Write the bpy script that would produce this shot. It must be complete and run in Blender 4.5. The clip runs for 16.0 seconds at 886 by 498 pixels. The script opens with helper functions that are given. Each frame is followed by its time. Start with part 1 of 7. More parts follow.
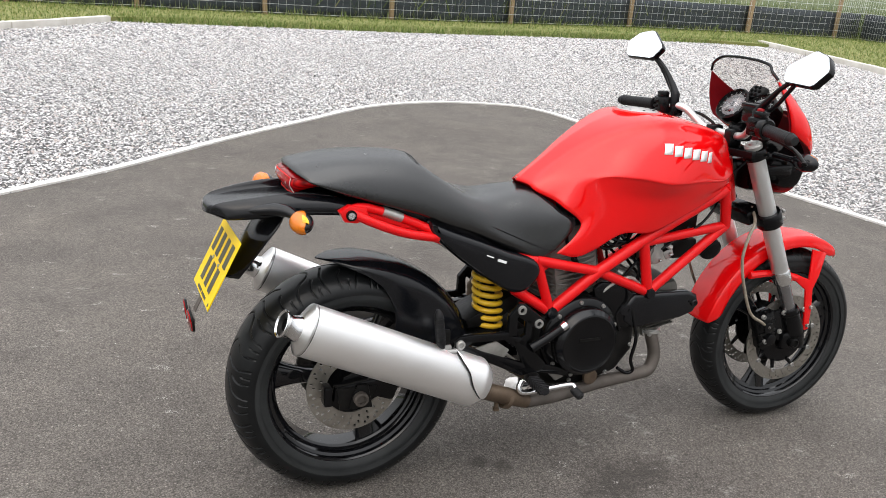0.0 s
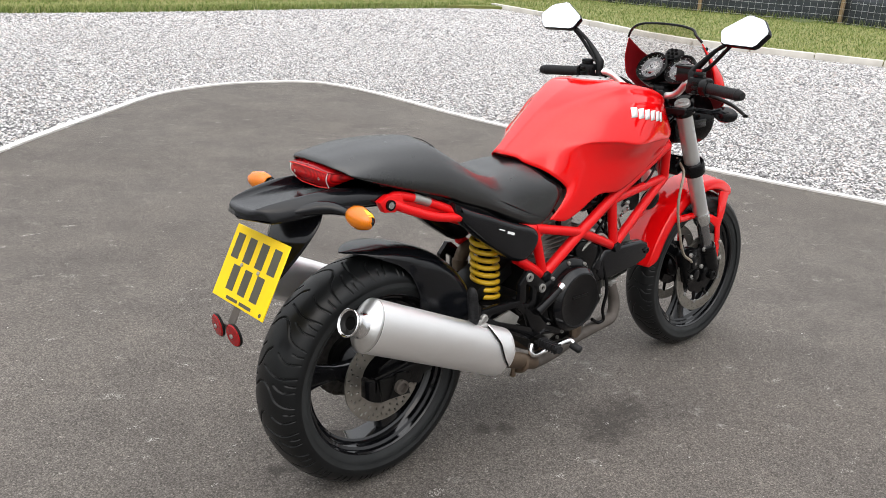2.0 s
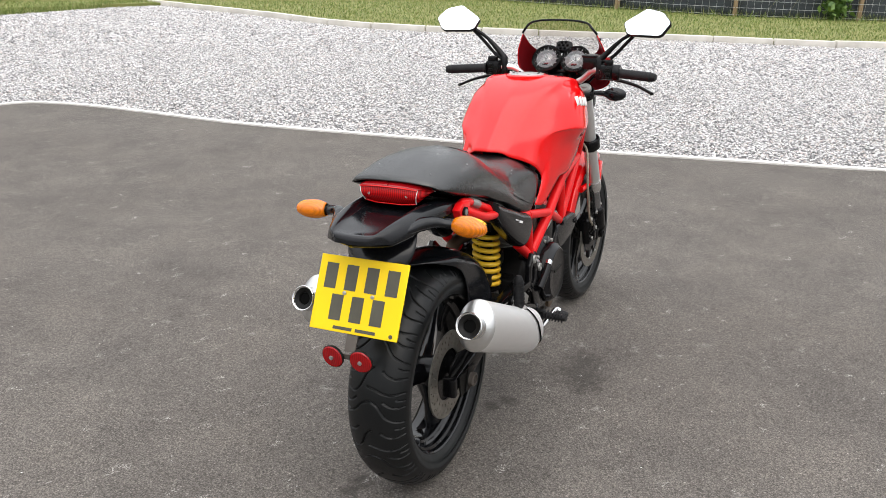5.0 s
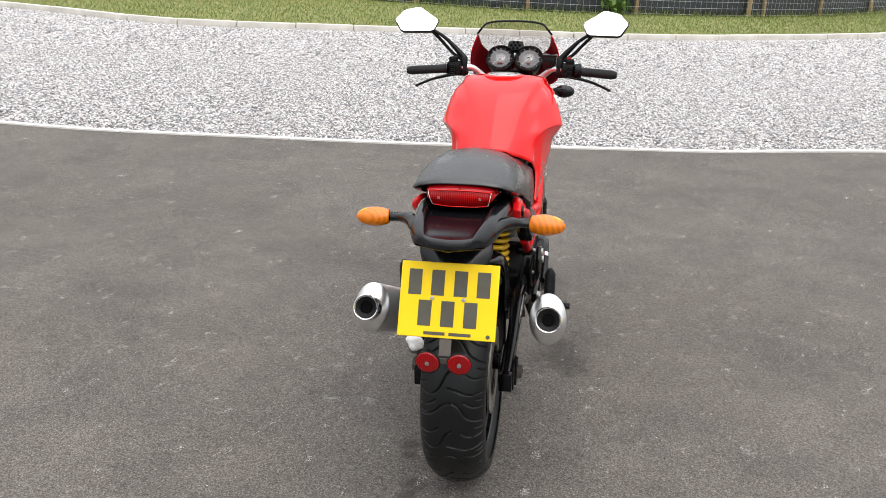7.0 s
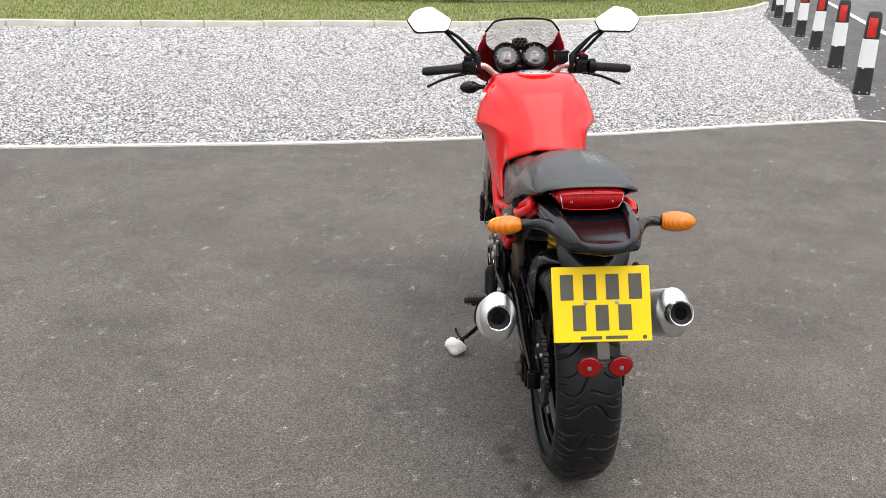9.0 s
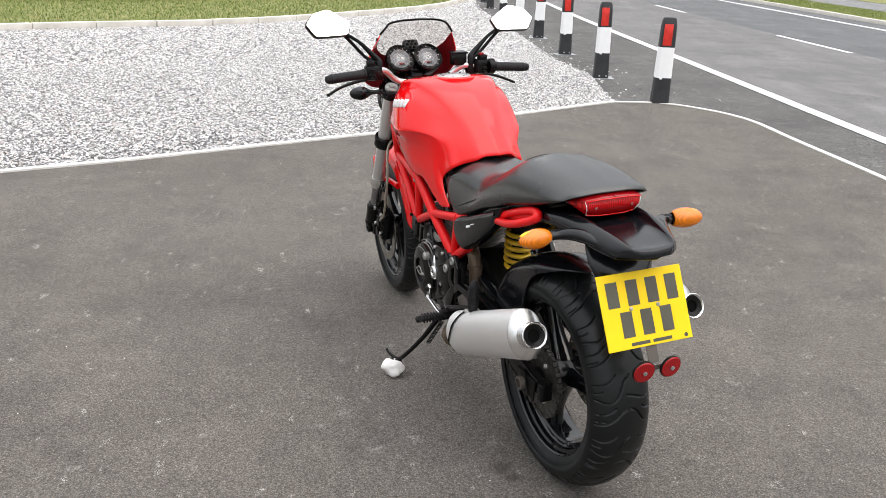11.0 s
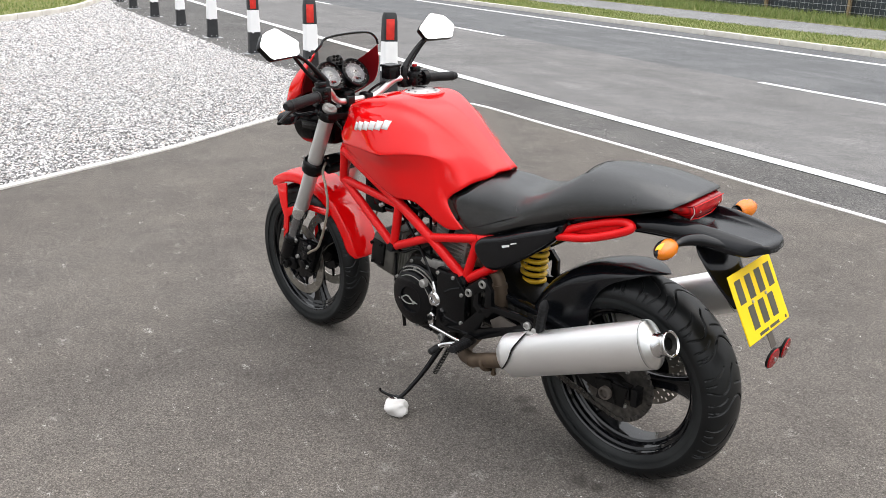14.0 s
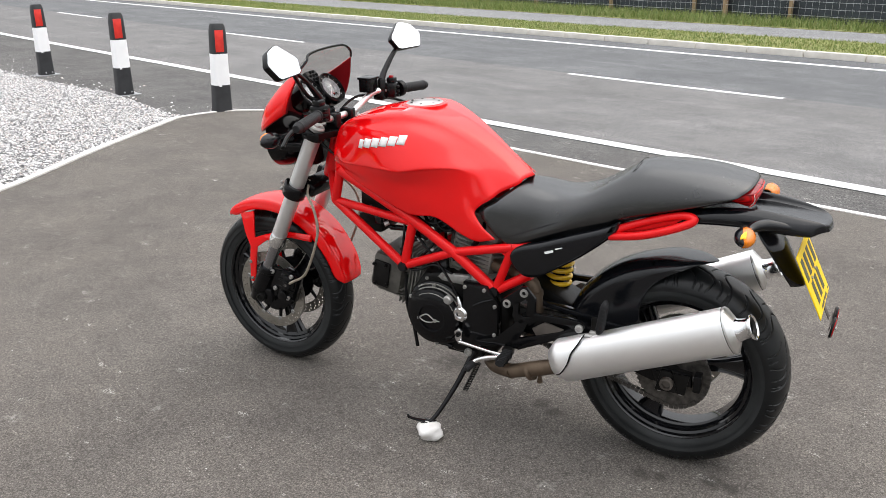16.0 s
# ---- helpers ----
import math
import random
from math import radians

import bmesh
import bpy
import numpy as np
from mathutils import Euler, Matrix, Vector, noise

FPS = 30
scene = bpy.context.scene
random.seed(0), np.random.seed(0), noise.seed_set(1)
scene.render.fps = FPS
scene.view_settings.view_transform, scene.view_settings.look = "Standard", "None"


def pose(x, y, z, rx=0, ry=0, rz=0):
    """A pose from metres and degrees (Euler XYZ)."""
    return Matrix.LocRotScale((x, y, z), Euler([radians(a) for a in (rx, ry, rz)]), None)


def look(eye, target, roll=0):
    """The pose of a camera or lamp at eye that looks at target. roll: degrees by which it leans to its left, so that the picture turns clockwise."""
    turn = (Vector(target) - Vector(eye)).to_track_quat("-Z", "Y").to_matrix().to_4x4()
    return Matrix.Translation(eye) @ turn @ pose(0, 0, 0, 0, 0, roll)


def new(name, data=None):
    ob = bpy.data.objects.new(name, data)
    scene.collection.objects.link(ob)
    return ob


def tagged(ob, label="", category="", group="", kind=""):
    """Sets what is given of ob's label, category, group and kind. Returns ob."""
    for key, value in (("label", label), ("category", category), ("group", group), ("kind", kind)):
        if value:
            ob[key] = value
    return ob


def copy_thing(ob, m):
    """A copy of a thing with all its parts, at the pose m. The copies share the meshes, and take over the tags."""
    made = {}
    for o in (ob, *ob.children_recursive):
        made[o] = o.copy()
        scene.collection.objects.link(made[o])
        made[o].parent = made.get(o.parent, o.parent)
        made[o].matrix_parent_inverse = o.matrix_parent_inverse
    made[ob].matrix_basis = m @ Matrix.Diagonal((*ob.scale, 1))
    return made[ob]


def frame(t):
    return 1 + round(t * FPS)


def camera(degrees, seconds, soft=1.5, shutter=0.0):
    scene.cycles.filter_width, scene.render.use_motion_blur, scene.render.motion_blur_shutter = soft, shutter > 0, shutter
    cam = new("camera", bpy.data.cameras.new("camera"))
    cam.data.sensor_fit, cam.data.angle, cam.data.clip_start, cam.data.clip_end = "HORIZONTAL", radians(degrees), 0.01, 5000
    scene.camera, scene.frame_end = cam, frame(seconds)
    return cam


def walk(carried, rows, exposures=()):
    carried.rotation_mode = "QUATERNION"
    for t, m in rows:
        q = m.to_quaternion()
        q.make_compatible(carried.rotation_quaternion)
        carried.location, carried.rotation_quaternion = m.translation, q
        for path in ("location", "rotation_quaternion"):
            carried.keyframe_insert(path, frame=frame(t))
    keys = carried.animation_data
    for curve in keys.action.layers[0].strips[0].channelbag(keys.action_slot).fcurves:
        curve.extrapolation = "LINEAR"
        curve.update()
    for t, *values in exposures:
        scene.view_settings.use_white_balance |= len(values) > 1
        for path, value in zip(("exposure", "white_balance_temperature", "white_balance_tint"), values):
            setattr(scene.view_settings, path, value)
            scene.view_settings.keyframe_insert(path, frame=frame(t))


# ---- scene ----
cam = camera(54.5, 16.0, soft=0.5)
PATH = [
    (0, (0.062, 0.173, 1.39), (0.001, 2.063, 0.736), 4.6),
    (0.5, (-0.142, 0.166, 1.382), (0.009, 2.05, 0.73), 4.8),
    (1, (-0.336, 0.128, 1.38), (-0.047, 1.995, 0.724), 4.4),
    (1.5, (-0.469, 0.161, 1.366), (-0.096, 2.013, 0.71), 4.0),
    (2, (-0.639, 0.218, 1.375), (-0.106, 2.023, 0.7), 3.5),
    (2.5, (-0.807, 0.243, 1.379), (-0.137, 2.008, 0.717), 3.9),
    (3, (-1.021, 0.231, 1.394), (-0.134, 1.905, 0.751), 3.8),
    (3.5, (-1.171, 0.276, 1.392), (-0.222, 1.92, 0.763), 3.1),
    (4, (-1.306, 0.389, 1.39), (-0.258, 1.963, 0.737), 1.9),
    (4.2, (-1.35, 0.427, 1.395), (-0.269, 1.975, 0.735), 1.6),
    (6.3, (-1.959, 0.845, 1.43), (-0.513, 2.058, 0.769), 2.2),
    (6.5, (-1.995, 0.904, 1.428), (-0.517, 2.078, 0.768), 2.1),
    (7, (-2.071, 1.04, 1.425), (-0.525, 2.119, 0.757), 2.7),
    (7.5, (-2.228, 1.208, 1.434), (-0.596, 2.157, 0.774), 2.3),
    (8, (-2.328, 1.345, 1.434), (-0.663, 2.24, 0.78), 2.1),
    (8.5, (-2.368, 1.525, 1.413), (-0.661, 2.329, 0.749), 2.1),
    (9, (-2.401, 1.71, 1.432), (-0.667, 2.441, 0.756), 2.1),
    (9.5, (-2.422, 1.871, 1.431), (-0.618, 2.42, 0.764), 2.5),
    (9.7, (-2.447, 1.965, 1.43), (-0.616, 2.42, 0.767), 2.6),
    (11.8, (-2.387, 2.759, 1.419), (-0.504, 2.66, 0.754), 2.2),
    (12, (-2.378, 2.848, 1.419), (-0.499, 2.673, 0.757), 2.2),
    (12.5, (-2.37, 3.042, 1.422), (-0.509, 2.72, 0.766), 1.8),
    (13, (-2.296, 3.209, 1.418), (-0.451, 2.808, 0.761), 1.8),
    (13.5, (-2.179, 3.391, 1.423), (-0.38, 2.827, 0.754), 1.4),
    (14, (-2.099, 3.553, 1.434), (-0.342, 2.856, 0.78), 1.7),
    (14.5, (-2.039, 3.778, 1.426), (-0.371, 2.868, 0.801), 1.0),
    (15, (-1.962, 3.926, 1.423), (-0.327, 2.952, 0.807), 0.7),
    (15.5, (-1.836, 4.028, 1.411), (-0.245, 2.987, 0.788), 0.2),
    (16, (-1.671, 4.156, 1.43), (-0.152, 3.022, 0.791), 0.2),
]
walk(cam, [(t, look(eye, target, roll)) for t, eye, target, roll in PATH], [(0, 0.05), (4, 0.08), (9, 0.05), (12, 0.18), (16, 0.19)])

from mathutils.geometry import delaunay_2d_cdt

# ---- world and light ----
world = bpy.data.worlds.new("overcast_sky")
scene.world = world
world.use_nodes = True
wn, wl = world.node_tree.nodes, world.node_tree.links
sky = wn.new("ShaderNodeTexSky")
sky.sky_type, sky.sun_disc = "NISHITA", False
sky.sun_elevation, sky.sun_rotation = radians(52), radians(200)
sky.dust_density, sky.ozone_density = 4.0, 1.0
flat = wn.new("ShaderNodeMix")
flat.data_type = "RGBA"
flat.inputs[0].default_value = 0.82
flat.inputs[7].default_value = (8.42, 8.5, 8.62, 1)
wl.new(sky.outputs[0], flat.inputs[6])
# an overcast sky is several times as bright overhead as at the horizon
where, axes, rise, cloud = wn.new("ShaderNodeTexCoord"), wn.new("ShaderNodeSeparateXYZ"), wn.new("ShaderNodeMapRange"), wn.new("ShaderNodeMix")
cloud.data_type, cloud.blend_type = "RGBA", "MULTIPLY"
cloud.inputs[0].default_value = 1.0
wl.new(where.outputs["Generated"], axes.inputs[0])
wl.new(axes.outputs[2], rise.inputs[0])
rise.inputs[3].default_value, rise.inputs[4].default_value = 0.36, 1.49
wl.new(flat.outputs[2], cloud.inputs[6])
wl.new(rise.outputs[0], cloud.inputs[7])
wl.new(cloud.outputs[2], wn["Background"].inputs[0])
wn["Background"].inputs[1].default_value = 0.20
sun = new("sun", bpy.data.lights.new("sun", "SUN"))
sun.data.energy, sun.data.angle, sun.data.color = 1.0, radians(80), (1.0, 0.97, 0.92)
sun.matrix_world = look((0, 0, 30), (4, 9, 0))
scene.view_settings.exposure = 0.0


# ---- materials ----
def material(name, colour, rough=0.5, metal=0.0, coat=0.0, spec=0.5):
    m = bpy.data.materials.new(name)
    m.use_nodes = True
    b = m.node_tree.nodes["Principled BSDF"]
    b.inputs["Base Color"].default_value = (*colour, 1)
    b.inputs["Roughness"].default_value = rough
    b.inputs["Metallic"].default_value = metal
    b.inputs["Coat Weight"].default_value = coat
    b.inputs["Coat Roughness"].default_value = 0.04
    b.inputs["Specular IOR Level"].default_value = spec
    return m


def add(m, kind, **values):
    n = m.node_tree.nodes.new("ShaderNode" + kind)
    for key, value in values.items():
        if key in n.inputs:
            n.inputs[key].default_value = value
    return n


def link(m, a, b):
    m.node_tree.links.new(a, b)


def coords(m, scale=(1, 1, 1)):
    c, p = add(m, "TexCoord"), add(m, "Mapping")
    p.inputs["Scale"].default_value = scale
    link(m, c.outputs["Object"], p.inputs["Vector"])
    return p.outputs[0]


def ramp(m, source, stops):
    r = add(m, "ValToRGB")
    e = r.color_ramp.elements
    while len(e) < len(stops):
        e.new(0.5)
    for k, (at, c) in zip(e, stops):
        k.position, k.color = at, (*c, 1) if len(c) == 3 else c
    link(m, source, r.inputs[0])
    return r.outputs[0]


def mixed(m, factor, a, b, kind="MIX"):
    n = add(m, "Mix")
    n.data_type, n.blend_type = "RGBA", kind
    for put, value in ((n.inputs[0], factor), (n.inputs[6], a), (n.inputs[7], b)):
        if hasattr(value, "is_linked"):
            link(m, value, put)
        else:
            put.default_value = value if isinstance(value, float) else (*value, 1)
    return n.outputs[2]


def noisy(m, where, scale, detail=4.0, rough=0.55):
    n = add(m, "TexNoise", Scale=scale, Detail=detail, Roughness=rough)
    link(m, where, n.inputs["Vector"])
    return n.outputs[0]


def bumped(m, height, strength, distance):
    b = add(m, "Bump", Strength=strength, Distance=distance)
    link(m, height, b.inputs["Height"])
    link(m, b.outputs[0], m.node_tree.nodes["Principled BSDF"].inputs["Normal"])


def base(m):
    return m.node_tree.nodes["Principled BSDF"].inputs


def varied(name, low, high, scale=6.0, rough=(0.4, 0.6), bump=0.0, grain=200.0, metal=0.0, coat=0.0, spec=0.5, stretch=(1, 1, 1)):
    """A surface that drifts between two colours, with a fine grain in its relief."""
    m = material(name, low, rough[0], metal, coat, spec)
    w = coords(m, stretch)
    n = noisy(m, w, scale, 5.0)
    link(m, ramp(m, n, [(0.3, low), (0.7, high)]), base(m)["Base Color"])
    g = add(m, "MapRange")
    link(m, noisy(m, w, scale * 2.3, 3.0), g.inputs[0])
    g.inputs[3].default_value, g.inputs[4].default_value = rough
    link(m, g.outputs[0], base(m)["Roughness"])
    if bump:
        bumped(m, noisy(m, w, grain, 3.0), bump, 0.002)
    return m


def tarmac(name, dark, light, stone, speck=150.0, scuffs=(), blots=(), tracks=0.0):
    """Bitumen packed with chips of many greys. scuffs, blots: (x, y, size) of worn pale patches and of dark stains."""
    m = material(name, dark, 0.9, 0, 0, 0.2)
    w = coords(m)
    broad = noisy(m, w, 0.8, 4.0)
    mid = noisy(m, w, 5.0, 5.0, 0.65)
    fine = noisy(m, w, speck * 0.9, 3.0, 0.7)
    cell = add(m, "TexVoronoi", Scale=speck)
    link(m, w, cell.inputs["Vector"])
    c = mixed(m, ramp(m, broad, [(0.35, (0, 0, 0)), (0.65, (1, 1, 1))]), tuple(v * 2.6 for v in dark), tuple(v * 2.6 for v in light))
    c = mixed(m, ramp(m, mid, [(0.28, (0.36, 0.36, 0.36)), (0.70, (0, 0, 0))]), c, tuple(v * 1.7 for v in dark))
    # broad uneven patches where the binder lies thicker or is worn off
    c = mixed(m, 1.0, c, ramp(m, noisy(m, w, 2.1, 7.0, 0.72), [(0.32, (0.80, 0.80, 0.81)), (0.50, (1.0, 1.0, 1.0)), (0.70, (1.13, 1.12, 1.10))]), "MULTIPLY")
    tone = [(0.0, 0.18), (0.16, 0.27), (0.42, 0.36), (0.72, 0.44), (0.90, 0.54), (0.97, 0.78)]
    c = mixed(m, 1.0, c, ramp(m, cell.outputs["Color"], [(t, (v, v, v)) for t, v in tone]), "MULTIPLY")
    c = mixed(m, 1.0, c, ramp(m, cell.outputs["Distance"], [(0.32, (1, 1, 1)), (0.72, (0.58, 0.58, 0.58))]), "MULTIPLY")
    c = mixed(m, ramp(m, fine, [(0.36, (0.80, 0.80, 0.80)), (0.44, (0, 0, 0))]), c, tuple(v * 0.24 for v in dark))
    spark = add(m, "TexVoronoi", Scale=speck * 0.62)
    link(m, w, spark.inputs["Vector"])
    lit = add(m, "Math")
    lit.operation = "MULTIPLY"
    link(m, ramp(m, spark.outputs["Color"], [(0.955, (0, 0, 0)), (0.985, (1, 1, 1))]), lit.inputs[0])
    link(m, ramp(m, spark.outputs["Distance"], [(0.22, (1, 1, 1)), (0.40, (0, 0, 0))]), lit.inputs[1])
    c = mixed(m, lit.outputs[0], c, stone)
    if tracks:
        # wheel tracks and drag marks along the lane
        lane = add(m, "Mapping")
        link(m, w, lane.inputs["Vector"])
        lane.inputs["Rotation"].default_value = (0, 0, radians(-7.5))
        lane.inputs["Scale"].default_value = (0.10, 1.5, 1)
        c = mixed(m, ramp(m, noisy(m, lane.outputs[0], 1.6, 5.0, 0.6), [(0.36, (tracks, tracks, tracks)), (0.62, (0, 0, 0))]), c, tuple(v * 0.62 for v in dark))
    rag = noisy(m, w, 70.0, 4.0, 0.75)
    wide_rag = noisy(m, w, 24.0, 5.0, 0.7)

    def patch(x, y, size):
        d = add(m, "VectorMath")
        d.operation = "DISTANCE"
        link(m, w, d.inputs[0])
        d.inputs[1].default_value = (x, y, 0)
        s = add(m, "MapRange")
        link(m, d.outputs["Value"], s.inputs[0])
        s.inputs[1].default_value, s.inputs[2].default_value, s.inputs[3].default_value, s.inputs[4].default_value = 0.0, size * 1.5, 0.9, 0.0
        return s.outputs[0]

    def gathered(spots):
        total = None
        for q in spots:
            p = patch(*q)
            if total is None:
                total = p
            else:
                k = add(m, "Math")
                k.operation = "MAXIMUM"
                link(m, total, k.inputs[0])
                link(m, p, k.inputs[1])
                total = k.outputs[0]
        return total

    def times(a, b):
        k = add(m, "Math")
        k.operation = "MULTIPLY"
        link(m, a, k.inputs[0])
        link(m, b, k.inputs[1])
        return k.outputs[0]

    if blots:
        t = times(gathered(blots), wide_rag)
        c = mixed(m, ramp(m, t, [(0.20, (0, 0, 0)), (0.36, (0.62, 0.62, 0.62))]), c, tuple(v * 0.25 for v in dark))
    if scuffs:
        # scratches run mostly one way
        drawn = noisy(m, coords(m, (30, 95, 1)), 1.0, 5.0, 0.85)
        t = times(gathered(scuffs), times(drawn, rag))
        c = mixed(m, ramp(m, t, [(0.17, (0, 0, 0)), (0.34, (0.65, 0.65, 0.65))]), c, (0.44, 0.42, 0.40))
        # clusters of bare white grains all over
        grain = add(m, "TexVoronoi", Scale=290.0)
        link(m, w, grain.inputs["Vector"])
        flock = ramp(m, noisy(m, coords(m, (1, 1.7, 1)), 9.0, 4.0, 0.6), [(0.622, (0, 0, 0)), (0.69, (1, 1, 1))])
        everywhere = times(flock, ramp(m, grain.outputs["Color"], [(0.62, (0, 0, 0)), (0.74, (0.85, 0.85, 0.85))]))
        c = mixed(m, everywhere, c, (0.46, 0.44, 0.41))
        worn = times(ramp(m, noisy(m, w, 4.2, 2.0), [(0.56, (0, 0, 0)), (0.70, (1, 1, 1))]), ramp(m, drawn, [(0.56, (0, 0, 0)), (0.68, (0.4, 0.4, 0.4))]))
        c = mixed(m, worn, c, (0.40, 0.38, 0.36))
    link(m, c, base(m)["Base Color"])
    bumped(m, fine, 0.7, 0.004)
    return m


SCUFFS = [(0.73, 2.46, 0.06), (0.64, 2.69, 0.055), (0.655, 2.475, 0.04), (1.15, 2.57, 0.07), (0.86, 2.31, 0.06), (0.41, 2.60, 0.05), (-0.03, 2.89, 0.08), (-0.15, 2.65, 0.07), (-0.22, 2.76, 0.07), (0.67, 2.60, 0.06), (0.34, 2.96, 0.06),
          (1.17, 3.79, 0.08), (0.57, 3.80, 0.06), (0.64, 3.27, 0.05), (-0.22, 3.28, 0.05), (-0.11, 2.94, 0.05), (0.36, 1.56, 0.06), (1.11, 2.18, 0.05), (-0.43, 3.58, 0.05), (0.95, 3.39, 0.05), (-0.14, 2.40, 0.05), (0.872, 2.325, 0.05), (0.893, 2.227, 0.05), (-0.01, 2.106, 0.05), (0.406, 2.115, 0.05), (0.463, 2.498, 0.05)]
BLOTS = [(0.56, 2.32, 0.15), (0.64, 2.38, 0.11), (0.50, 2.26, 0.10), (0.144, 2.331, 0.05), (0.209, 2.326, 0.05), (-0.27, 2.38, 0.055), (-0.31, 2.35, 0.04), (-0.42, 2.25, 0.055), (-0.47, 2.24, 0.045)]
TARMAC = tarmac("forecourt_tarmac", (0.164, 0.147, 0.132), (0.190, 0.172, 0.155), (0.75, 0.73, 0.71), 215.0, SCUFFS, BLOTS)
ROAD = tarmac("road_asphalt", (0.205, 0.200, 0.198), (0.285, 0.278, 0.275), (0.50, 0.50, 0.50), 130.0, (), (), 0.55)
ROAD_FAR = tarmac("far_lane_asphalt", (0.165, 0.168, 0.174), (0.225, 0.228, 0.234), (0.44, 0.44, 0.44), 130.0, (), (), 0.6)
SHOULDER = tarmac("shoulder_asphalt", (0.125, 0.120, 0.117), (0.175, 0.169, 0.164), (0.60, 0.58, 0.56), 95.0, [(8, 0.5, 0.2)])
PATHWAY = tarmac("path_asphalt", (0.26, 0.26, 0.265), (0.32, 0.32, 0.32), (0.46, 0.46, 0.46), 60.0)
CONCRETE = varied("concrete", (0.52, 0.49, 0.44), (0.66, 0.63, 0.58), 5.0, (0.8, 0.95), 0.4, 120.0)
EDGING = varied("edging_concrete", (0.62, 0.60, 0.57), (0.78, 0.76, 0.73), 9.0, (0.8, 0.95), 0.4, 120.0)
WHITE_LINE = varied("road_marking", (0.66, 0.66, 0.66), (0.85, 0.85, 0.84), 14.0, (0.6, 0.8), 0.3, 160.0)
WOOD = varied("softwood", (0.22, 0.15, 0.085), (0.36, 0.265, 0.16), 9.0, (0.75, 0.9), 0.4, 60.0, stretch=(6, 6, 0.8))
PANEL = varied("dark_panel", (0.020, 0.026, 0.033), (0.042, 0.052, 0.062), 3.0, (0.5, 0.75), 0.5, 40.0, stretch=(1, 1, 6))
WIRE = material("galvanised_wire", (0.62, 0.64, 0.65), 0.5, 0.2)
TURF = varied("turf", (0.125, 0.15, 0.032), (0.25, 0.24, 0.085), 2.2, (0.85, 1.0), 0.9, 45.0)
FIELD = varied("field_grass", (0.055, 0.085, 0.025), (0.12, 0.135, 0.055), 0.6, (0.85, 1.0), 0.9, 20.0)
GRAVEL_BED = tarmac("gravel_bed", (0.19, 0.186, 0.184), (0.25, 0.245, 0.242), (0.80, 0.79, 0.78), 42.0)


def island_colours(name, stops, rough):
    m = material(name, stops[0][1], rough)
    g = add(m, "NewGeometry")
    c = ramp(m, g.outputs["Random Per Island"], stops)
    n = noisy(m, coords(m), 30.0, 3.0)
    c = mixed(m, 0.35, c, ramp(m, n, [(0.3, (0.45, 0.45, 0.45)), (0.7, (1, 1, 1))]), "MULTIPLY")
    link(m, c, base(m)["Base Color"])
    return m


STONES = island_colours("limestone_chippings", [(0.0, (0.10, 0.098, 0.101)), (0.24, (0.31, 0.303, 0.306)), (0.50, (0.57, 0.56, 0.557)), (0.86, (0.82, 0.81, 0.80)), (0.93, (0.48, 0.415, 0.38)), (1.0, (0.60, 0.53, 0.495))], 0.85)
BLADES = island_colours("grass_blades", [(0.0, (0.075, 0.130, 0.018)), (0.40, (0.155, 0.230, 0.040)), (0.78, (0.275, 0.315, 0.090)), (1.0, (0.47, 0.42, 0.21))], 0.7)
WEEDS = island_colours("tall_weeds", [(0.0, (0.020, 0.042, 0.012)), (0.5, (0.050, 0.085, 0.024)), (0.88, (0.10, 0.14, 0.045)), (1.0, (0.42, 0.38, 0.24))], 0.7)
WILD = island_colours("wild_grass", [(0.0, (0.09, 0.14, 0.025)), (0.5, (0.18, 0.25, 0.055)), (1.0, (0.32, 0.32, 0.13))], 0.7)
LEAF = island_colours("ivy_leaves", [(0.0, (0.045, 0.11, 0.015)), (0.6, (0.10, 0.20, 0.03)), (1.0, (0.16, 0.26, 0.05))], 0.5)


# ---- mesh helpers ----
def mesh(name, geo, mat, sharp=38):
    v, f = geo
    me = bpy.data.meshes.new(name)
    me.from_pydata([tuple(map(float, p)) for p in v], [], [tuple(map(int, q)) for q in f])
    me.materials.append(mat)
    me.shade_smooth()
    if sharp:
        me.set_sharp_from_angle(angle=radians(sharp))
    return me


def thing(name, label, category, group="", kind="", at=None):
    e = new(name)
    e.empty_display_size = 0.1
    if at is not None:
        e.matrix_world = at
    return tagged(e, label, category, group, kind)


def part(name, geo, mat, parent, label="", sharp=38, thick=0.0):
    ob = new(name, geo if isinstance(geo, bpy.types.Mesh) else mesh(name, geo, mat, sharp))
    ob.parent = parent
    if thick:
        s = ob.modifiers.new("thickness", "SOLIDIFY")
        s.thickness, s.offset = thick, -1
    return tagged(ob, label)


def joined(*geos):
    vs, fs, k = [], [], 0
    for v, f in geos:
        vs.extend(map(tuple, v))
        fs.extend(tuple(i + k for i in q) for q in f)
        k += len(v)
    return vs, fs


def moved(geo, m):
    return [tuple(m @ Vector(p)) for p in geo[0]], geo[1]


def mirrored(geo):
    return [(x, -y, z) for x, y, z in geo[0]], [tuple(reversed(q)) for q in geo[1]]


def spline(pts, steps):
    """Points on a smooth curve through pts."""
    p = [Vector(q) for q in pts]
    p = [p[0] * 2 - p[1]] + p + [p[-1] * 2 - p[-2]]
    out = []
    for i in range(1, len(p) - 2):
        for s in range(steps):
            t = s / steps
            a, b, c, d = p[i - 1:i + 3]
            out.append(0.5 * (2 * b + (c - a) * t + (2 * a - 5 * b + 4 * c - d) * t * t + (3 * b - a - 3 * c + d) * t ** 3))
    return out + [p[-2]]


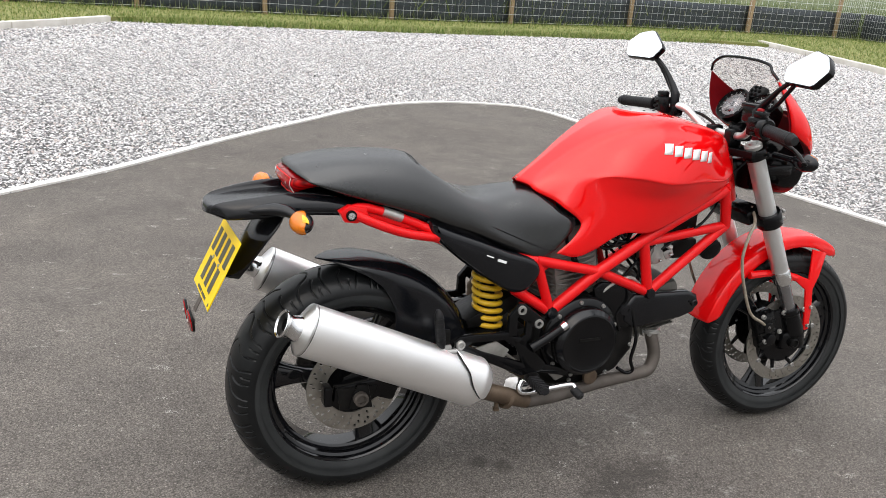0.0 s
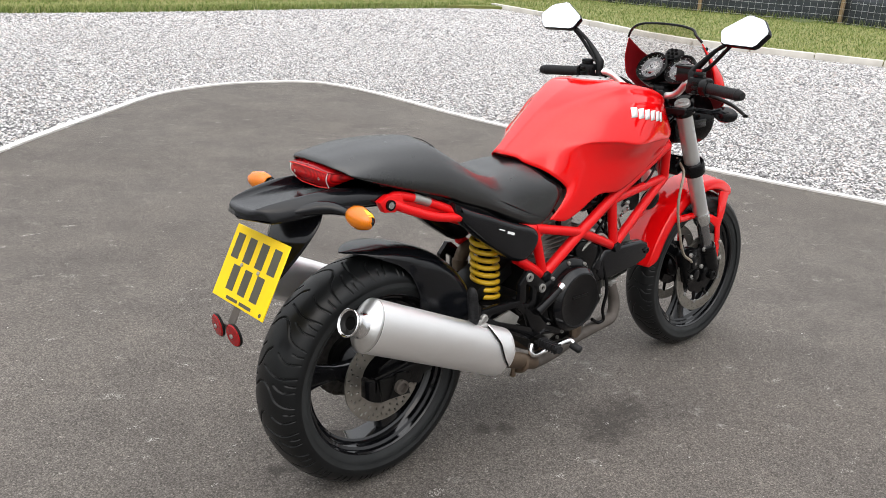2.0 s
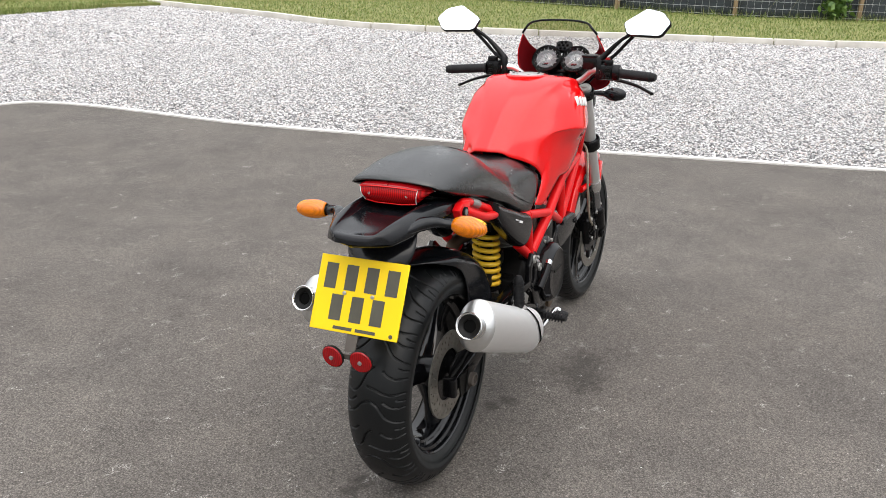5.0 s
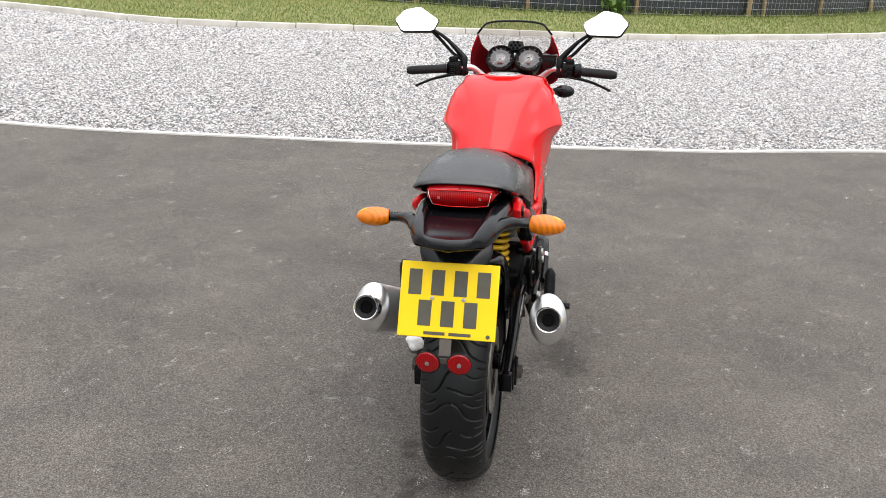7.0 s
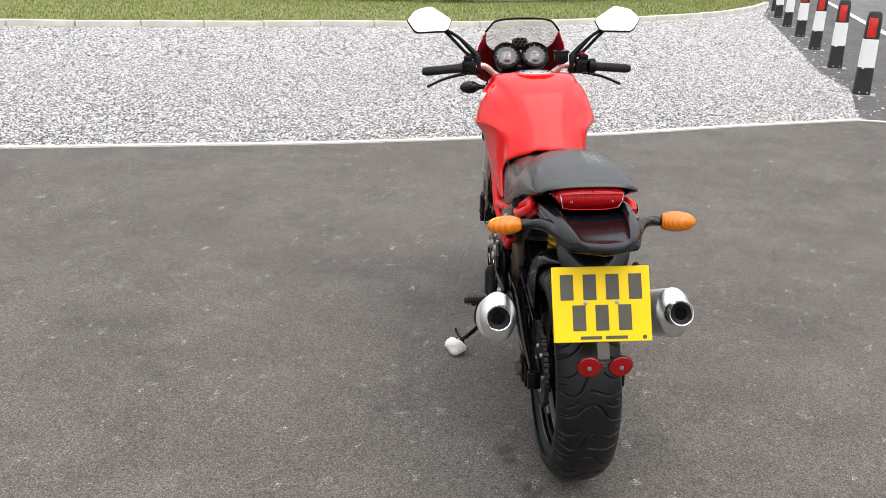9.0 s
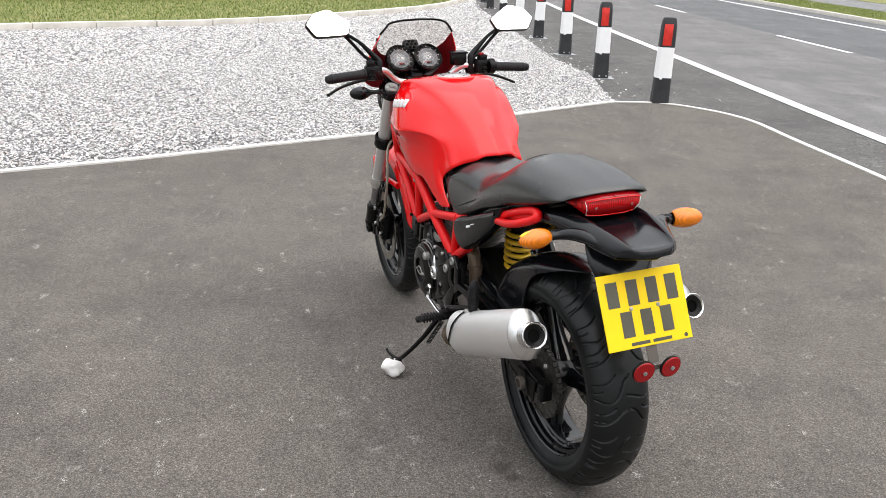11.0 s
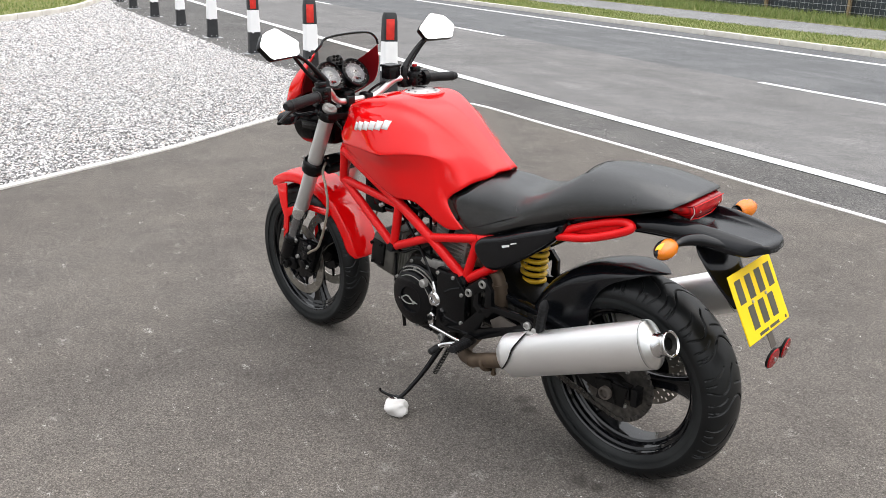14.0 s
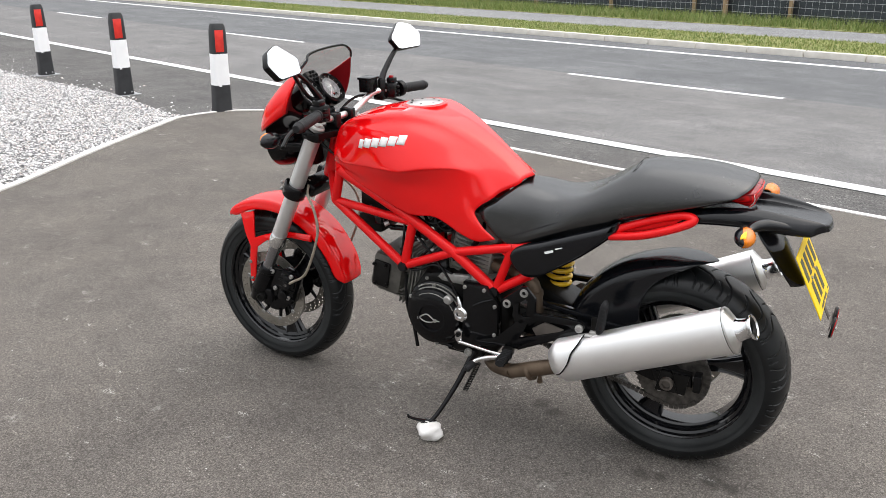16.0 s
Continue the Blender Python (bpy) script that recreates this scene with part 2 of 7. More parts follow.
def tube(pts, r, n=10, smooth=0, flat=1.0, closed=False):
    """A round bar along pts; r: one radius or one a point; flat: its height over its width."""
    if closed:
        pts = list(pts) + [pts[0]]
    p = spline(pts, smooth) if smooth else [Vector(q) for q in pts]
    if closed:
        p = p[:-1]
    k = len(p)
    rs = [r] * k if not isinstance(r, (list, tuple)) else [float(np.interp(i / (k - 1), np.linspace(0, 1, len(r)), r)) for i in range(k)]
    v, f = [], []
    up = None
    for i, q in enumerate(p):
        if closed:
            d = (p[(i + 1) % k] - p[i - 1]).normalized()
        else:
            d = (p[min(i + 1, k - 1)] - p[max(i - 1, 0)]).normalized()
        if up is None:
            up = Vector((0, 0, 1)) if abs(d.z) < 0.9 else Vector((1, 0, 0))
        side = d.cross(up).normalized()
        up = side.cross(d).normalized()
        for j in range(n):
            a = 2 * math.pi * j / n
            v.append(tuple(q + side * (rs[i] * math.cos(a)) + up * (rs[i] * flat * math.sin(a))))
    for i in range(k if closed else k - 1):
        for j in range(n):
            a, b = i * n + j, i * n + (j + 1) % n
            c, d = ((i + 1) % k) * n + (j + 1) % n, ((i + 1) % k) * n + j
            f.append((a, d, c, b))
    if not closed:
        f.append(tuple(range(n)))
        f.append(tuple(reversed(range((k - 1) * n, k * n))))
    return v, f


def aim(origin, direction):
    return Matrix.Translation(origin) @ Vector(direction).to_track_quat("Z", "Y").to_matrix().to_4x4()


def lathe(profile, n=32, place=None, flat=1.0, caps=True):
    """Turns (radius, height) round the local z axis."""
    v, f = [], []
    k = len(profile)
    for r, h in profile:
        for j in range(n):
            a = 2 * math.pi * j / n
            v.append((r * math.cos(a), r * flat * math.sin(a), h))
    for i in range(k - 1):
        for j in range(n):
            f.append((i * n + j, i * n + (j + 1) % n, (i + 1) * n + (j + 1) % n, (i + 1) * n + j))
    if caps and profile[0][0] > 1e-5:
        f.append(tuple(reversed(range(n))))
    if caps and profile[-1][0] > 1e-5:
        f.append(tuple(range((k - 1) * n, k * n)))
    return moved((v, f), place) if place is not None else (v, f)


def ring(profile, n=64, place=None):
    """Turns a closed outline of (radius, height) round the local z axis."""
    v, f = [], []
    k = len(profile)
    for j in range(n):
        a = 2 * math.pi * j / n
        v.extend((r * math.cos(a), r * math.sin(a), h) for r, h in profile)
    for j in range(n):
        for i in range(k):
            f.append((j * k + i, j * k + (i + 1) % k, ((j + 1) % n) * k + (i + 1) % k, ((j + 1) % n) * k + i))
    return moved((v, f), place) if place is not None else (v, f)


def from_bmesh(bm):
    bm.normal_update()
    bm.verts.index_update()
    out = [tuple(q.co) for q in bm.verts], [tuple(q.index for q in face.verts) for face in bm.faces]
    bm.free()
    return out


def box(size, centre=(0, 0, 0), bevel=0.0, place=None, segments=2):
    bm = bmesh.new()
    bmesh.ops.create_cube(bm, size=1, matrix=Matrix.Translation(centre) @ Matrix.Diagonal((*size, 1)))
    if bevel:
        bmesh.ops.bevel(bm, geom=list(bm.edges), offset=bevel, segments=segments, affect="EDGES", profile=0.5)
    geo = from_bmesh(bm)
    return moved(geo, place) if place is not None else geo


def prism(outline, y0, y1, bevel=0.0, segments=2, smooth=0):
    """An outline in x and z, thick from y0 to y1, with rounded rims."""
    if smooth:
        outline = [(p.x, p.z) for p in spline([(x, 0, z) for x, z in list(outline) + [outline[0]]], smooth)[:-1]]
    bm = bmesh.new()
    a = [bm.verts.new((x, y0, z)) for x, z in outline]
    b = [bm.verts.new((x, y1, z)) for x, z in outline]
    k = len(a)
    fa, fb = bm.faces.new(a), bm.faces.new(list(reversed(b)))
    for i in range(k):
        bm.faces.new((a[i], b[i], b[(i + 1) % k], a[(i + 1) % k]))
    bmesh.ops.recalc_face_normals(bm, faces=list(bm.faces))
    if bevel:
        rim = list(fa.edges) + list(fb.edges)
        bmesh.ops.bevel(bm, geom=rim, offset=bevel, segments=segments, affect="EDGES", profile=0.5)
    return from_bmesh(bm)


def net(rows, su=5, sv=5, mirror=False):
    """A smooth sheet through a net of points; mirror: with its twin across y = 0."""
    dense = [spline(r, su) for r in rows]
    cols = [spline([r[i] for r in dense], sv) for i in range(len(dense[0]))]
    nu, nv = len(cols), len(cols[0])
    v = [tuple(cols[i][j]) for i in range(nu) for j in range(nv)]
    f = [(i * nv + j, (i + 1) * nv + j, (i + 1) * nv + j + 1, i * nv + j + 1) for i in range(nu - 1) for j in range(nv - 1)]
    if mirror:
        bm = bmesh.new()
        for g in ((v, f), mirrored((v, f))):
            q = [bm.verts.new(p) for p in g[0]]
            for face in g[1]:
                bm.faces.new([q[i] for i in face])
        bmesh.ops.remove_doubles(bm, verts=list(bm.verts), dist=0.0004)
        bmesh.ops.recalc_face_normals(bm, faces=list(bm.faces))
        return from_bmesh(bm)
    return v, f


def sheet(name, outline, z, mat, skirt=0.1, label=""):
    """A level piece of ground with that outline, and a rim that goes down."""
    pts, _, tris, *_ = delaunay_2d_cdt([Vector(p) for p in outline], [], [list(range(len(outline)))], 1, 1e-5)
    k = len(pts)
    v = [(p.x, p.y, z) for p in pts] + [(p.x, p.y, z - skirt) for p in pts]
    f = [tuple(t) for t in tris]
    used = {}
    for t in f:
        for i in range(3):
            used[(t[i], t[(i + 1) % 3])] = 1
    f += [(b, a, a + k, b + k) for a, b in used if (b, a) not in used]
    me = bpy.data.meshes.new(name)
    me.from_pydata(v, [], f)
    me.materials.append(mat)
    return tagged(new(name, me), label, "", "", "structure")


def strip(line, low, high):
    """The outline between two offsets to the left of a line."""
    def shifted(d):
        out = []
        for i, (x, y) in enumerate(line):
            a, b = line[max(i - 1, 0)], line[min(i + 1, len(line) - 1)]
            t = Vector((b[0] - a[0], b[1] - a[1])).normalized()
            out.append((x - t.y * d, y + t.x * d))
        return out
    return shifted(low) + shifted(high)[::-1]


def curve2(pts, steps):
    return [(p.x, p.y) for p in spline([(x, y, 0) for x, y in pts], steps)]


def inside(px, py, outline):
    hit = np.zeros(len(px), bool)
    k = len(outline)
    for i in range(k):
        (x0, y0), (x1, y1) = outline[i], outline[(i + 1) % k]
        if y0 == y1:
            continue
        hit ^= ((y0 > py) != (y1 > py)) & (px < (x1 - x0) * (py - y0) / (y1 - y0) + x0)
    return hit


def scatter(outline, count, rng):
    xs, ys = [p[0] for p in outline], [p[1] for p in outline]
    px, py = rng.uniform(min(xs), max(xs), count), rng.uniform(min(ys), max(ys), count)
    k = inside(px, py, outline)
    return px[k], py[k]


def bulk(name, verts, faces, mat, label, category):
    """Very many small faces of one size as one object."""
    me = bpy.data.meshes.new(name)
    verts, faces = np.asarray(verts, np.float32), np.asarray(faces, np.int32)
    n, k = faces.shape
    me.vertices.add(len(verts))
    me.vertices.foreach_set("co", verts.ravel())
    me.loops.add(n * k)
    me.loops.foreach_set("vertex_index", faces.ravel())
    me.polygons.add(n)
    me.polygons.foreach_set("loop_start", np.arange(0, n * k, k, dtype=np.int32))
    me.polygons.foreach_set("loop_total", np.full(n, k, np.int32))
    me.update(calc_edges=True)
    me.materials.append(mat)
    return tagged(new(name, me), label, category, "", "stuff")


# ---- plan of the ground ----
GRAVEL_EDGE = curve2([(-4.2, 1.2), (-3.1, 3.0), (-2.42, 4.40), (-2.09, 5.10), (-1.73, 6.10), (-1.30, 7.13), (-0.92, 7.95), (-0.35, 8.47), (0.30, 8.64),
                      (0.62, 8.48), (0.97, 7.97), (1.55, 6.84), (2.24, 5.86), (2.85, 5.01), (3.34, 4.42), (4.00, 3.64), (4.50, 3.06), (5.30, 2.32), (6.33, 1.28)], 4)
ROAD_SIDE = curve2([(6.33, 1.28), (6.40, 0.90), (6.26, 0.55), (5.75, 0.16), (4.78, -0.03), (3.50, -0.28), (2.30, -0.47), (0.95, -0.72), (-2.0, -1.30), (-5.0, -1.95), (-9.0, -2.85)], 4)
NEAR_LINE = curve2([(-9.0, -3.40), (-4.0, -2.33), (0.0, -1.58), (2.55, -1.23), (4.5, -0.95), (7.8, -0.53), (10.5, -0.20), (17.5, 0.65), (24.0, 1.32), (40.0, 2.9), (70.0, 5.2)], 3)
GRAVEL_ROAD = [(6.33, 1.28), (8.45, 1.36), (9.67, 1.69), (11.4, 1.92), (13.06, 2.14), (16.5, 2.62), (20.3, 3.15), (24.5, 3.30)]
KERB = curve2([(5.85, 19.4), (6.50, 16.4), (7.05, 13.2), (8.45, 11.35), (10.85, 9.0), (12.3, 7.35), (14.4, 6.0), (18.0, 4.35), (21.5, 3.60), (25.0, 3.35)], 6)
KERB_START = [(-6.75, 9.6), (-6.25, 11.25), (-5.97, 12.1), (-5.60, 13.45)]
GRASS_EDGE = [(-5.60, 13.45), (-4.22, 14.12), (-2.51, 14.95), (-0.77, 15.85), (0.43, 16.6), (2.65, 17.85), (5.85, 19.4)]
FENCE_FAR = [(-12.0, 12.9), (-7.9, 14.35), (-6.0, 15.25), (-3.93, 16.05), (-1.82, 17.1), (0.40, 18.5), (3.0, 20.4), (6.1, 21.9), (8.7, 22.7), (9.3, 22.9)]
FENCE_SIDE = [(9.3, 22.9), (11.0, 20.3), (13.7, 17.6), (14.6, 14.6), (14.9, 12.9), (15.7, 11.0), (17.4, 9.4), (20.1, 7.6), (22.6, 6.7), (26.5, 6.0), (31.0, 5.6), (36.0, 5.5)]

# one sheet of ground that sinks under the site and reaches the horizon
axis = np.concatenate([-np.geomspace(1800, 42, 14), np.linspace(-40, 60, 101), np.geomspace(63, 1800, 14)])
gx, gy = np.meshgrid(axis, axis, indexing="ij")
site = [(-60, -40), (-60, -13.4), (4, -13.4), (12, -13.7), (24, -14.3), (80, -16), (80, 5.6), (36, 5.5), (26.5, 6.2), (20.1, 7.9), (16, 11.2), (14.9, 14.8), (11.3, 20.7), (9.4, 23.2), (3, 20.7), (-1.8, 17.4), (-7.9, 14.6), (-16, 12), (-60, 2)]
flatland = inside(gx.ravel(), gy.ravel(), site).reshape(gx.shape)
rough = np.array([noise.noise((x * 0.15, y * 0.15, 0)) + 0.5 * noise.noise((x * 0.6, y * 0.6, 3)) for x, y in zip(gx.ravel(), gy.ravel())]).reshape(gx.shape)
gz = np.where(flatland, -0.12, 0.10 + 0.14 * rough)
n = len(axis)
ids = np.arange(n * n).reshape(n, n)
quads = np.stack([ids[:-1, :-1], ids[1:, :-1], ids[1:, 1:], ids[:-1, 1:]], -1).reshape(-1, 4)
ground = bulk("ground", np.stack([gx, gy, gz], -1).reshape(-1, 3), quads, FIELD, "rough green field that reaches to the horizon", "ground")
tagged(ground, kind="structure")
ground.data.shade_smooth()

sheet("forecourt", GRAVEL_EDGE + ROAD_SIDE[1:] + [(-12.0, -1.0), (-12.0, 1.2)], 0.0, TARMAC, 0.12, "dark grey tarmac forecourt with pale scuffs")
inner = [q for q in strip(NEAR_LINE, 0.0, 0.05)[len(NEAR_LINE):][::-1]]
shoulder_line = ROAD_SIDE[::-1] + GRAVEL_ROAD[1:] + [(40.0, 4.9), (70.0, 7.2)]
sheet("road_shoulder", shoulder_line + inner[::-1], -0.016, SHOULDER, 0.1, "dark coarse asphalt shoulder strewn with chippings")
gravel_outline = [(-4.2, 1.2)] + GRAVEL_EDGE[1:] + GRAVEL_ROAD[1:] + KERB[::-1] + GRASS_EDGE[::-1] + KERB_START[::-1] + [(-12.0, 5.0), (-12.0, 1.2)]
sheet("gravel_bed", gravel_outline, -0.030, GRAVEL_BED, 0.08, "bed of pale crushed limestone")


def ribbon(name, line, low, high, z, mat, depth, label):
    """A narrow level band along a line, with upright sides."""
    o = strip(line, low, high)
    k = len(line)
    a, b = o[:k], o[k:][::-1]
    v = [(x, y, h) for side, h in ((a, z), (b, z), (a, z - depth), (b, z - depth)) for x, y in side]
    f = []
    for i in range(k - 1):
        f += [(i, i + 1, k + i + 1, k + i), (2 * k + i, 2 * k + i + 1, i + 1, i), (k + i, k + i + 1, 3 * k + i + 1, 3 * k + i)]
    if low > high:
        f = [tuple(reversed(q)) for q in f]
    bm = bmesh.new()
    q = [bm.verts.new(p) for p in v]
    for face in f:
        bm.faces.new([q[i] for i in face])
    bm.normal_update()
    if sum(face.normal.z for face in bm.faces) < 0:
        bmesh.ops.reverse_faces(bm, faces=list(bm.faces))
    me = bpy.data.meshes.new(name)
    bm.to_mesh(me)
    bm.free()
    me.materials.append(mat)
    return tagged(new(name, me), label, "", "", "structure")


ribbon("road", NEAR_LINE, 0.05, -3.50, -0.012, ROAD, 0.1, "worn warm grey asphalt lane with white markings")
ribbon("road_far_lane", NEAR_LINE, -3.50, -7.80, -0.013, ROAD_FAR, 0.1, "darker blue-grey asphalt lane beside the far kerb")
ribbon("edging", GRAVEL_EDGE, 0.0, 0.055, 0.012, EDGING, 0.1, "thin pale concrete edging between tarmac and gravel")
ribbon("edging_roadside", ROAD_SIDE, 0.0, 0.05, 0.006, EDGING, 0.1, "thin pale concrete edging along the road shoulder")
ribbon("edge_line", NEAR_LINE, -0.075, 0.075, -0.008, WHITE_LINE, 0.003, "solid white road edge line")
ribbon("edge_line_far", NEAR_LINE, -6.98, -6.83, -0.008, WHITE_LINE, 0.003, "solid white road edge line beside the kerb")


def along(line):
    p = np.array(line)
    return p, np.concatenate([[0], np.cumsum(np.linalg.norm(np.diff(p, axis=0), axis=1))])


def point_on(line, s):
    p, d = along(line)
    x, y = np.interp(s, d, p[:, 0]), np.interp(s, d, p[:, 1])
    x2, y2 = np.interp(s + 0.05, d, p[:, 0]), np.interp(s + 0.05, d, p[:, 1])
    x1, y1 = np.interp(s - 0.05, d, p[:, 0]), np.interp(s - 0.05, d, p[:, 1])
    return x, y, math.atan2(y2 - y1, x2 - x1)


centre_line = strip(NEAR_LINE, -3.42, 0)[:len(NEAR_LINE)]
cp, cd = along(centre_line)
start = float(np.interp(3.70, cp[:, 0], cd))
for k in range(-1, 6):
    pts = [point_on(centre_line, start + 9.0 * k + q)[:2] for q in np.linspace(0, 2.95, 5)]
    ribbon("centre_dash", pts, -0.05, 0.05, -0.008, WHITE_LINE, 0.003, "white dash of the road's centre line")

# far side of the road: verge, footpath, grass
back_edge = strip(NEAR_LINE, -7.92, 0)[:len(NEAR_LINE)]


def far_y(x, y0, slope):
    return y0 + slope * (x - 6)


xs = [-9, 0, 6, 12, 20, 30, 45, 70]
path_in = list(zip(xs, (-13.3, -11.85, -10.85, -9.85, -8.95, -8.1, -6.8, -4.6)))
path_out = list(zip(xs, (-15.2, -14.0, -13.05, -12.25, -11.65, -10.85, -9.3, -7.0)))
fence_road = [(x, far_y(x, -14.0, 0.012)) for x in xs]
sheet("verge", back_edge + path_in[::-1], 0.085, TURF, 0.15, "grass verge behind the road kerb")
sheet("footpath", path_in + path_out[::-1], 0.080, PATHWAY, 0.15, "grey asphalt footpath")
sheet("verge_behind_path", path_out + [(x, y - 0.6) for x, y in fence_road[::-1]], 0.090, TURF, 0.15, "grass strip between footpath and fence")
inner_edge = [(x - 0.15, y + 0.55) for x, y in GRASS_EDGE[1:-1]]
grass_outline = KERB_START[1:] + inner_edge + KERB[1:] + [(36.0, 4.8), (36.0, 6.0)] + [(x + 0.3, y + 0.3) for x, y in FENCE_SIDE[::-1][1:]] + [(x - 0.1, y + 0.4) for x, y in FENCE_FAR[::-1][1:]] + [(-12, 11.5)]
slope = net([[(x, y, -0.012) for x, y in GRASS_EDGE], [(x - 0.07, y + 0.28, 0.030) for x, y in GRASS_EDGE], [(x - 0.15, y + 0.60, 0.061) for x, y in GRASS_EDGE]], 3, 3)
part("grass_bank", slope, TURF, thing("grass_edge", "low grass slope at the edge of the gravel", "grass", kind="structure"))
sheet("grass_strip", grass_outline, 0.060, TURF, 0.12, "mown grass strip between gravel and fence")


def blades(outline, count, low, high, z, seed, width=0.006):
    rng = np.random.default_rng(seed)
    px, py = scatter(outline, count, rng)
    k = len(px)
    h, a, lean = rng.uniform(low, high, k), rng.uniform(0, 6.283, k), rng.normal(0, 0.45, (k, 2))
    wx, wy = np.cos(a) * width, np.sin(a) * width
    v = np.zeros((k, 3, 3))
    v[:, 0] = np.stack([px - wx, py - wy, np.full(k, z)], -1)
    v[:, 1] = np.stack([px + wx, py + wy, np.full(k, z)], -1)
    v[:, 2] = np.stack([px + lean[:, 0] * h, py + lean[:, 1] * h, z + h], -1)
    return v.reshape(-1, 3), np.arange(3 * k).reshape(-1, 3)


bulk("mown_grass", *blades(grass_outline, 380000, 0.02, 0.065, 0.058, 3, 0.007), BLADES, "short green and straw-coloured mown grass", "grass")
bulk("verge_grass", *blades([p for p in back_edge if 0 < p[0] < 34] + [p for p in path_in[::-1] if 0 <= p[0] < 34], 130000, 0.02, 0.055, 0.083, 4, 0.006), BLADES, "short grass of the roadside verge", "grass")
bulk("fence_grass", *blades([(0, -14.05), (6, -13.1), (12, -12.3), (20, -11.7), (30, -10.9), (30, -14.0), (2, -14.4)], 60000, 0.06, 0.25, 0.085, 5, 0.009), WILD, "long green grass at the foot of the fence", "grass")
tall = [(a[0] + dx, a[1] + dy) for a, (dx, dy) in zip(FENCE_FAR + FENCE_SIDE[1:], [(0, -0.35)] * 10 + [(-0.3, -0.3)] * 11)]
back = [(a[0] + dx, a[1] + dy) for a, (dx, dy) in zip(FENCE_FAR + FENCE_SIDE[1:], [(0, 0.2)] * 10 + [(0.2, 0.2)] * 11)]
bulk("tall_fence_grass", *blades(tall + back[::-1], 130000, 0.06, 0.22, 0.058, 6, 0.008), WILD, "uncut grass along the fence foot", "grass")
spill = [(x - 0.10, y + 0.45) for x, y in GRASS_EDGE] + [(x + 0.04, y - 0.16) for x, y in GRASS_EDGE[::-1]]
bulk("edge_grass", *blades(spill, 160000, 0.04, 0.12, 0.0, 9, 0.008), BLADES, "ragged grass and straw that spills onto the gravel", "grass")
line = FENCE_FAR + FENCE_SIDE[1:]
behind = [(x + 0.16, y + 0.22) for x, y in line] + [(x + 1.7, y + 2.2) for x, y in line[::-1]]
bulk("tall_weeds", *blades(behind, 170000, 0.45, 1.15, 0.03, 10, 0.007), WEEDS, "dense dark weeds with pale stems behind the fence", "plant")
wild_zone = [(a[0] + 0.3, a[1] + 0.3) for a in FENCE_FAR + FENCE_SIDE[1:]] + [(40, 12), (26, 16), (24, 22), (16, 30), (-4, 27), (-14, 18)]
bulk("wild_field_grass", *blades(wild_zone, 150000, 0.2, 0.7, 0.05, 7, 0.018), WILD, "tall wild grass of the field beyond the fence", "grass")
bulk("bank_grass", *blades([(2, -14.6), (40, -16.0), (40, -24), (2, -24)], 60000, 0.1, 0.5, 0.05, 8, 0.016), WILD, "patchy wild grass on the ground behind the roadside fence", "grass")

# ---- kerbs ----
KERB_STONE = mesh("kerb_stone", box((0.93, 0.125, 0.20), (0, 0, -0.02), 0.012), CONCRETE)
ROAD_KERB_STONE = mesh("road_kerb_stone", box((0.935, 0.125, 0.24), (0, 0, -0.02), 0.014), CONCRETE)


def kerb(name, line, z, stone, label, length):
    root = thing(name, label, "kerb", kind="structure")
    total = along(line)[1][-1]
    for k in range(int(total / length)):
        x, y, a = point_on(line, length * (k + 0.5))
        s = part("kerb_stone", stone, CONCRETE, root)
        s.matrix_basis = pose(x, y, z + random.uniform(-0.004, 0.004), random.uniform(-0.6, 0.6), random.uniform(-0.3, 0.3), math.degrees(a) + random.uniform(-0.4, 0.4))


kerb("gravel_kerb", [(x, y) for x, y in KERB], 0.015, KERB_STONE, "pale concrete kerb between gravel and grass", 0.945)
kerb("gravel_kerb_end", KERB_START, 0.015, KERB_STONE, "pale concrete kerb that ends in the gravel", 0.945)
kerb("road_kerb", strip(NEAR_LINE, -7.86, 0)[3:len(NEAR_LINE) - 1], -0.012, ROAD_KERB_STONE, "concrete road kerb before the verge", 0.95)


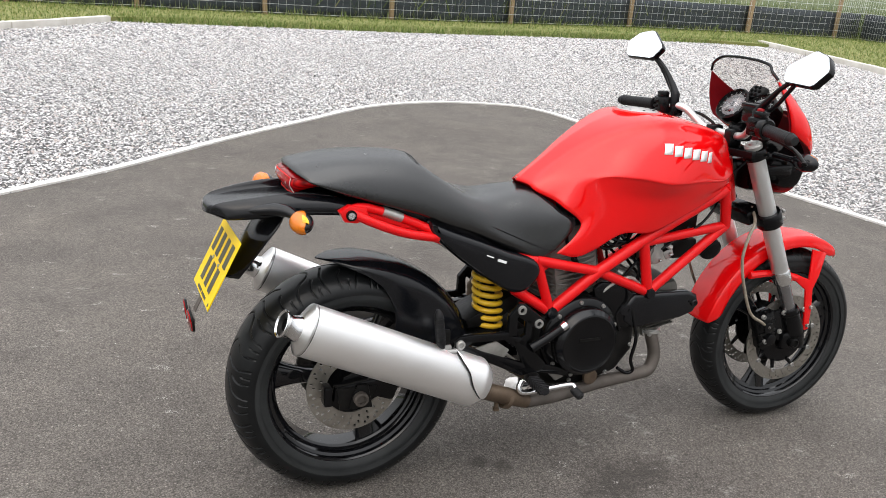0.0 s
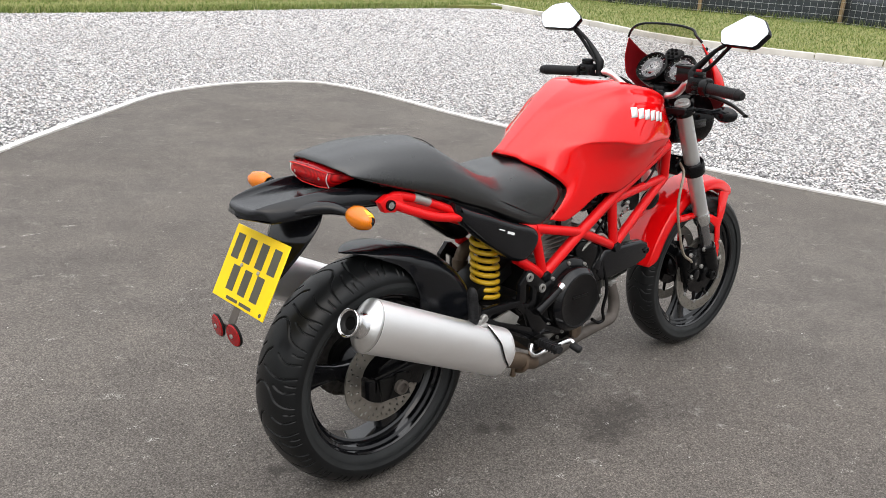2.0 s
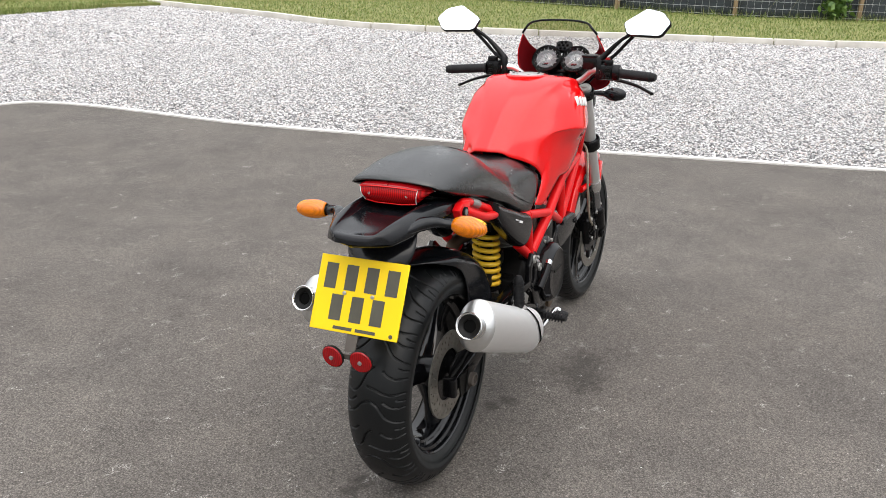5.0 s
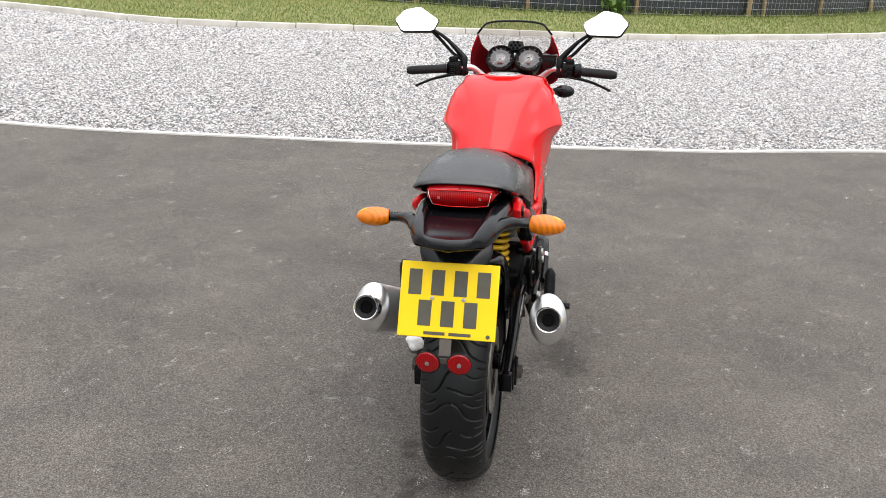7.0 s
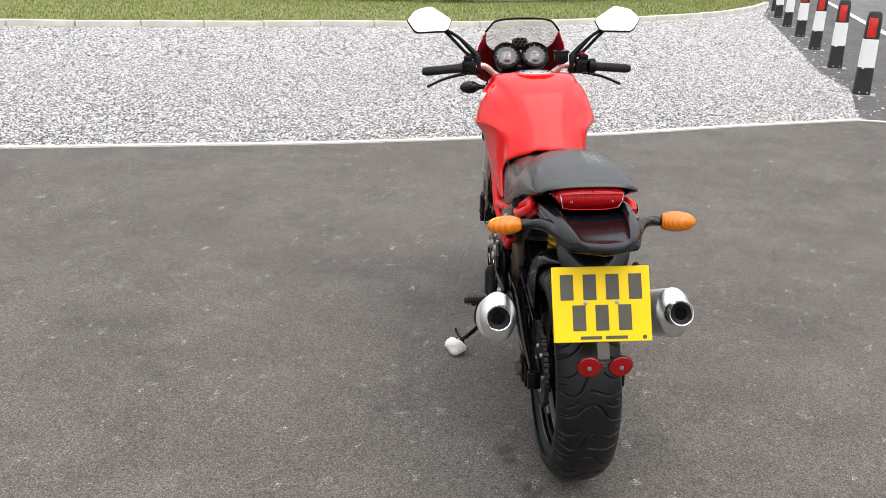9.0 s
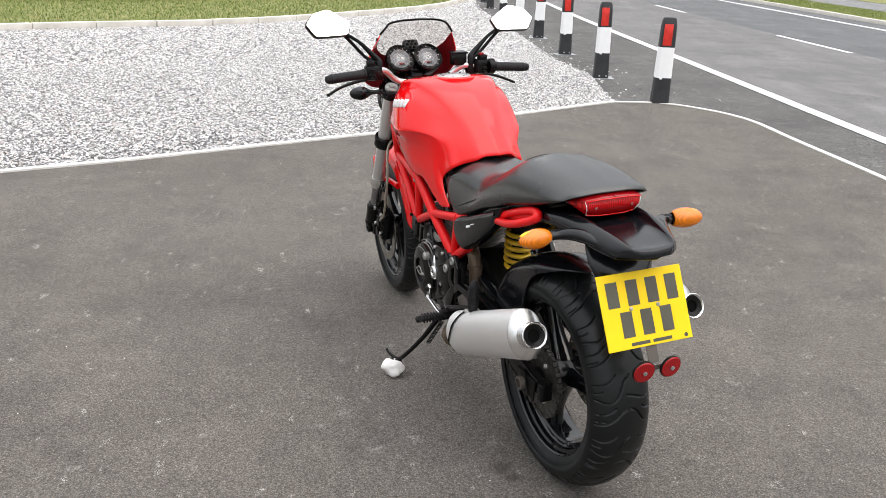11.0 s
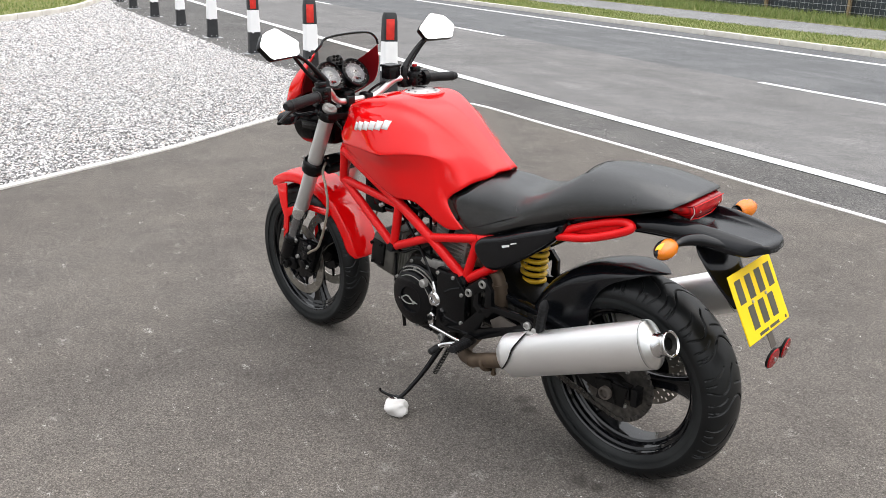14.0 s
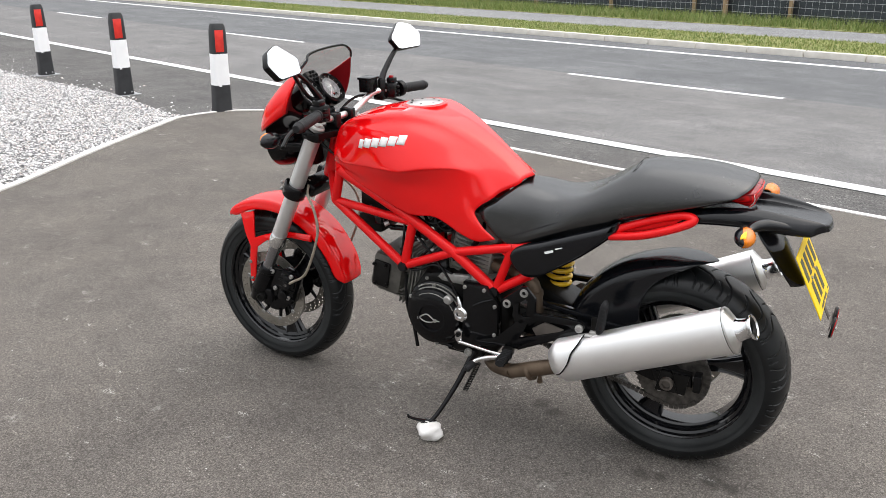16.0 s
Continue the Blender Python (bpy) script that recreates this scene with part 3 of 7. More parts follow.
# ---- fences ----
def fence(name, line, z, label, stakes, panel_height, wire_height, flip=1):
    root = thing(name, label, "fence")
    p, d = along(line)
    wires = []
    for s, big in stakes:
        x, y, a = point_on(line, s)
        r = 0.062 if big else 0.043
        h = 1.32 if big else 1.18
        post_geo = lathe([(r, -0.1), (r, h - 0.02), (r * 0.85, h)], 12) if big else box((r * 1.9, r * 1.7, h + 0.1), (0, 0, h / 2 - 0.05), 0.006)
        part("post", moved(post_geo, pose(x, y, z, random.uniform(-1.2, 1.2), random.uniform(-1.2, 1.2), math.degrees(a))), WOOD, root)
    span = [s for s, _ in stakes]
    span = [span[0] - 2.0] + span + [span[-1] + 2.0]
    for a, b in zip(span, span[1:]):
        x0, y0, _ = point_on(line, a)
        x1, y1, _ = point_on(line, b)
        t = Vector((x1 - x0, y1 - y0)).normalized()
        nx, ny = -t.y * flip, t.x * flip
        steps = max(4, int((b - a) / 0.3))
        rows = []
        for hz in (0.0, panel_height * 0.5, panel_height):
            rows.append([(x0 + (x1 - x0) * i / steps + nx * (0.07 + 0.012 * noise.noise((a + i * 0.7, hz * 3, 1))), y0 + (y1 - y0) * i / steps + ny * (0.07 + 0.012 * noise.noise((a + i * 0.7, hz * 3, 1))),
                          z + hz + (0.02 * noise.noise((a + i * 0.35, 5, 2)) if hz else -0.03)) for i in range(steps + 1)])
        part("panel", net(rows, 1, 2), PANEL, root, thick=0.006)
        # square wire mesh on the near side of the posts
        for k in range(int(wire_height / 0.15) + 1):
            h = z + 0.05 + 0.15 * k
            wires.append(tube([(x0 - nx * 0.05, y0 - ny * 0.05, h), ((x0 + x1) / 2 - nx * 0.05, (y0 + y1) / 2 - ny * 0.05, h - 0.012), (x1 - nx * 0.05, y1 - ny * 0.05, h)], 0.0032, 4))
        m = int((b - a) / 0.15)
        for k in range(m):
            q = (k + 0.5) / m
            x, y = x0 + (x1 - x0) * q - nx * 0.05, y0 + (y1 - y0) * q - ny * 0.05
            wires.append(tube([(x, y, z + 0.03), (x + 0.006, y, z + wire_height)], 0.0028, 3))
    tagged(part("wire_mesh", joined(*wires), WIRE, root, "galvanised square wire mesh", 0), kind="stuff")


def stops_of(line, pts, big):
    p, d = along(line)
    return [(float(np.interp(v, p[:, 0], d)), i in big) for i, v in enumerate(pts)]


fence("field_fence", FENCE_FAR, 0.06, "timber post and wire fence with dark sheeting at its foot", [(1.6, False), (4.4, False), (6.42, False), (8.6, False), (11.02, False), (13.75, False), (17.1, False), (20.5, True), (22.95, False)], 0.63, 1.05)
fence("side_fence", FENCE_SIDE, 0.06, "timber post and wire fence with dark sheeting beside the grass", [(0.9, False), (3.7, False), (6.95, False), (10.8, True), (13.5, False), (16.1, False), (19.3, True), (19.85, False), (22.3, False), (25.7, True), (29.0, False), (32.0, False)], 0.63, 1.05)
fence("road_fence", fence_road, 0.085, "timber post and wire fence with dark sheeting beyond the footpath", stops_of(fence_road, [2.0, 4.6, 7.2, 9.65, 11.35, 12.25, 14.95, 17.9, 20.7, 23.7, 27.0, 30.5, 34.0, 37.5], {4}), 0.80, 1.05, -1)

# ivy on the fence
rng = np.random.default_rng(21)
k = 900
c = rng.normal(0, 1, (k, 3)) * (0.16, 0.10, 0.28) + (16.95, 9.75, 0.55)
c = c[c[:, 2] > 0.07]
k = len(c)
a, b = rng.normal(0, 1, (k, 3)) * 0.035, rng.normal(0, 1, (k, 3)) * 0.035
v = np.stack([c - a, c - b, c + a, c + b], 1).reshape(-1, 3)
bulk("ivy", v, np.arange(4 * k).reshape(-1, 4), LEAF, "clump of bright green ivy on the fence", "plant")

# ---- gravel stones ----
rng = np.random.default_rng(11)
octa = np.array([(1, 0, -0.2), (0, 1, -0.2), (-1, 0, -0.2), (0, -1, -0.2), (0.2, 0.1, 0.9)], float)
octf = np.array([(0, 1, 4), (1, 2, 4), (2, 3, 4), (3, 0, 4)])


def chippings(px, py, size, z0):
    k = len(px)
    s = rng.uniform(0.55, 1.25, (k, 1, 1)) * size
    shape = octa[None] * rng.uniform(0.55, 1.2, (k, 5, 1)) * np.stack([np.full(k, 1.35), np.full(k, 0.80), rng.uniform(0.42, 0.78, k)], -1)[:, None] * s
    a = rng.uniform(0, 6.283, k)
    tilt = rng.normal(0, 0.30, k)
    x, y, z = shape[..., 0], shape[..., 1], shape[..., 2]
    x, z = x * np.cos(tilt)[:, None] - z * np.sin(tilt)[:, None], x * np.sin(tilt)[:, None] + z * np.cos(tilt)[:, None]
    x, y = x * np.cos(a)[:, None] - y * np.sin(a)[:, None], x * np.sin(a)[:, None] + y * np.cos(a)[:, None]
    v = np.stack([x + px[:, None], y + py[:, None], z + (z0 + rng.uniform(-0.008, 0.012, k))[:, None]], -1).reshape(-1, 3)
    f = (octf[None] + 5 * np.arange(k)[:, None, None]).reshape(-1, 3)
    return v, f


seen_gravel = [(-3.0, 3.4)] + [q for q in GRAVEL_EDGE if q[0] > -2.7] + GRAVEL_ROAD[1:] + KERB[::-1] + GRASS_EDGE[::-1] + [(-6.2, 11.5), (-7.5, 8.0)]
edge = GRAVEL_EDGE[::3]


def laid(outline, gap):
    """Places on a jittered grid inside an outline, with their distance to the tarmac's edge."""
    xs, ys = [p[0] for p in outline], [p[1] for p in outline]
    gx, gy = np.meshgrid(np.arange(min(xs), max(xs), gap), np.arange(min(ys), max(ys), gap))
    gx, gy = (g.ravel() + rng.uniform(-0.48, 0.48, g.size) * gap for g in (gx, gy))
    k = inside(gx, gy, outline)
    gx, gy = gx[k], gy[k]
    away = np.full(len(gx), 1e9)
    for x, y in edge:
        away = np.minimum(away, np.hypot(gx - x, gy - y))
    return gx, gy, away


px, py, near = laid(seen_gravel, 0.0185)
keep = (near > 0.05) & (near < 4.6)
v1, f1 = chippings(px[keep], py[keep], 0.0122, np.zeros(keep.sum()) - 0.004)
px, py, near = laid(seen_gravel, 0.029)
keep = near >= 4.6
v2, f2 = chippings(px[keep], py[keep], 0.0185, np.zeros(keep.sum()) - 0.006)
bulk("gravel", np.concatenate([v1, v2]), np.concatenate([f1, f2 + len(v1)]), STONES, "loose pale grey and white limestone chippings", "gravel")
# strays on the shoulder
t = rng.uniform(0, 1, 260)
s = np.interp(t, np.linspace(0, 1, len(GRAVEL_ROAD)), [q[0] for q in GRAVEL_ROAD])
y = np.interp(s, [q[0] for q in GRAVEL_ROAD], [q[1] for q in GRAVEL_ROAD]) - rng.exponential(0.22, 260)
bulk("stray_chippings", *chippings(s, y, 0.016, np.full(260, -0.006)), STONES, "stray pale chippings on the asphalt", "gravel")


# ---- bollards ----
BLACK_PLASTIC = varied("black_plastic", (0.014, 0.015, 0.017), (0.030, 0.031, 0.034), 7.0, (0.5, 0.7), 0.3, 90.0)
WHITE_PLASTIC = varied("white_plastic", (0.84, 0.84, 0.85), (0.92, 0.92, 0.92), 5.0, (0.4, 0.55), 0.1, 90.0)
RED_SHEET = varied("red_reflective_sheet", (0.55, 0.018, 0.012), (0.72, 0.035, 0.022), 20.0, (0.3, 0.45), 0.1, 200.0)
GREY_METAL = varied("galvanised_plate", (0.32, 0.33, 0.34), (0.46, 0.47, 0.48), 20.0, (0.4, 0.6), metal=0.8)


def slab(profile):
    """Rounded rectangular rings (half width, half depth, height)."""
    v, f = [], []
    for w, d, z in profile:
        r = min(w, d) * 0.45
        for cx, cy, a0 in ((w - r, d - r, 0), (-w + r, d - r, 90), (-w + r, -d + r, 180), (w - r, -d + r, 270)):
            for q in range(4):
                a = radians(a0 + 30 * q)
                v.append((cx + r * math.cos(a), cy + r * math.sin(a), z))
    k = 16
    for i in range(len(profile) - 1):
        for j in range(k):
            f.append((i * k + j, i * k + (j + 1) % k, (i + 1) * k + (j + 1) % k, (i + 1) * k + j))
    f.append(tuple(reversed(range(k))))
    f.append(tuple(range((len(profile) - 1) * k, len(profile) * k)))
    return v, f


def bollard():
    root = thing("bollard", "black and white plastic verge bollard with red reflector", "bollard", "verge bollards")
    part("lower_section", slab([(0.090, 0.070, 0.0), (0.086, 0.067, 0.10), (0.081, 0.063, 0.305)]), BLACK_PLASTIC, root)
    part("white_band", slab([(0.0815, 0.0635, 0.300), (0.076, 0.059, 0.600)]), WHITE_PLASTIC, root)
    part("cap", slab([(0.0765, 0.0595, 0.600), (0.072, 0.056, 0.80), (0.066, 0.051, 0.855), (0.055, 0.042, 0.882), (0.03, 0.02, 0.888)]), BLACK_PLASTIC, root)
    for s in (-1, 1):
        part("reflector", box((0.088, 0.006, 0.205), (-s * -0.014, s * 0.0580, 0.72), 0.002), RED_SHEET, root, "red reflective panel")
        part("bolt", lathe([(0.010, 0), (0.010, 0.008), (0.006, 0.010)], 8, aim((0.03, s * 0.071, 0.035), (0, s, 0))), GREY_METAL, root)
        part("bolt", lathe([(0.010, 0), (0.010, 0.008), (0.006, 0.010)], 8, aim((-0.05, s * 0.071, 0.035), (0, s, 0))), GREY_METAL, root)
        part("tab", box((0.026, 0.008, 0.022), (0.035, s * 0.0645, 0.297), 0.002), WHITE_PLASTIC, root)
    part("base_plate", box((0.30, 0.20, 0.008), (0, 0, 0.002), 0.002), GREY_METAL, root, "grey metal base plate")
    return root


first = bollard()
first.matrix_world = pose(8.17, 1.24, -0.014, 0, 0.6, 97)
for x, y, z, lean in ((6.46, 0.82, -0.045, -0.5), (10.49, 1.52, -0.014, 0.8), (12.80, 1.83, -0.014, -0.7), (15.0, 2.13, -0.014, 0.4), (17.2, 2.46, -0.014, -0.4), (19.7, 2.78, -0.014, 0.9), (22.1, 3.0, -0.014, 0.2)):
    copy_thing(first, pose(x, y, z, lean * 0.5, lean, 97 + lean * 3))


# ---- motorcycle materials ----
RED = material("red_paint", (0.66, 0.0025, 0.004), 0.5, 0.0, 1.0, 0.0)
base(RED)["Coat Roughness"].default_value = 0.015
base(RED)["Coat IOR"].default_value = 1.54
w = coords(RED)
link(RED, ramp(RED, noisy(RED, w, 3.0), [(0.3, (0.76, 0.002, 0.0035)), (0.7, (0.82, 0.003, 0.0045))]), base(RED)["Base Color"])
FRAME_RED = varied("frame_paint", (0.66, 0.004, 0.006), (0.76, 0.006, 0.008), 12.0, (0.26, 0.40), spec=0.32)
SATIN = varied("satin_black_plastic", (0.0035, 0.0039, 0.0050), (0.0065, 0.0070, 0.0088), 9.0, (0.12, 0.20), 0.02, 420.0, spec=0.38)
BLACK = varied("black_enamel", (0.003, 0.003, 0.0035), (0.006, 0.006, 0.0065), 14.0, (0.08, 0.22), 0.04, 160.0, spec=0.22)
DULL = varied("dusty_black_metal", (0.003, 0.003, 0.003), (0.011, 0.0105, 0.010), 22.0, (0.20, 0.50), 0.25, 150.0, spec=0.15)
RUBBER = varied("tyre_rubber", (0.0042, 0.0047, 0.0052), (0.0100, 0.0107, 0.0112), 11.0, (0.26, 0.42), 0.08, 350.0, spec=0.26)
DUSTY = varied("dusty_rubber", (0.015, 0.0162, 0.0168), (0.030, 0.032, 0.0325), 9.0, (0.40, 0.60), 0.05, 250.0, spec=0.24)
RIM = varied("gloss_black_rim", (0.004, 0.0042, 0.0052), (0.007, 0.0072, 0.0085), 9.0, (0.04, 0.09), spec=0.50)
GRIP = varied("grip_rubber", (0.008, 0.008, 0.009), (0.016, 0.016, 0.017), 30.0, (0.45, 0.65), 0.5, 500.0, spec=0.25)
VINYL = varied("seat_vinyl", (0.0030, 0.0033, 0.0036), (0.0055, 0.0060, 0.0064), 8.0, (0.22, 0.30), 0.05, 900.0, spec=0.88)
STEEL = varied("brushed_aluminium", (0.92, 0.915, 0.91), (0.98, 0.975, 0.97), 6.0, (0.42, 0.54), 0.04, 300.0, metal=1.0, stretch=(1, 14, 1))
FORK = varied("anodised_fork", (0.70, 0.70, 0.70), (0.80, 0.80, 0.795), 8.0, (0.32, 0.45), metal=0.9)
# polished tube; its shade and the ground it mirrors are put into the colour
STANCHION = varied("shade_toned_fork_tube", (0.24, 0.24, 0.25), (0.32, 0.32, 0.33), 8.0, (0.16, 0.30), metal=0.9)
CAP_METAL = varied("cap_metal", (0.50, 0.46, 0.45), (0.58, 0.54, 0.53), 12.0, (0.25, 0.35), metal=1.0)
BRUSHED = varied("turned_metal", (0.62, 0.62, 0.61), (0.76, 0.755, 0.75), 30.0, (0.26, 0.38), 0.05, 400.0, metal=1.0)
CHROME = varied("polished_metal", (0.68, 0.68, 0.69), (0.80, 0.80, 0.80), 20.0, (0.10, 0.24), metal=1.0)
ALLOY = varied("cast_alloy", (0.30, 0.295, 0.285), (0.48, 0.47, 0.45), 25.0, (0.40, 0.65), 0.2, 200.0, metal=0.8)
HEAD = varied("grimy_head_alloy", (0.045, 0.042, 0.037), (0.125, 0.118, 0.104), 18.0, (0.5, 0.75), 0.3, 120.0, metal=0.3)
FINS = varied("cylinder_fins", (0.17, 0.165, 0.152), (0.34, 0.33, 0.305), 16.0, (0.45, 0.7), 0.3, 160.0, metal=0.4)
PIPE = varied("heat_stained_steel", (0.075, 0.064, 0.055), (0.15, 0.13, 0.115), 11.0, (0.55, 0.8), 0.15, 120.0, metal=0.5)
BROWN_PIPE = varied("rusty_pipe", (0.085, 0.060, 0.042), (0.17, 0.125, 0.088), 13.0, (0.4, 0.65), 0.2, 150.0, metal=0.7)
DISC = varied("brake_disc_steel", (0.26, 0.243, 0.215), (0.39, 0.368, 0.33), 30.0, (0.35, 0.5), metal=0.9)
YELLOW = varied("yellow_spring_paint", (0.72, 0.42, 0.010), (0.82, 0.52, 0.020), 16.0, (0.35, 0.5), coat=0.3)
PLATE = varied("yellow_reflective_plate", (0.83, 0.56, 0.006), (0.88, 0.61, 0.010), 8.0, (0.35, 0.45), spec=0.2)
INK = varied("plate_ink", (0.055, 0.05, 0.035), (0.075, 0.07, 0.05), 20.0, (0.5, 0.6))
WHITE = varied("white_lettering", (0.80, 0.80, 0.79), (0.86, 0.86, 0.85), 20.0, (0.35, 0.45))
DIAL = varied("dial_face", (0.30, 0.315, 0.33), (0.37, 0.385, 0.40), 12.0, (0.4, 0.5))
HOSE = varied("braided_hose", (0.34, 0.33, 0.31), (0.52, 0.51, 0.48), 60.0, (0.35, 0.55), 0.6, 700.0, metal=0.6)
TAN_HOSE = varied("tan_braided_hose", (0.26, 0.22, 0.17), (0.40, 0.35, 0.28), 60.0, (0.40, 0.60), 0.6, 700.0, metal=0.3)
CHAIN = varied("oily_chain", (0.035, 0.033, 0.030), (0.12, 0.11, 0.10), 60.0, (0.4, 0.7), metal=0.7)
QUARTZ = varied("white_stone", (0.62, 0.60, 0.57), (0.84, 0.82, 0.80), 18.0, (0.75, 0.95), 0.8, 70.0)
HOLE = material("dark_bore", (0.003, 0.003, 0.003), 0.8, spec=0.05)
MIRROR = material("mirror_glass", (0.93, 0.94, 0.95), 0.01, 1.0)


def lens_material(name, colour, rough=0.12, low=0.45, fine=62.0):
    m = material(name, colour, rough, 0, 0.1, 0.35)
    b = base(m)
    b["Transmission Weight"].default_value = 0.08
    w = add(m, "TexWave", Scale=fine, Distortion=0.0)
    w.bands_direction = "Y"
    link(m, coords(m), w.inputs["Vector"])
    link(m, mixed(m, w.outputs[1], tuple(c * low for c in colour), tuple(min(1, c * 1.25) for c in colour)), b["Base Color"])
    bumped(m, w.outputs[1], 0.15, 0.0015)
    return m


AMBER = lens_material("amber_lens", (0.74, 0.19, 0.001), 0.16, 0.66, 110.0)
base(AMBER)["Coat Weight"].default_value = 0.5
AMBER_LIGHT = lens_material("yellow_lens", (0.90, 0.50, 0.015), 0.12, 0.95)
REFLECTOR = lens_material("red_reflector", (0.28, 0.003, 0.005), 0.14, 0.85)
RED_LENS = lens_material("red_lens", (0.50, 0.0030, 0.005), 0.12, 0.45)
base(RED_LENS)["Coat Weight"].default_value = 0.0
RED_HOOD = material("red_hood", (0.24, 0.003, 0.005), 0.14, 0, 0.2, 0.35)


def clear_sheet(name, tint, gloss):
    """A thin clear pane: light goes straight through, with a faint mirror on top."""
    m = material(name, tint, 0.02)
    n = m.node_tree.nodes
    t, g, k = add(m, "BsdfTransparent"), add(m, "BsdfGlossy"), add(m, "MixShader")
    t.inputs[0].default_value = (*tint, 1)
    g.inputs["Roughness"].default_value = 0.02
    k.inputs[0].default_value = gloss
    link(m, t.outputs[0], k.inputs[1])
    link(m, g.outputs[0], k.inputs[2])
    link(m, k.outputs[0], n["Material Output"].inputs[0])
    return m


SCREEN = clear_sheet("smoked_screen", (0.80, 0.78, 0.76), 0.06)
GLASS = clear_sheet("gauge_glass", (0.97, 0.97, 0.97), 0.17)

# ---- motorcycle: x ahead, y to its left, z up, origin under the rear axle ----
bike = thing("motorcycle", "red naked motorcycle with black seat on its side stand", "motorcycle", at=Matrix.Translation((-0.2446, 2.1990, 0)) @ pose(0, 0, 0, 0, 0, 26.0) @ pose(0, 0, 0, -2.5))


def both(name, geo, mat, label="", parent=None, **more):
    """The same part on either flank; geo is the right-hand one."""
    return part(name, geo, mat, parent or bike, label, **more), part(name, mirrored(geo), mat, parent or bike, label, **more)


def bolt_geo(at, way, r=0.009, h=0.008):
    return lathe([(r, 0), (r, h * 0.7), (r * 0.8, h), (r * 0.5, h), (r * 0.45, h * 0.55), (0, h * 0.55)], 12, aim(at, way))


# tank
def right(rows):
    return [[(x, -y, z) for x, y, z in r] for r in rows]


TANK = [
    [(0.478, 0, 0.823), (0.556, 0, 0.884), (0.640, 0, 0.945), (0.730, 0, 0.990), (0.830, 0, 1.013), (0.950, 0, 1.000), (1.060, 0, 0.968), (1.138, 0, 0.912), (1.146, 0, 0.845)],
    [(0.496, 0.052, 0.816), (0.568, 0.060, 0.867), (0.648, 0.076, 0.925), (0.736, 0.094, 0.972), (0.830, 0.108, 0.994), (0.950, 0.106, 0.982), (1.060, 0.088, 0.950), (1.130, 0.062, 0.902), (1.140, 0.058, 0.840)],
    [(0.545, 0.096, 0.787), (0.602, 0.105, 0.832), (0.662, 0.122, 0.892), (0.738, 0.149, 0.932), (0.830, 0.166, 0.944), (0.950, 0.162, 0.930), (1.050, 0.136, 0.910), (1.118, 0.100, 0.880), (1.130, 0.090, 0.832)],
    [(0.565, 0.124, 0.770), (0.626, 0.138, 0.806), (0.666, 0.175, 0.858), (0.745, 0.192, 0.866), (0.830, 0.210, 0.857), (0.950, 0.188, 0.855), (1.050, 0.160, 0.860), (1.110, 0.122, 0.855), (1.124, 0.105, 0.826)],
    [(0.600, 0.131, 0.745), (0.642, 0.147, 0.782), (0.674, 0.176, 0.832), (0.745, 0.186, 0.842), (0.830, 0.206, 0.828), (0.950, 0.188, 0.830), (1.050, 0.160, 0.842), (1.105, 0.126, 0.843), (1.118, 0.110, 0.822)],
    [(0.613, 0.134, 0.722), (0.648, 0.145, 0.755), (0.683, 0.156, 0.790), (0.747, 0.170, 0.790), (0.830, 0.184, 0.785), (0.950, 0.178, 0.800), (1.050, 0.156, 0.822), (1.100, 0.127, 0.830), (1.110, 0.115, 0.818)],
    [(0.585, 0.138, 0.684), (0.632, 0.142, 0.700), (0.680, 0.149, 0.722), (0.745, 0.161, 0.740), (0.830, 0.168, 0.742), (0.950, 0.168, 0.775), (1.050, 0.152, 0.808), (1.095, 0.128, 0.820), (1.100, 0.118, 0.815)],
    [(0.545, 0.140, 0.652), (0.603, 0.142, 0.639), (0.655, 0.147, 0.657), (0.735, 0.155, 0.700), (0.830, 0.158, 0.700), (0.950, 0.158, 0.752), (1.050, 0.146, 0.797), (1.088, 0.127, 0.812), (1.092, 0.118, 0.811)],
]
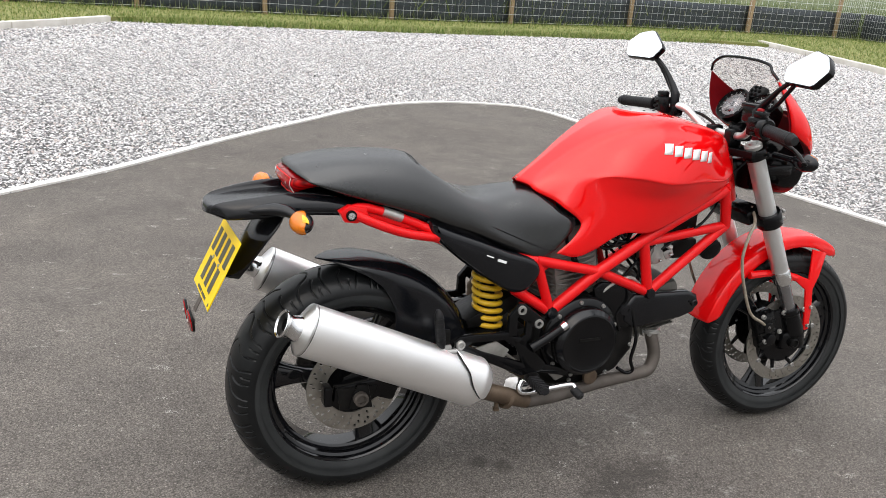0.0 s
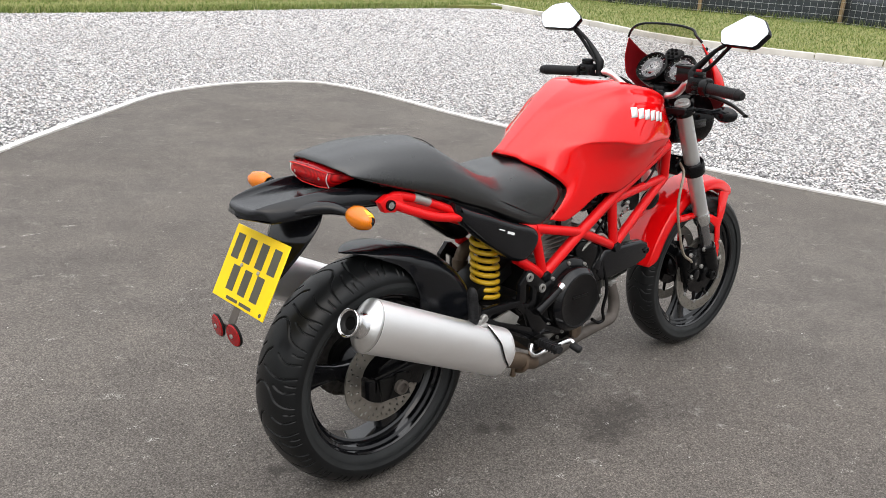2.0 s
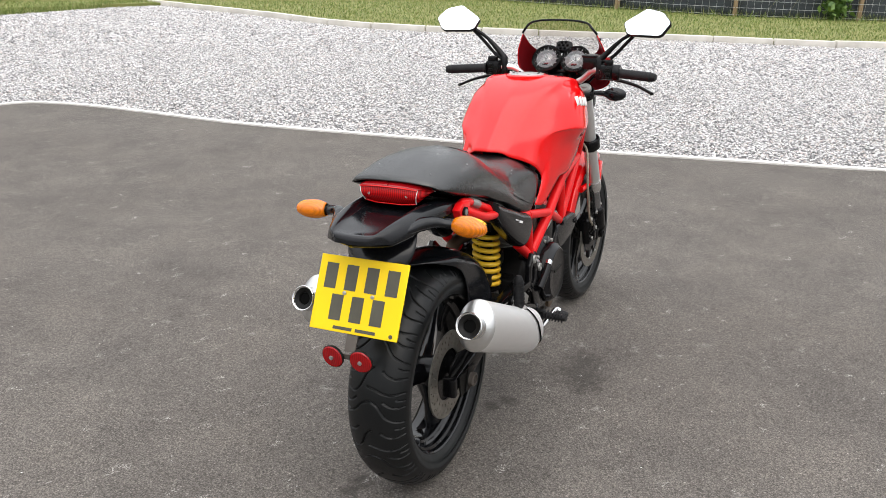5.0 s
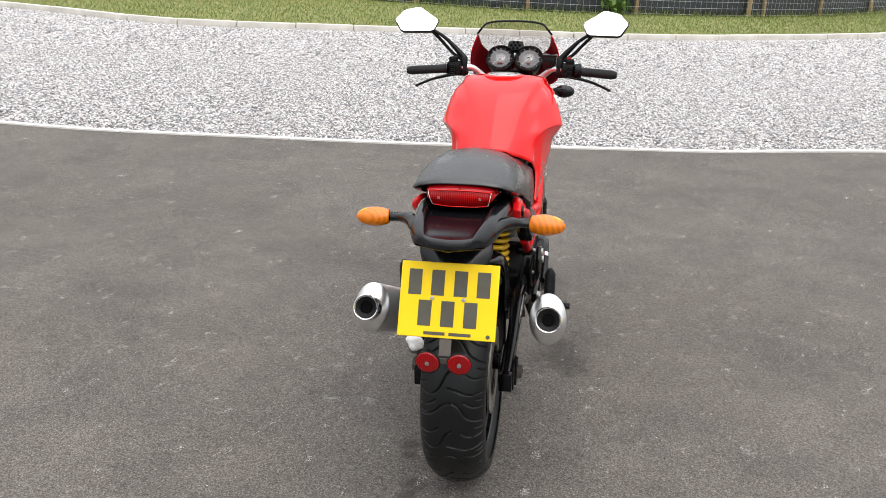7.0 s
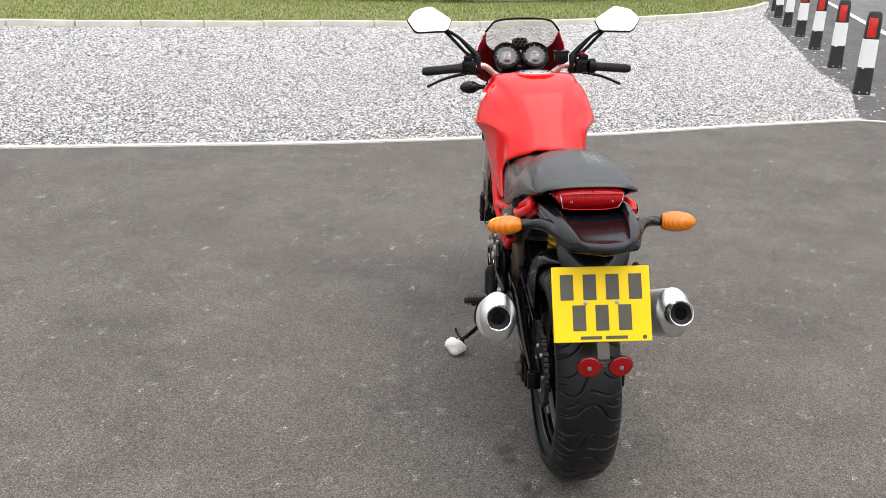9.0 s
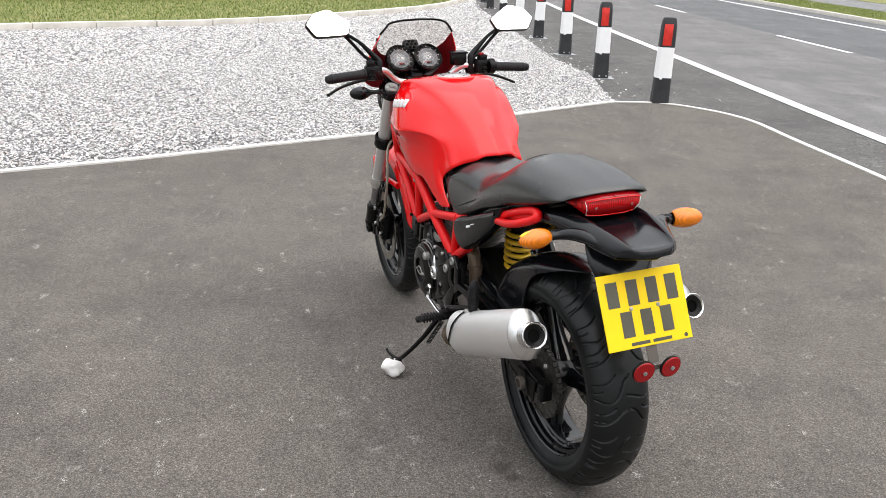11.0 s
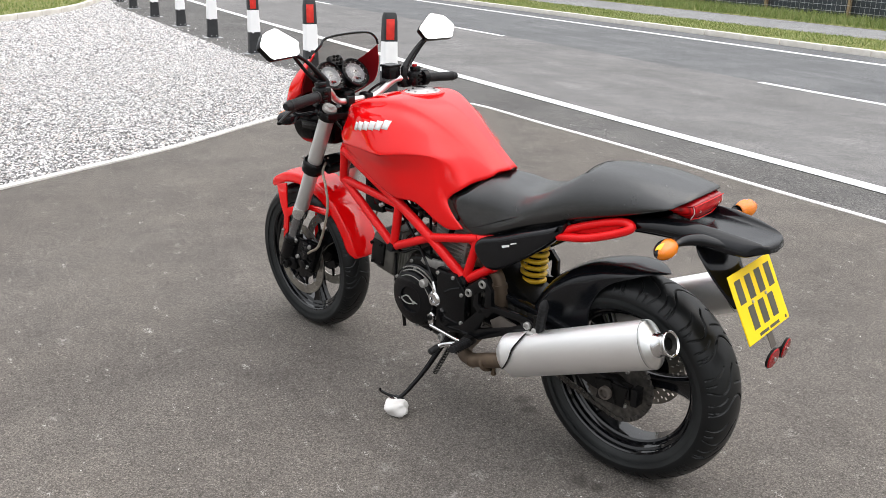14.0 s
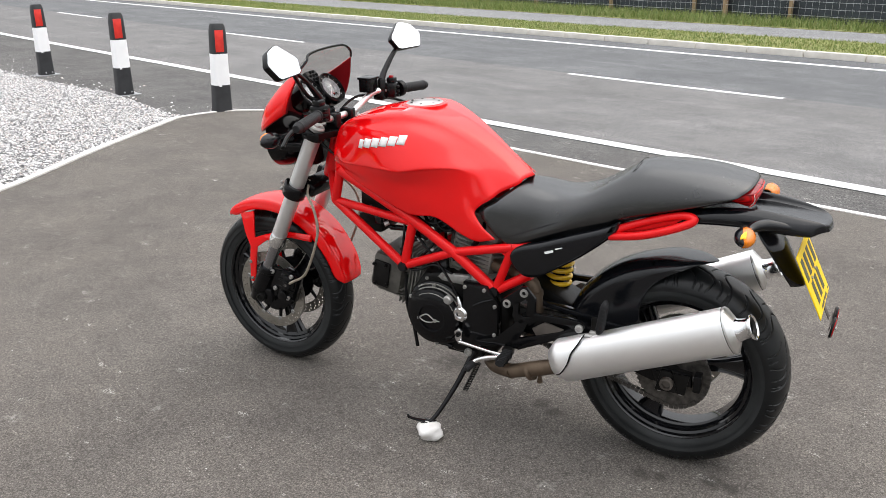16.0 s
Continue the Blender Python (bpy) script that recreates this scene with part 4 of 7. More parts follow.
# squarer shoulders: an extra line each side of the crease; the knee dent turns in sharply under the wide line
for k in range(1, 8):
    xb, yb, zb = TANK[1][k]
    lift = (0, 0, 0, 0.08, 0.22, 0.32, 0.34, 0.10)[k]
    TANK[1][k] = (xb, yb * (1 + lift * 0.9), zb + 0.006 * min(1, lift / 0.22))
    x3, y3, z3 = TANK[3][k]
    x2, y2, z2 = TANK[2][k]
    x4, y4, z4 = TANK[4][k]
    x5, y5, z5 = TANK[5][k]
    if k == 2:
        # the crease ends in a point
        TANK[3][k], TANK[4][k], TANK[5][k], TANK[6][k] = (0.655, 0.151, 0.862), (0.658, 0.153, 0.848), (0.672, 0.153, 0.798), (0.680, 0.153, 0.725)
    elif k == 1:
        TANK[2][k], TANK[3][k], TANK[4][k], TANK[5][k], TANK[6][k] = (0.590, 0.100, 0.847), (0.604, 0.121, 0.832), (0.620, 0.134, 0.803), (0.640, 0.146, 0.765), (0.634, 0.149, 0.704)
    elif 3 <= k <= 5:
        TANK[2][k] = (x2, y2 * (1.0, 1.0, 1.0, 1.03, 1.06, 1.07)[k], z2)
        TANK[3][k] = (x3, y3 - 0.002, z3)
        f = (0, 0, 0.0, 0.70, 0.65, 0.60)[k]
        TANK[4][k] = (x4 + (x3 + 0.002 - x4) * f, y4 + (y3 - 0.007 - y4) * f, z4 + (z3 - 0.014 - z4) * f)
        TANK[5][k] = (x5, y5 + (0, 0, 0, -0.004, -0.006, -0.008)[k], z5 + 0.012)
    if k in (5, 6):
        TANK[3][k] = (x3, y3 - 0.001, (0.852, 0.847)[k - 5])
        TANK[4][k] = (x3, y3 - (0.004, 0.002)[k - 5], (0.836, 0.834)[k - 5])
        TANK[5][k] = (x5, y3 - (0.013, 0.006)[k - 5], (0.806, 0.818)[k - 5])
        x6, _, z6 = TANK[6][k]
        TANK[6][k] = (x6, y3 - (0.024, 0.013)[k - 5], z6 + 0.001)
TANK.insert(1, [(b[0] * 0.8 + a[0] * 0.2, b[1] * 0.70, a[2] + (b[2] - a[2]) * 0.44) for a, b in zip(TANK[0], TANK[1])])
TANK.insert(3, [(b[0] * 0.8 + a[0] * 0.2, b[1] + (a[1] - b[1]) * 0.32, b[2] + (a[2] - b[2]) * 0.37) for b, a in zip(TANK[2], TANK[3])])
tank = part("fuel_tank", net(right(TANK), 6, 6, True), RED, bike, "glossy red steel fuel tank", 60, thick=0.004)
part("filler_ring", lathe([(0.071, -0.006), (0.071, 0.001), (0.066, 0.004), (0.058, 0.004)], 40, aim((0.846, 0, 1.008), (0.03, 0, 1))), RED, tank)
cap = part("filler_cap", lathe([(0.0575, -0.004), (0.0575, 0.0045), (0.054, 0.0065), (0.030, 0.007), (0.028, 0.0085), (0, 0.009)], 40, aim((0.846, 0, 1.008), (0.03, 0, 1))), CAP_METAL, tank, "brushed metal filler cap")
for k in range(7):
    a = k * 2 * math.pi / 7
    part("cap_bolt", lathe([(0.0035, 0), (0.0035, 0.003), (0, 0.003)], 8, aim((0.846 + 0.044 * math.cos(a), 0.044 * math.sin(a), 1.0138), (0, 0, 1))), BLACK, cap)


TANK_SKIN = [p for p in net(right(TANK), 10, 12)[0] if p[2] > 0.86]


def flank_y(x, z):
    near = sorted(TANK_SKIN, key=lambda p: (p[0] - x) ** 2 + (p[2] - z) ** 2)[:4]
    w = [1 / (1e-6 + (p[0] - x) ** 2 + (p[2] - z) ** 2) for p in near]
    return sum(p[1] * q for p, q in zip(near, w)) / sum(w)


# six plain white slanted blocks as the maker's mark on each flank
for side in (-1, 1):
    for k in range(6):
        x0 = 0.814 + 0.0306 * k
        wide = 0.0262 if k < 5 else 0.0165
        v = []
        for i in range(3):
            for j in range(4):
                z = 0.921 + 0.0090 * j - 0.032 * (x0 - 0.814) / 0.18
                x = x0 + wide * i / 2 + (0.0022 * j if side < 0 else -0.0022 * j) * 1.0
                if side > 0:
                    x += 0.004
                v.append((x, flank_y(x, z) - 0.0018, z))
        f = [(i * 4 + j, (i + 1) * 4 + j, (i + 1) * 4 + j + 1, i * 4 + j + 1) for i in range(2) for j in range(3)]
        part("mark", (v, f) if side < 0 else mirrored((v, f)), WHITE, tank, "white mark", thick=0.001)

# seat
def seat_station(x, top, low, half, n, slant=0.0):
    """One cross-section of the seat, from its crown to its lower edge, then tucked under."""
    out = []
    for a in (0, 30, 54, 75, 90):
        sa, ca = math.sin(radians(a)) ** (2 / n), max(0.0, math.cos(radians(a))) ** (2 / n)
        out.append((x + slant * sa, half * sa, low + (top - low) * ca))
    return out + [(x + slant, half * 0.82, low - 0.009)]


STATIONS = [
    [(-0.153, 0, 0.880), (-0.151, 0.048, 0.879), (-0.144, 0.084, 0.874), (-0.130, 0.108, 0.866), (-0.116, 0.121, 0.857), (-0.105, 0.098, 0.852)],
    [(-0.134, 0, 0.891), (-0.131, 0.055, 0.889), (-0.122, 0.096, 0.880), (-0.108, 0.120, 0.866), (-0.098, 0.127, 0.851), (-0.088, 0.104, 0.843)],
    seat_station(-0.030, 0.910, 0.831, 0.135, 2.5), seat_station(0.080, 0.914, 0.800, 0.138, 2.5), seat_station(0.150, 0.905, 0.780, 0.138, 2.5),
    seat_station(0.200, 0.868, 0.752, 0.138, 2.8, 0.020), seat_station(0.270, 0.819, 0.722, 0.137, 3.0, 0.035),
    [(0.365, 0, 0.797), (0.370, 0.080, 0.791), (0.380, 0.114, 0.764), (0.395, 0.130, 0.716), (0.412, 0.134, 0.678), (0.410, 0.110, 0.656)],
    [(0.445, 0, 0.804), (0.452, 0.076, 0.798), (0.466, 0.116, 0.762), (0.485, 0.132, 0.692), (0.495, 0.135, 0.642), (0.495, 0.110, 0.636)],
    [(0.500, 0, 0.811), (0.508, 0.060, 0.804), (0.560, 0.112, 0.764), (0.600, 0.128, 0.726), (0.540, 0.134, 0.658), (0.530, 0.110, 0.652)],
]
SEAT = [list(line) for line in zip(*STATIONS)]
seat = part("seat", net(right(SEAT), 5, 5, True), VINYL, bike, "black vinyl dual seat with a raised rear hump", 70, thick=0.004)
for side in (-1, 1):
    part("piping", tube([(0.160, side * 0.070, 0.892), (0.192, side * 0.104, 0.852), (0.236, side * 0.124, 0.806), (0.300, side * 0.1305, 0.757), (0.385, side * 0.1325, 0.719), (0.500, side * 0.1350, 0.668), (0.535, side * 0.1352, 0.660)], 0.0012, 6, 6), SATIN, seat)
part("seam", tube([(0.160, -0.070, 0.892), (0.160, -0.035, 0.899), (0.160, 0, 0.9005), (0.160, 0.035, 0.899), (0.160, 0.070, 0.892)], 0.0012, 6, 5), SATIN, seat)
part("seat_base", prism([(-0.10, 0.852), (0.0, 0.812), (0.17, 0.752), (0.33, 0.684), (0.50, 0.630), (0.50, 0.660), (0.17, 0.780), (-0.08, 0.862)], -0.115, 0.115, 0.006), SATIN, seat, "black plastic seat base")

# side covers
COVER = [(0.178, 0.757), (0.235, 0.731), (0.317, 0.700), (0.400, 0.667), (0.478, 0.641), (0.499, 0.610), (0.486, 0.577), (0.455, 0.553), (0.412, 0.555), (0.358, 0.586), (0.292, 0.631), (0.225, 0.685), (0.182, 0.730)]
both("side_cover", prism(COVER, -0.100, -0.150, 0.016, 4, 3), SATIN, "satin black side cover")
for s in (-1, 1):
    part("mark", box((0.027, 0.0016, 0.0068), place=Matrix.Translation((0.378 if s < 0 else 0.372, s * 0.1512, 0.645)) @ pose(0, 0, 0, 0, 20, 0)), WHITE, bike, "white mark on the side cover")
    part("mark", box((0.022, 0.0016, 0.003), place=Matrix.Translation((0.343, s * 0.1512, 0.660)) @ pose(0, 0, 0, 0, 20, 0)), WHITE, bike, "white mark on the side cover")

# trellis frame
F1, F2, MID, CROSS, LOW, BOT, TAIL, PLATE_END = (1.085, -0.132, 0.803), (1.128, -0.105, 0.690), (0.826, -0.136, 0.675), (0.681, -0.140, 0.592), (0.868, -0.122, 0.510), (0.552, -0.120, 0.480), (0.490, -0.132, 0.634), (0.438, -0.118, 0.552)
frame_part = part("frame", tube([(1.155, 0, 0.90), (1.205, 0, 0.74)], 0.034, 20), FRAME_RED, bike, "red tubular steel trellis frame")
for side in (-1, 1):
    def q(p):
        return (p[0], -side * p[1], p[2])
    for name, pts, r in (("upper_rail", [F1, MID, CROSS, BOT], 0.0165), ("lower_rail", [F2, LOW], 0.0150), ("front_strut", [F1, F2], 0.0150), ("brace", [F2, (0.800, -0.136, 0.662)], 0.0135),
                         ("brace", [LOW, (0.822, -0.136, 0.672)], 0.0150), ("brace", [LOW, CROSS], 0.0140), ("rear_rail", [CROSS, TAIL], 0.0140), ("brace", [TAIL, BOT], 0.0140), ("rear_strut", [BOT, PLATE_END], 0.0150),
                         ("head_strut", [F1, (1.165, -0.02, 0.865)], 0.0150), ("head_strut", [F2, (1.195, -0.02, 0.755)], 0.0150), ("seat_rail", [TAIL, (0.30, -0.095, 0.668), (0.02, -0.095, 0.776)], 0.0125)):
        part(name, tube([q(p) for p in pts], r, 12), FRAME_RED, frame_part)
    for p, r in ((LOW, 0.017), (BOT, 0.018)):
        part("frame_plug", lathe([(r, -0.030), (r, 0.012), (r * 0.8, 0.020), (0, 0.020)], 16, aim(q(p), (0, side, 0))), SATIN, frame_part, "black rubber plug")
    part("gusset", prism([(0.475, 0.640), (0.540, 0.622), (0.500, 0.590), (0.480, 0.612)], -0.134 * -side, -0.126 * -side), FRAME_RED, frame_part)
    # grab rail loop
    loop = [(0.200, 0.136, 0.714), (0.112, 0.145, 0.733), (0.032, 0.144, 0.762), (-0.020, 0.134, 0.788), (0.002, 0.124, 0.797), (0.060, 0.122, 0.783), (0.150, 0.122, 0.748), (0.196, 0.130, 0.726)]
    part("grab_rail", tube([(x, side * y, z) for x, y, z in loop], 0.0115, 10, 5, closed=True), FRAME_RED, frame_part, "red passenger grab rail")
    part("rail_plate", prism([(0.190, 0.724), (0.112, 0.742), (0.030, 0.772), (0.004, 0.790), (0.060, 0.776), (0.150, 0.744)], side * 0.118, side * 0.124), FRAME_RED, frame_part)
    if side < 0:
        part("rail_sticker", tube([(0.108, side * 0.1225, 0.766), (0.058, side * 0.1225, 0.785)], 0.0122, 10), ALLOY, frame_part, "silver sticker on the rail")
part("lock_lug", prism([(-0.055, 0.792), (-0.030, 0.806), (0.010, 0.800), (0.020, 0.776), (-0.010, 0.762), (-0.040, 0.766)], -0.142, -0.120, 0.003), FRAME_RED, frame_part)
part("seat_lock", lathe([(0.013, 0), (0.013, 0.006), (0.009, 0.006), (0.009, 0.004), (0, 0.004)], 20, aim((-0.026, -0.142, 0.783), (0, -1, 0))), BLACK, frame_part, "seat lock with chrome barrel")
part("lock_barrel", lathe([(0.0085, 0), (0.0085, 0.003), (0, 0.003)], 16, aim((-0.026, -0.1455, 0.783), (0, -1, 0))), CHROME, frame_part)


# ---- wheels ----
def tyre_geo(radius, half, edge, seat_r, seg, grooves, centre):
    """A tyre with its tread cut in. half: half its width; edge: crown drop at the shoulder; seat_r: bead radius."""
    s = np.linspace(-1, 1, 115)
    prof = []
    for t in s:
        y = half * math.sin(t * math.pi / 2 * 0.98) if abs(t) > 0.0 else 0.0
        r = radius - edge * (1 - math.cos(t * math.pi / 2)) ** 1.0
        prof.append((y, r))
    side = [(half * 1.0, radius - edge * 1.08), (half * 0.994, radius - edge * 1.12), (half * 0.985, radius - edge - 0.016), (half * 0.93, seat_r + 0.024), (half * 0.915, seat_r + 0.0215), (half * 0.905, seat_r + 0.0155), (half * 0.91, seat_r + 0.012), (half * 0.86, seat_r + 0.004), (half * 0.80, seat_r - 0.004)]
    left = [(-y, r) for y, r in side[::-1]]
    full = left + prof + side
    k = len(full)
    lo = len(left)
    th = np.linspace(0, 2 * math.pi, seg, endpoint=False)
    v = np.zeros((seg, k, 3))
    for j, (y, r) in enumerate(full):
        cut = np.zeros(seg)
        if lo <= j < lo + len(prof):
            cut = grooves(th * radius, y / half, y)
        rr = r - cut
        v[:, j, 0], v[:, j, 1], v[:, j, 2] = rr * np.cos(th), y, rr * np.sin(th)
    v += np.array(centre)
    ids = np.arange(seg * k).reshape(seg, k)
    nxt = np.roll(ids, -1, 0)
    f = np.stack([ids[:, :-1], ids[:, 1:], nxt[:, 1:], nxt[:, :-1]], -1).reshape(-1, 4)
    return v.reshape(-1, 3), f


def tread(pitch, depth, half, wide):
    """Grooves of a sport tyre: bell-shaped ones that cross the crown, hooked ones beside them, short curved ones on the shoulders."""
    # phase, from, to (-1 to 1 across the tyre), and the groove's course: offset at evenly spaced places between
    lines = (
        (0.00, -0.96, 0.96, (0.000, 0.004, 0.016, 0.044, 0.054, 0.046, 0.026, 0.014, 0.010)),
        (0.50, -0.96, 0.10, (0.004, -0.004, -0.004, 0.004, 0.010)),
        (0.50, -0.08, 0.96, (0.060, 0.044, 0.008, -0.008, -0.006, 0.004)),
        (0.26, -0.96, -0.40, (0.004, 0.000, 0.004, 0.014)),
        (0.74, -0.96, -0.34, (0.004, -0.002, 0.000, 0.012)),
        (0.27, 0.42, 0.96, (0.016, 0.004, -0.002, 0.000)),
        (0.76, 0.36, 0.96, (0.020, 0.004, -0.002, 0.000)),
        (0.12, 0.72, 0.96, (0.002, 0.0, 0.002)), (0.88, -0.96, -0.74, (0.002, 0.0, 0.002)), (0.62, 0.76, 0.96, (0.002, 0.0, 0.002)), (0.38, -0.96, -0.76, (0.002, 0.0, 0.002)),
    )
    courses = [(s0, lo, hi, spline([(q, 0, 0) for q in way_], 8)) for s0, lo, hi, way_ in lines]

    def cut(a, u, y):
        d = np.zeros_like(a)
        for s0, lo, hi, way_ in courses:
            if lo <= u <= hi:
                f = (u - lo) / (hi - lo) * (len(way_) - 1)
                i = min(int(f), len(way_) - 2)
                off = way_[i].x + (way_[i + 1].x - way_[i].x) * (f - i)
                slope = (way_[i + 1].x - way_[i].x) * (len(way_) - 1) / ((hi - lo) * half)
                m = np.abs((a + s0 * pitch + off + pitch / 2) % pitch - pitch / 2) / math.sqrt(1 + slope * slope)
                d = np.maximum(d, np.clip((wide - m) / 0.0014, 0, 1))
        return depth * d
    return cut


def wheel(name, x, z, radius, half, edge, rim_r, label, spokes, spin, seg):
    c = (x, 0, z)
    m = aim(c, (0, 1, 0))
    wide = half * 0.80
    rim = part(name, ring([(rim_r, -wide), (rim_r + 0.010, -wide), (rim_r + 0.012, -wide + 0.006), (rim_r - 0.006, -wide + 0.018), (rim_r - 0.022, -wide * 0.45), (rim_r - 0.026, 0), (rim_r - 0.022, wide * 0.45), (rim_r - 0.006, wide - 0.018), (rim_r + 0.012, wide - 0.006), (rim_r + 0.010, wide), (rim_r, wide),
                           (rim_r - 0.004, wide - 0.004), (rim_r - 0.006, wide - 0.014), (rim_r - 0.013, wide - 0.018), (rim_r - 0.016, wide * 0.52), (rim_r - 0.027, wide * 0.40), (rim_r - 0.029, 0), (rim_r - 0.027, -wide * 0.40), (rim_r - 0.016, -wide * 0.52), (rim_r - 0.013, -wide + 0.018), (rim_r - 0.006, -wide + 0.014), (rim_r - 0.004, -wide + 0.004)], 128, m), RIM, bike, label, 24)
    geo = tyre_geo(radius, half, edge, rim_r + 0.006, seg, tread(2 * math.pi * radius / (12 if half > 0.07 else 13), 0.0046 if half > 0.07 else 0.0026, half, 0.0029 if half > 0.07 else 0.0019), c)
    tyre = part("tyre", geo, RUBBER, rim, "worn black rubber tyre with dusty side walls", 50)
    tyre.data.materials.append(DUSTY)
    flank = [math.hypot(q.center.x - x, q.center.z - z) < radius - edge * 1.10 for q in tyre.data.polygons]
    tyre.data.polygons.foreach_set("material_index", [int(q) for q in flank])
    part("hub", lathe([(0.034, -0.062), (0.050, -0.058), (0.052, -0.040), (0.040, -0.015), (0.040, 0.015), (0.052, 0.040), (0.050, 0.058), (0.034, 0.062)], 32, m), BLACK, rim)
    for k in range(spokes):
        a = spin + k * 2 * math.pi / spokes
        rows = []
        for t in np.linspace(0, 1, 7):
            r = 0.030 + (rim_r - 0.030 - 0.024) * t
            wide_s = (0.026 - 0.008 * math.sin(t * math.pi)) + 0.016 * t ** 3
            deep = 0.030 - 0.012 * math.sin(t * math.pi * 0.8)
            d, e = Vector((math.cos(a), 0, math.sin(a))), Vector((-math.sin(a), 0, math.cos(a)))
            p = Vector(c) + d * r
            rows.append([p + e * (wide_s * ca) + Vector((0, deep * sa, 0)) for ca, sa in ((1, 0.55), (0.7, 1), (0.25, 0.75), (-0.25, 0.75), (-0.7, 1), (-1, 0.55), (-1, -0.55), (-0.7, -1), (0.7, -1), (1, -0.55))])
        v = [tuple(q) for r in rows for q in r]
        f = [(i * 10 + j, i * 10 + (j + 1) % 10, (i + 1) * 10 + (j + 1) % 10, (i + 1) * 10 + j) for i in range(6) for j in range(10)]
        part("spoke", (v, f), RIM, rim, sharp=50)
    return rim


def disc_geo(outer, inner, thick, place, holes, seg=120):
    """A drilled brake disc: rings of cells, some of them open."""
    radii = [inner] + [inner + (outer - inner) * t for t in (0.22, 0.38, 0.55, 0.72, 0.88)] + [outer]
    v, f = [], []
    for z in (-thick / 2, thick / 2):
        for r in radii:
            for j in range(seg):
                a = 2 * math.pi * j / seg
                v.append((r * math.cos(a), r * math.sin(a), z))
    k = len(radii)

    def open_cell(i, j):
        return (i, j % holes) in ((1, 0), (3, holes // 3), (4, (2 * holes) // 3)) if 0 < i < k - 2 else False
    def at(level, i, j):
        return (level * k + i) * seg + j % seg
    for i in range(k - 1):
        for j in range(seg):
            if open_cell(i, j):
                for (i0, j0), (i1, j1) in (((i, j), (i, j + 1)), ((i, j + 1), (i + 1, j + 1)), ((i + 1, j + 1), (i + 1, j)), ((i + 1, j), (i, j))):
                    f.append((at(0, i0, j0), at(0, i1, j1), at(1, i1, j1), at(1, i0, j0)))
                continue
            f.append((at(1, i, j), at(1, i + 1, j), at(1, i + 1, j + 1), at(1, i, j + 1)))
            f.append((at(0, i, j), at(0, i, j + 1), at(0, i + 1, j + 1), at(0, i + 1, j)))
    for j in range(seg):
        f.append((at(0, k - 1, j), at(0, k - 1, j + 1), at(1, k - 1, j + 1), at(1, k - 1, j)))
        f.append((at(0, 0, j), at(1, 0, j), at(1, 0, j + 1), at(0, 0, j + 1)))
    return moved((v, f), place)


RX, RZ = 0.012, 0.305
rear = wheel("rear_wheel", RX, RZ, 0.311, 0.084, 0.053, 0.218, "black three-spoke alloy rear wheel", 3, radians(172), 1400)
part("brake_disc", disc_geo(0.122, 0.072, 0.005, aim((RX, -0.074, RZ), (0, 1, 0)), 5), DISC, rear, "drilled steel rear brake disc", 30)
part("disc_carrier", lathe([(0.074, -0.070), (0.074, -0.066), (0.030, -0.060)], 32, aim((RX, 0, RZ), (0, 1, 0))), BLACK, rear)
teeth = [((0.107 if j % 2 else 0.100) * math.cos(2 * math.pi * j / 88) + RX, (0.107 if j % 2 else 0.100) * math.sin(2 * math.pi * j / 88) + RZ) for j in range(88)]
part("sprocket", prism(teeth, 0.080, 0.087), CHAIN, rear, "oily rear sprocket", 20)
part("sprocket_carrier", lathe([(0.070, 0.062), (0.070, 0.079), (0.045, 0.079), (0.030, 0.090)], 32, aim((RX, 0, RZ), (0, 1, 0))), DULL, rear)
for k in range(6):
    a = k * math.pi / 3
    part("nut", bolt_geo((RX + 0.062 * math.cos(a), 0.086, RZ + 0.062 * math.sin(a)), (0, 1, 0), 0.007), ALLOY, rear)

FX, FZ = 1.462, 0.289
front = wheel("front_wheel", FX, FZ, 0.291, 0.060, 0.034, 0.218, "black three-spoke alloy front wheel", 3, radians(20), 1000)
for s in (-1, 1):
    part("brake_disc", disc_geo(0.145, 0.110, 0.005, aim((FX, s * 0.068, FZ), (0, s, 0)), 5, 150), DISC, front, "drilled floating front brake disc", 30)
    for k in range(9):
        a = k * 2 * math.pi / 9 + 0.2
        part("carrier_arm", tube([(FX + 0.079 * math.cos(a), s * 0.064, FZ + 0.079 * math.sin(a)), (FX + 0.112 * math.cos(a + 0.12), s * 0.067, FZ + 0.112 * math.sin(a + 0.12))], [0.007, 0.005], 8), BLACK, front)
        part("bobbin", bolt_geo((FX + 0.112 * math.cos(a + 0.12), s * 0.068, FZ + 0.112 * math.sin(a + 0.12)), (0, s, 0), 0.008, 0.006), ALLOY, front)
    part("disc_carrier", ring([(0.040, -0.004), (0.083, -0.003), (0.083, 0.003), (0.040, 0.004)], 40, aim((FX, s * 0.063, FZ), (0, 1, 0))), BLACK, front)
# the bars stand a little to the right
front.matrix_local = Matrix.Translation((FX + 0.003, -0.016, 0)) @ Matrix.Rotation(radians(-2.5), 4, "Z") @ Matrix.Translation((-FX, 0, 0))


# ---- forks and steering ----
def fork_x(z):
    return 1.183 + (0.924 - z) * 0.482


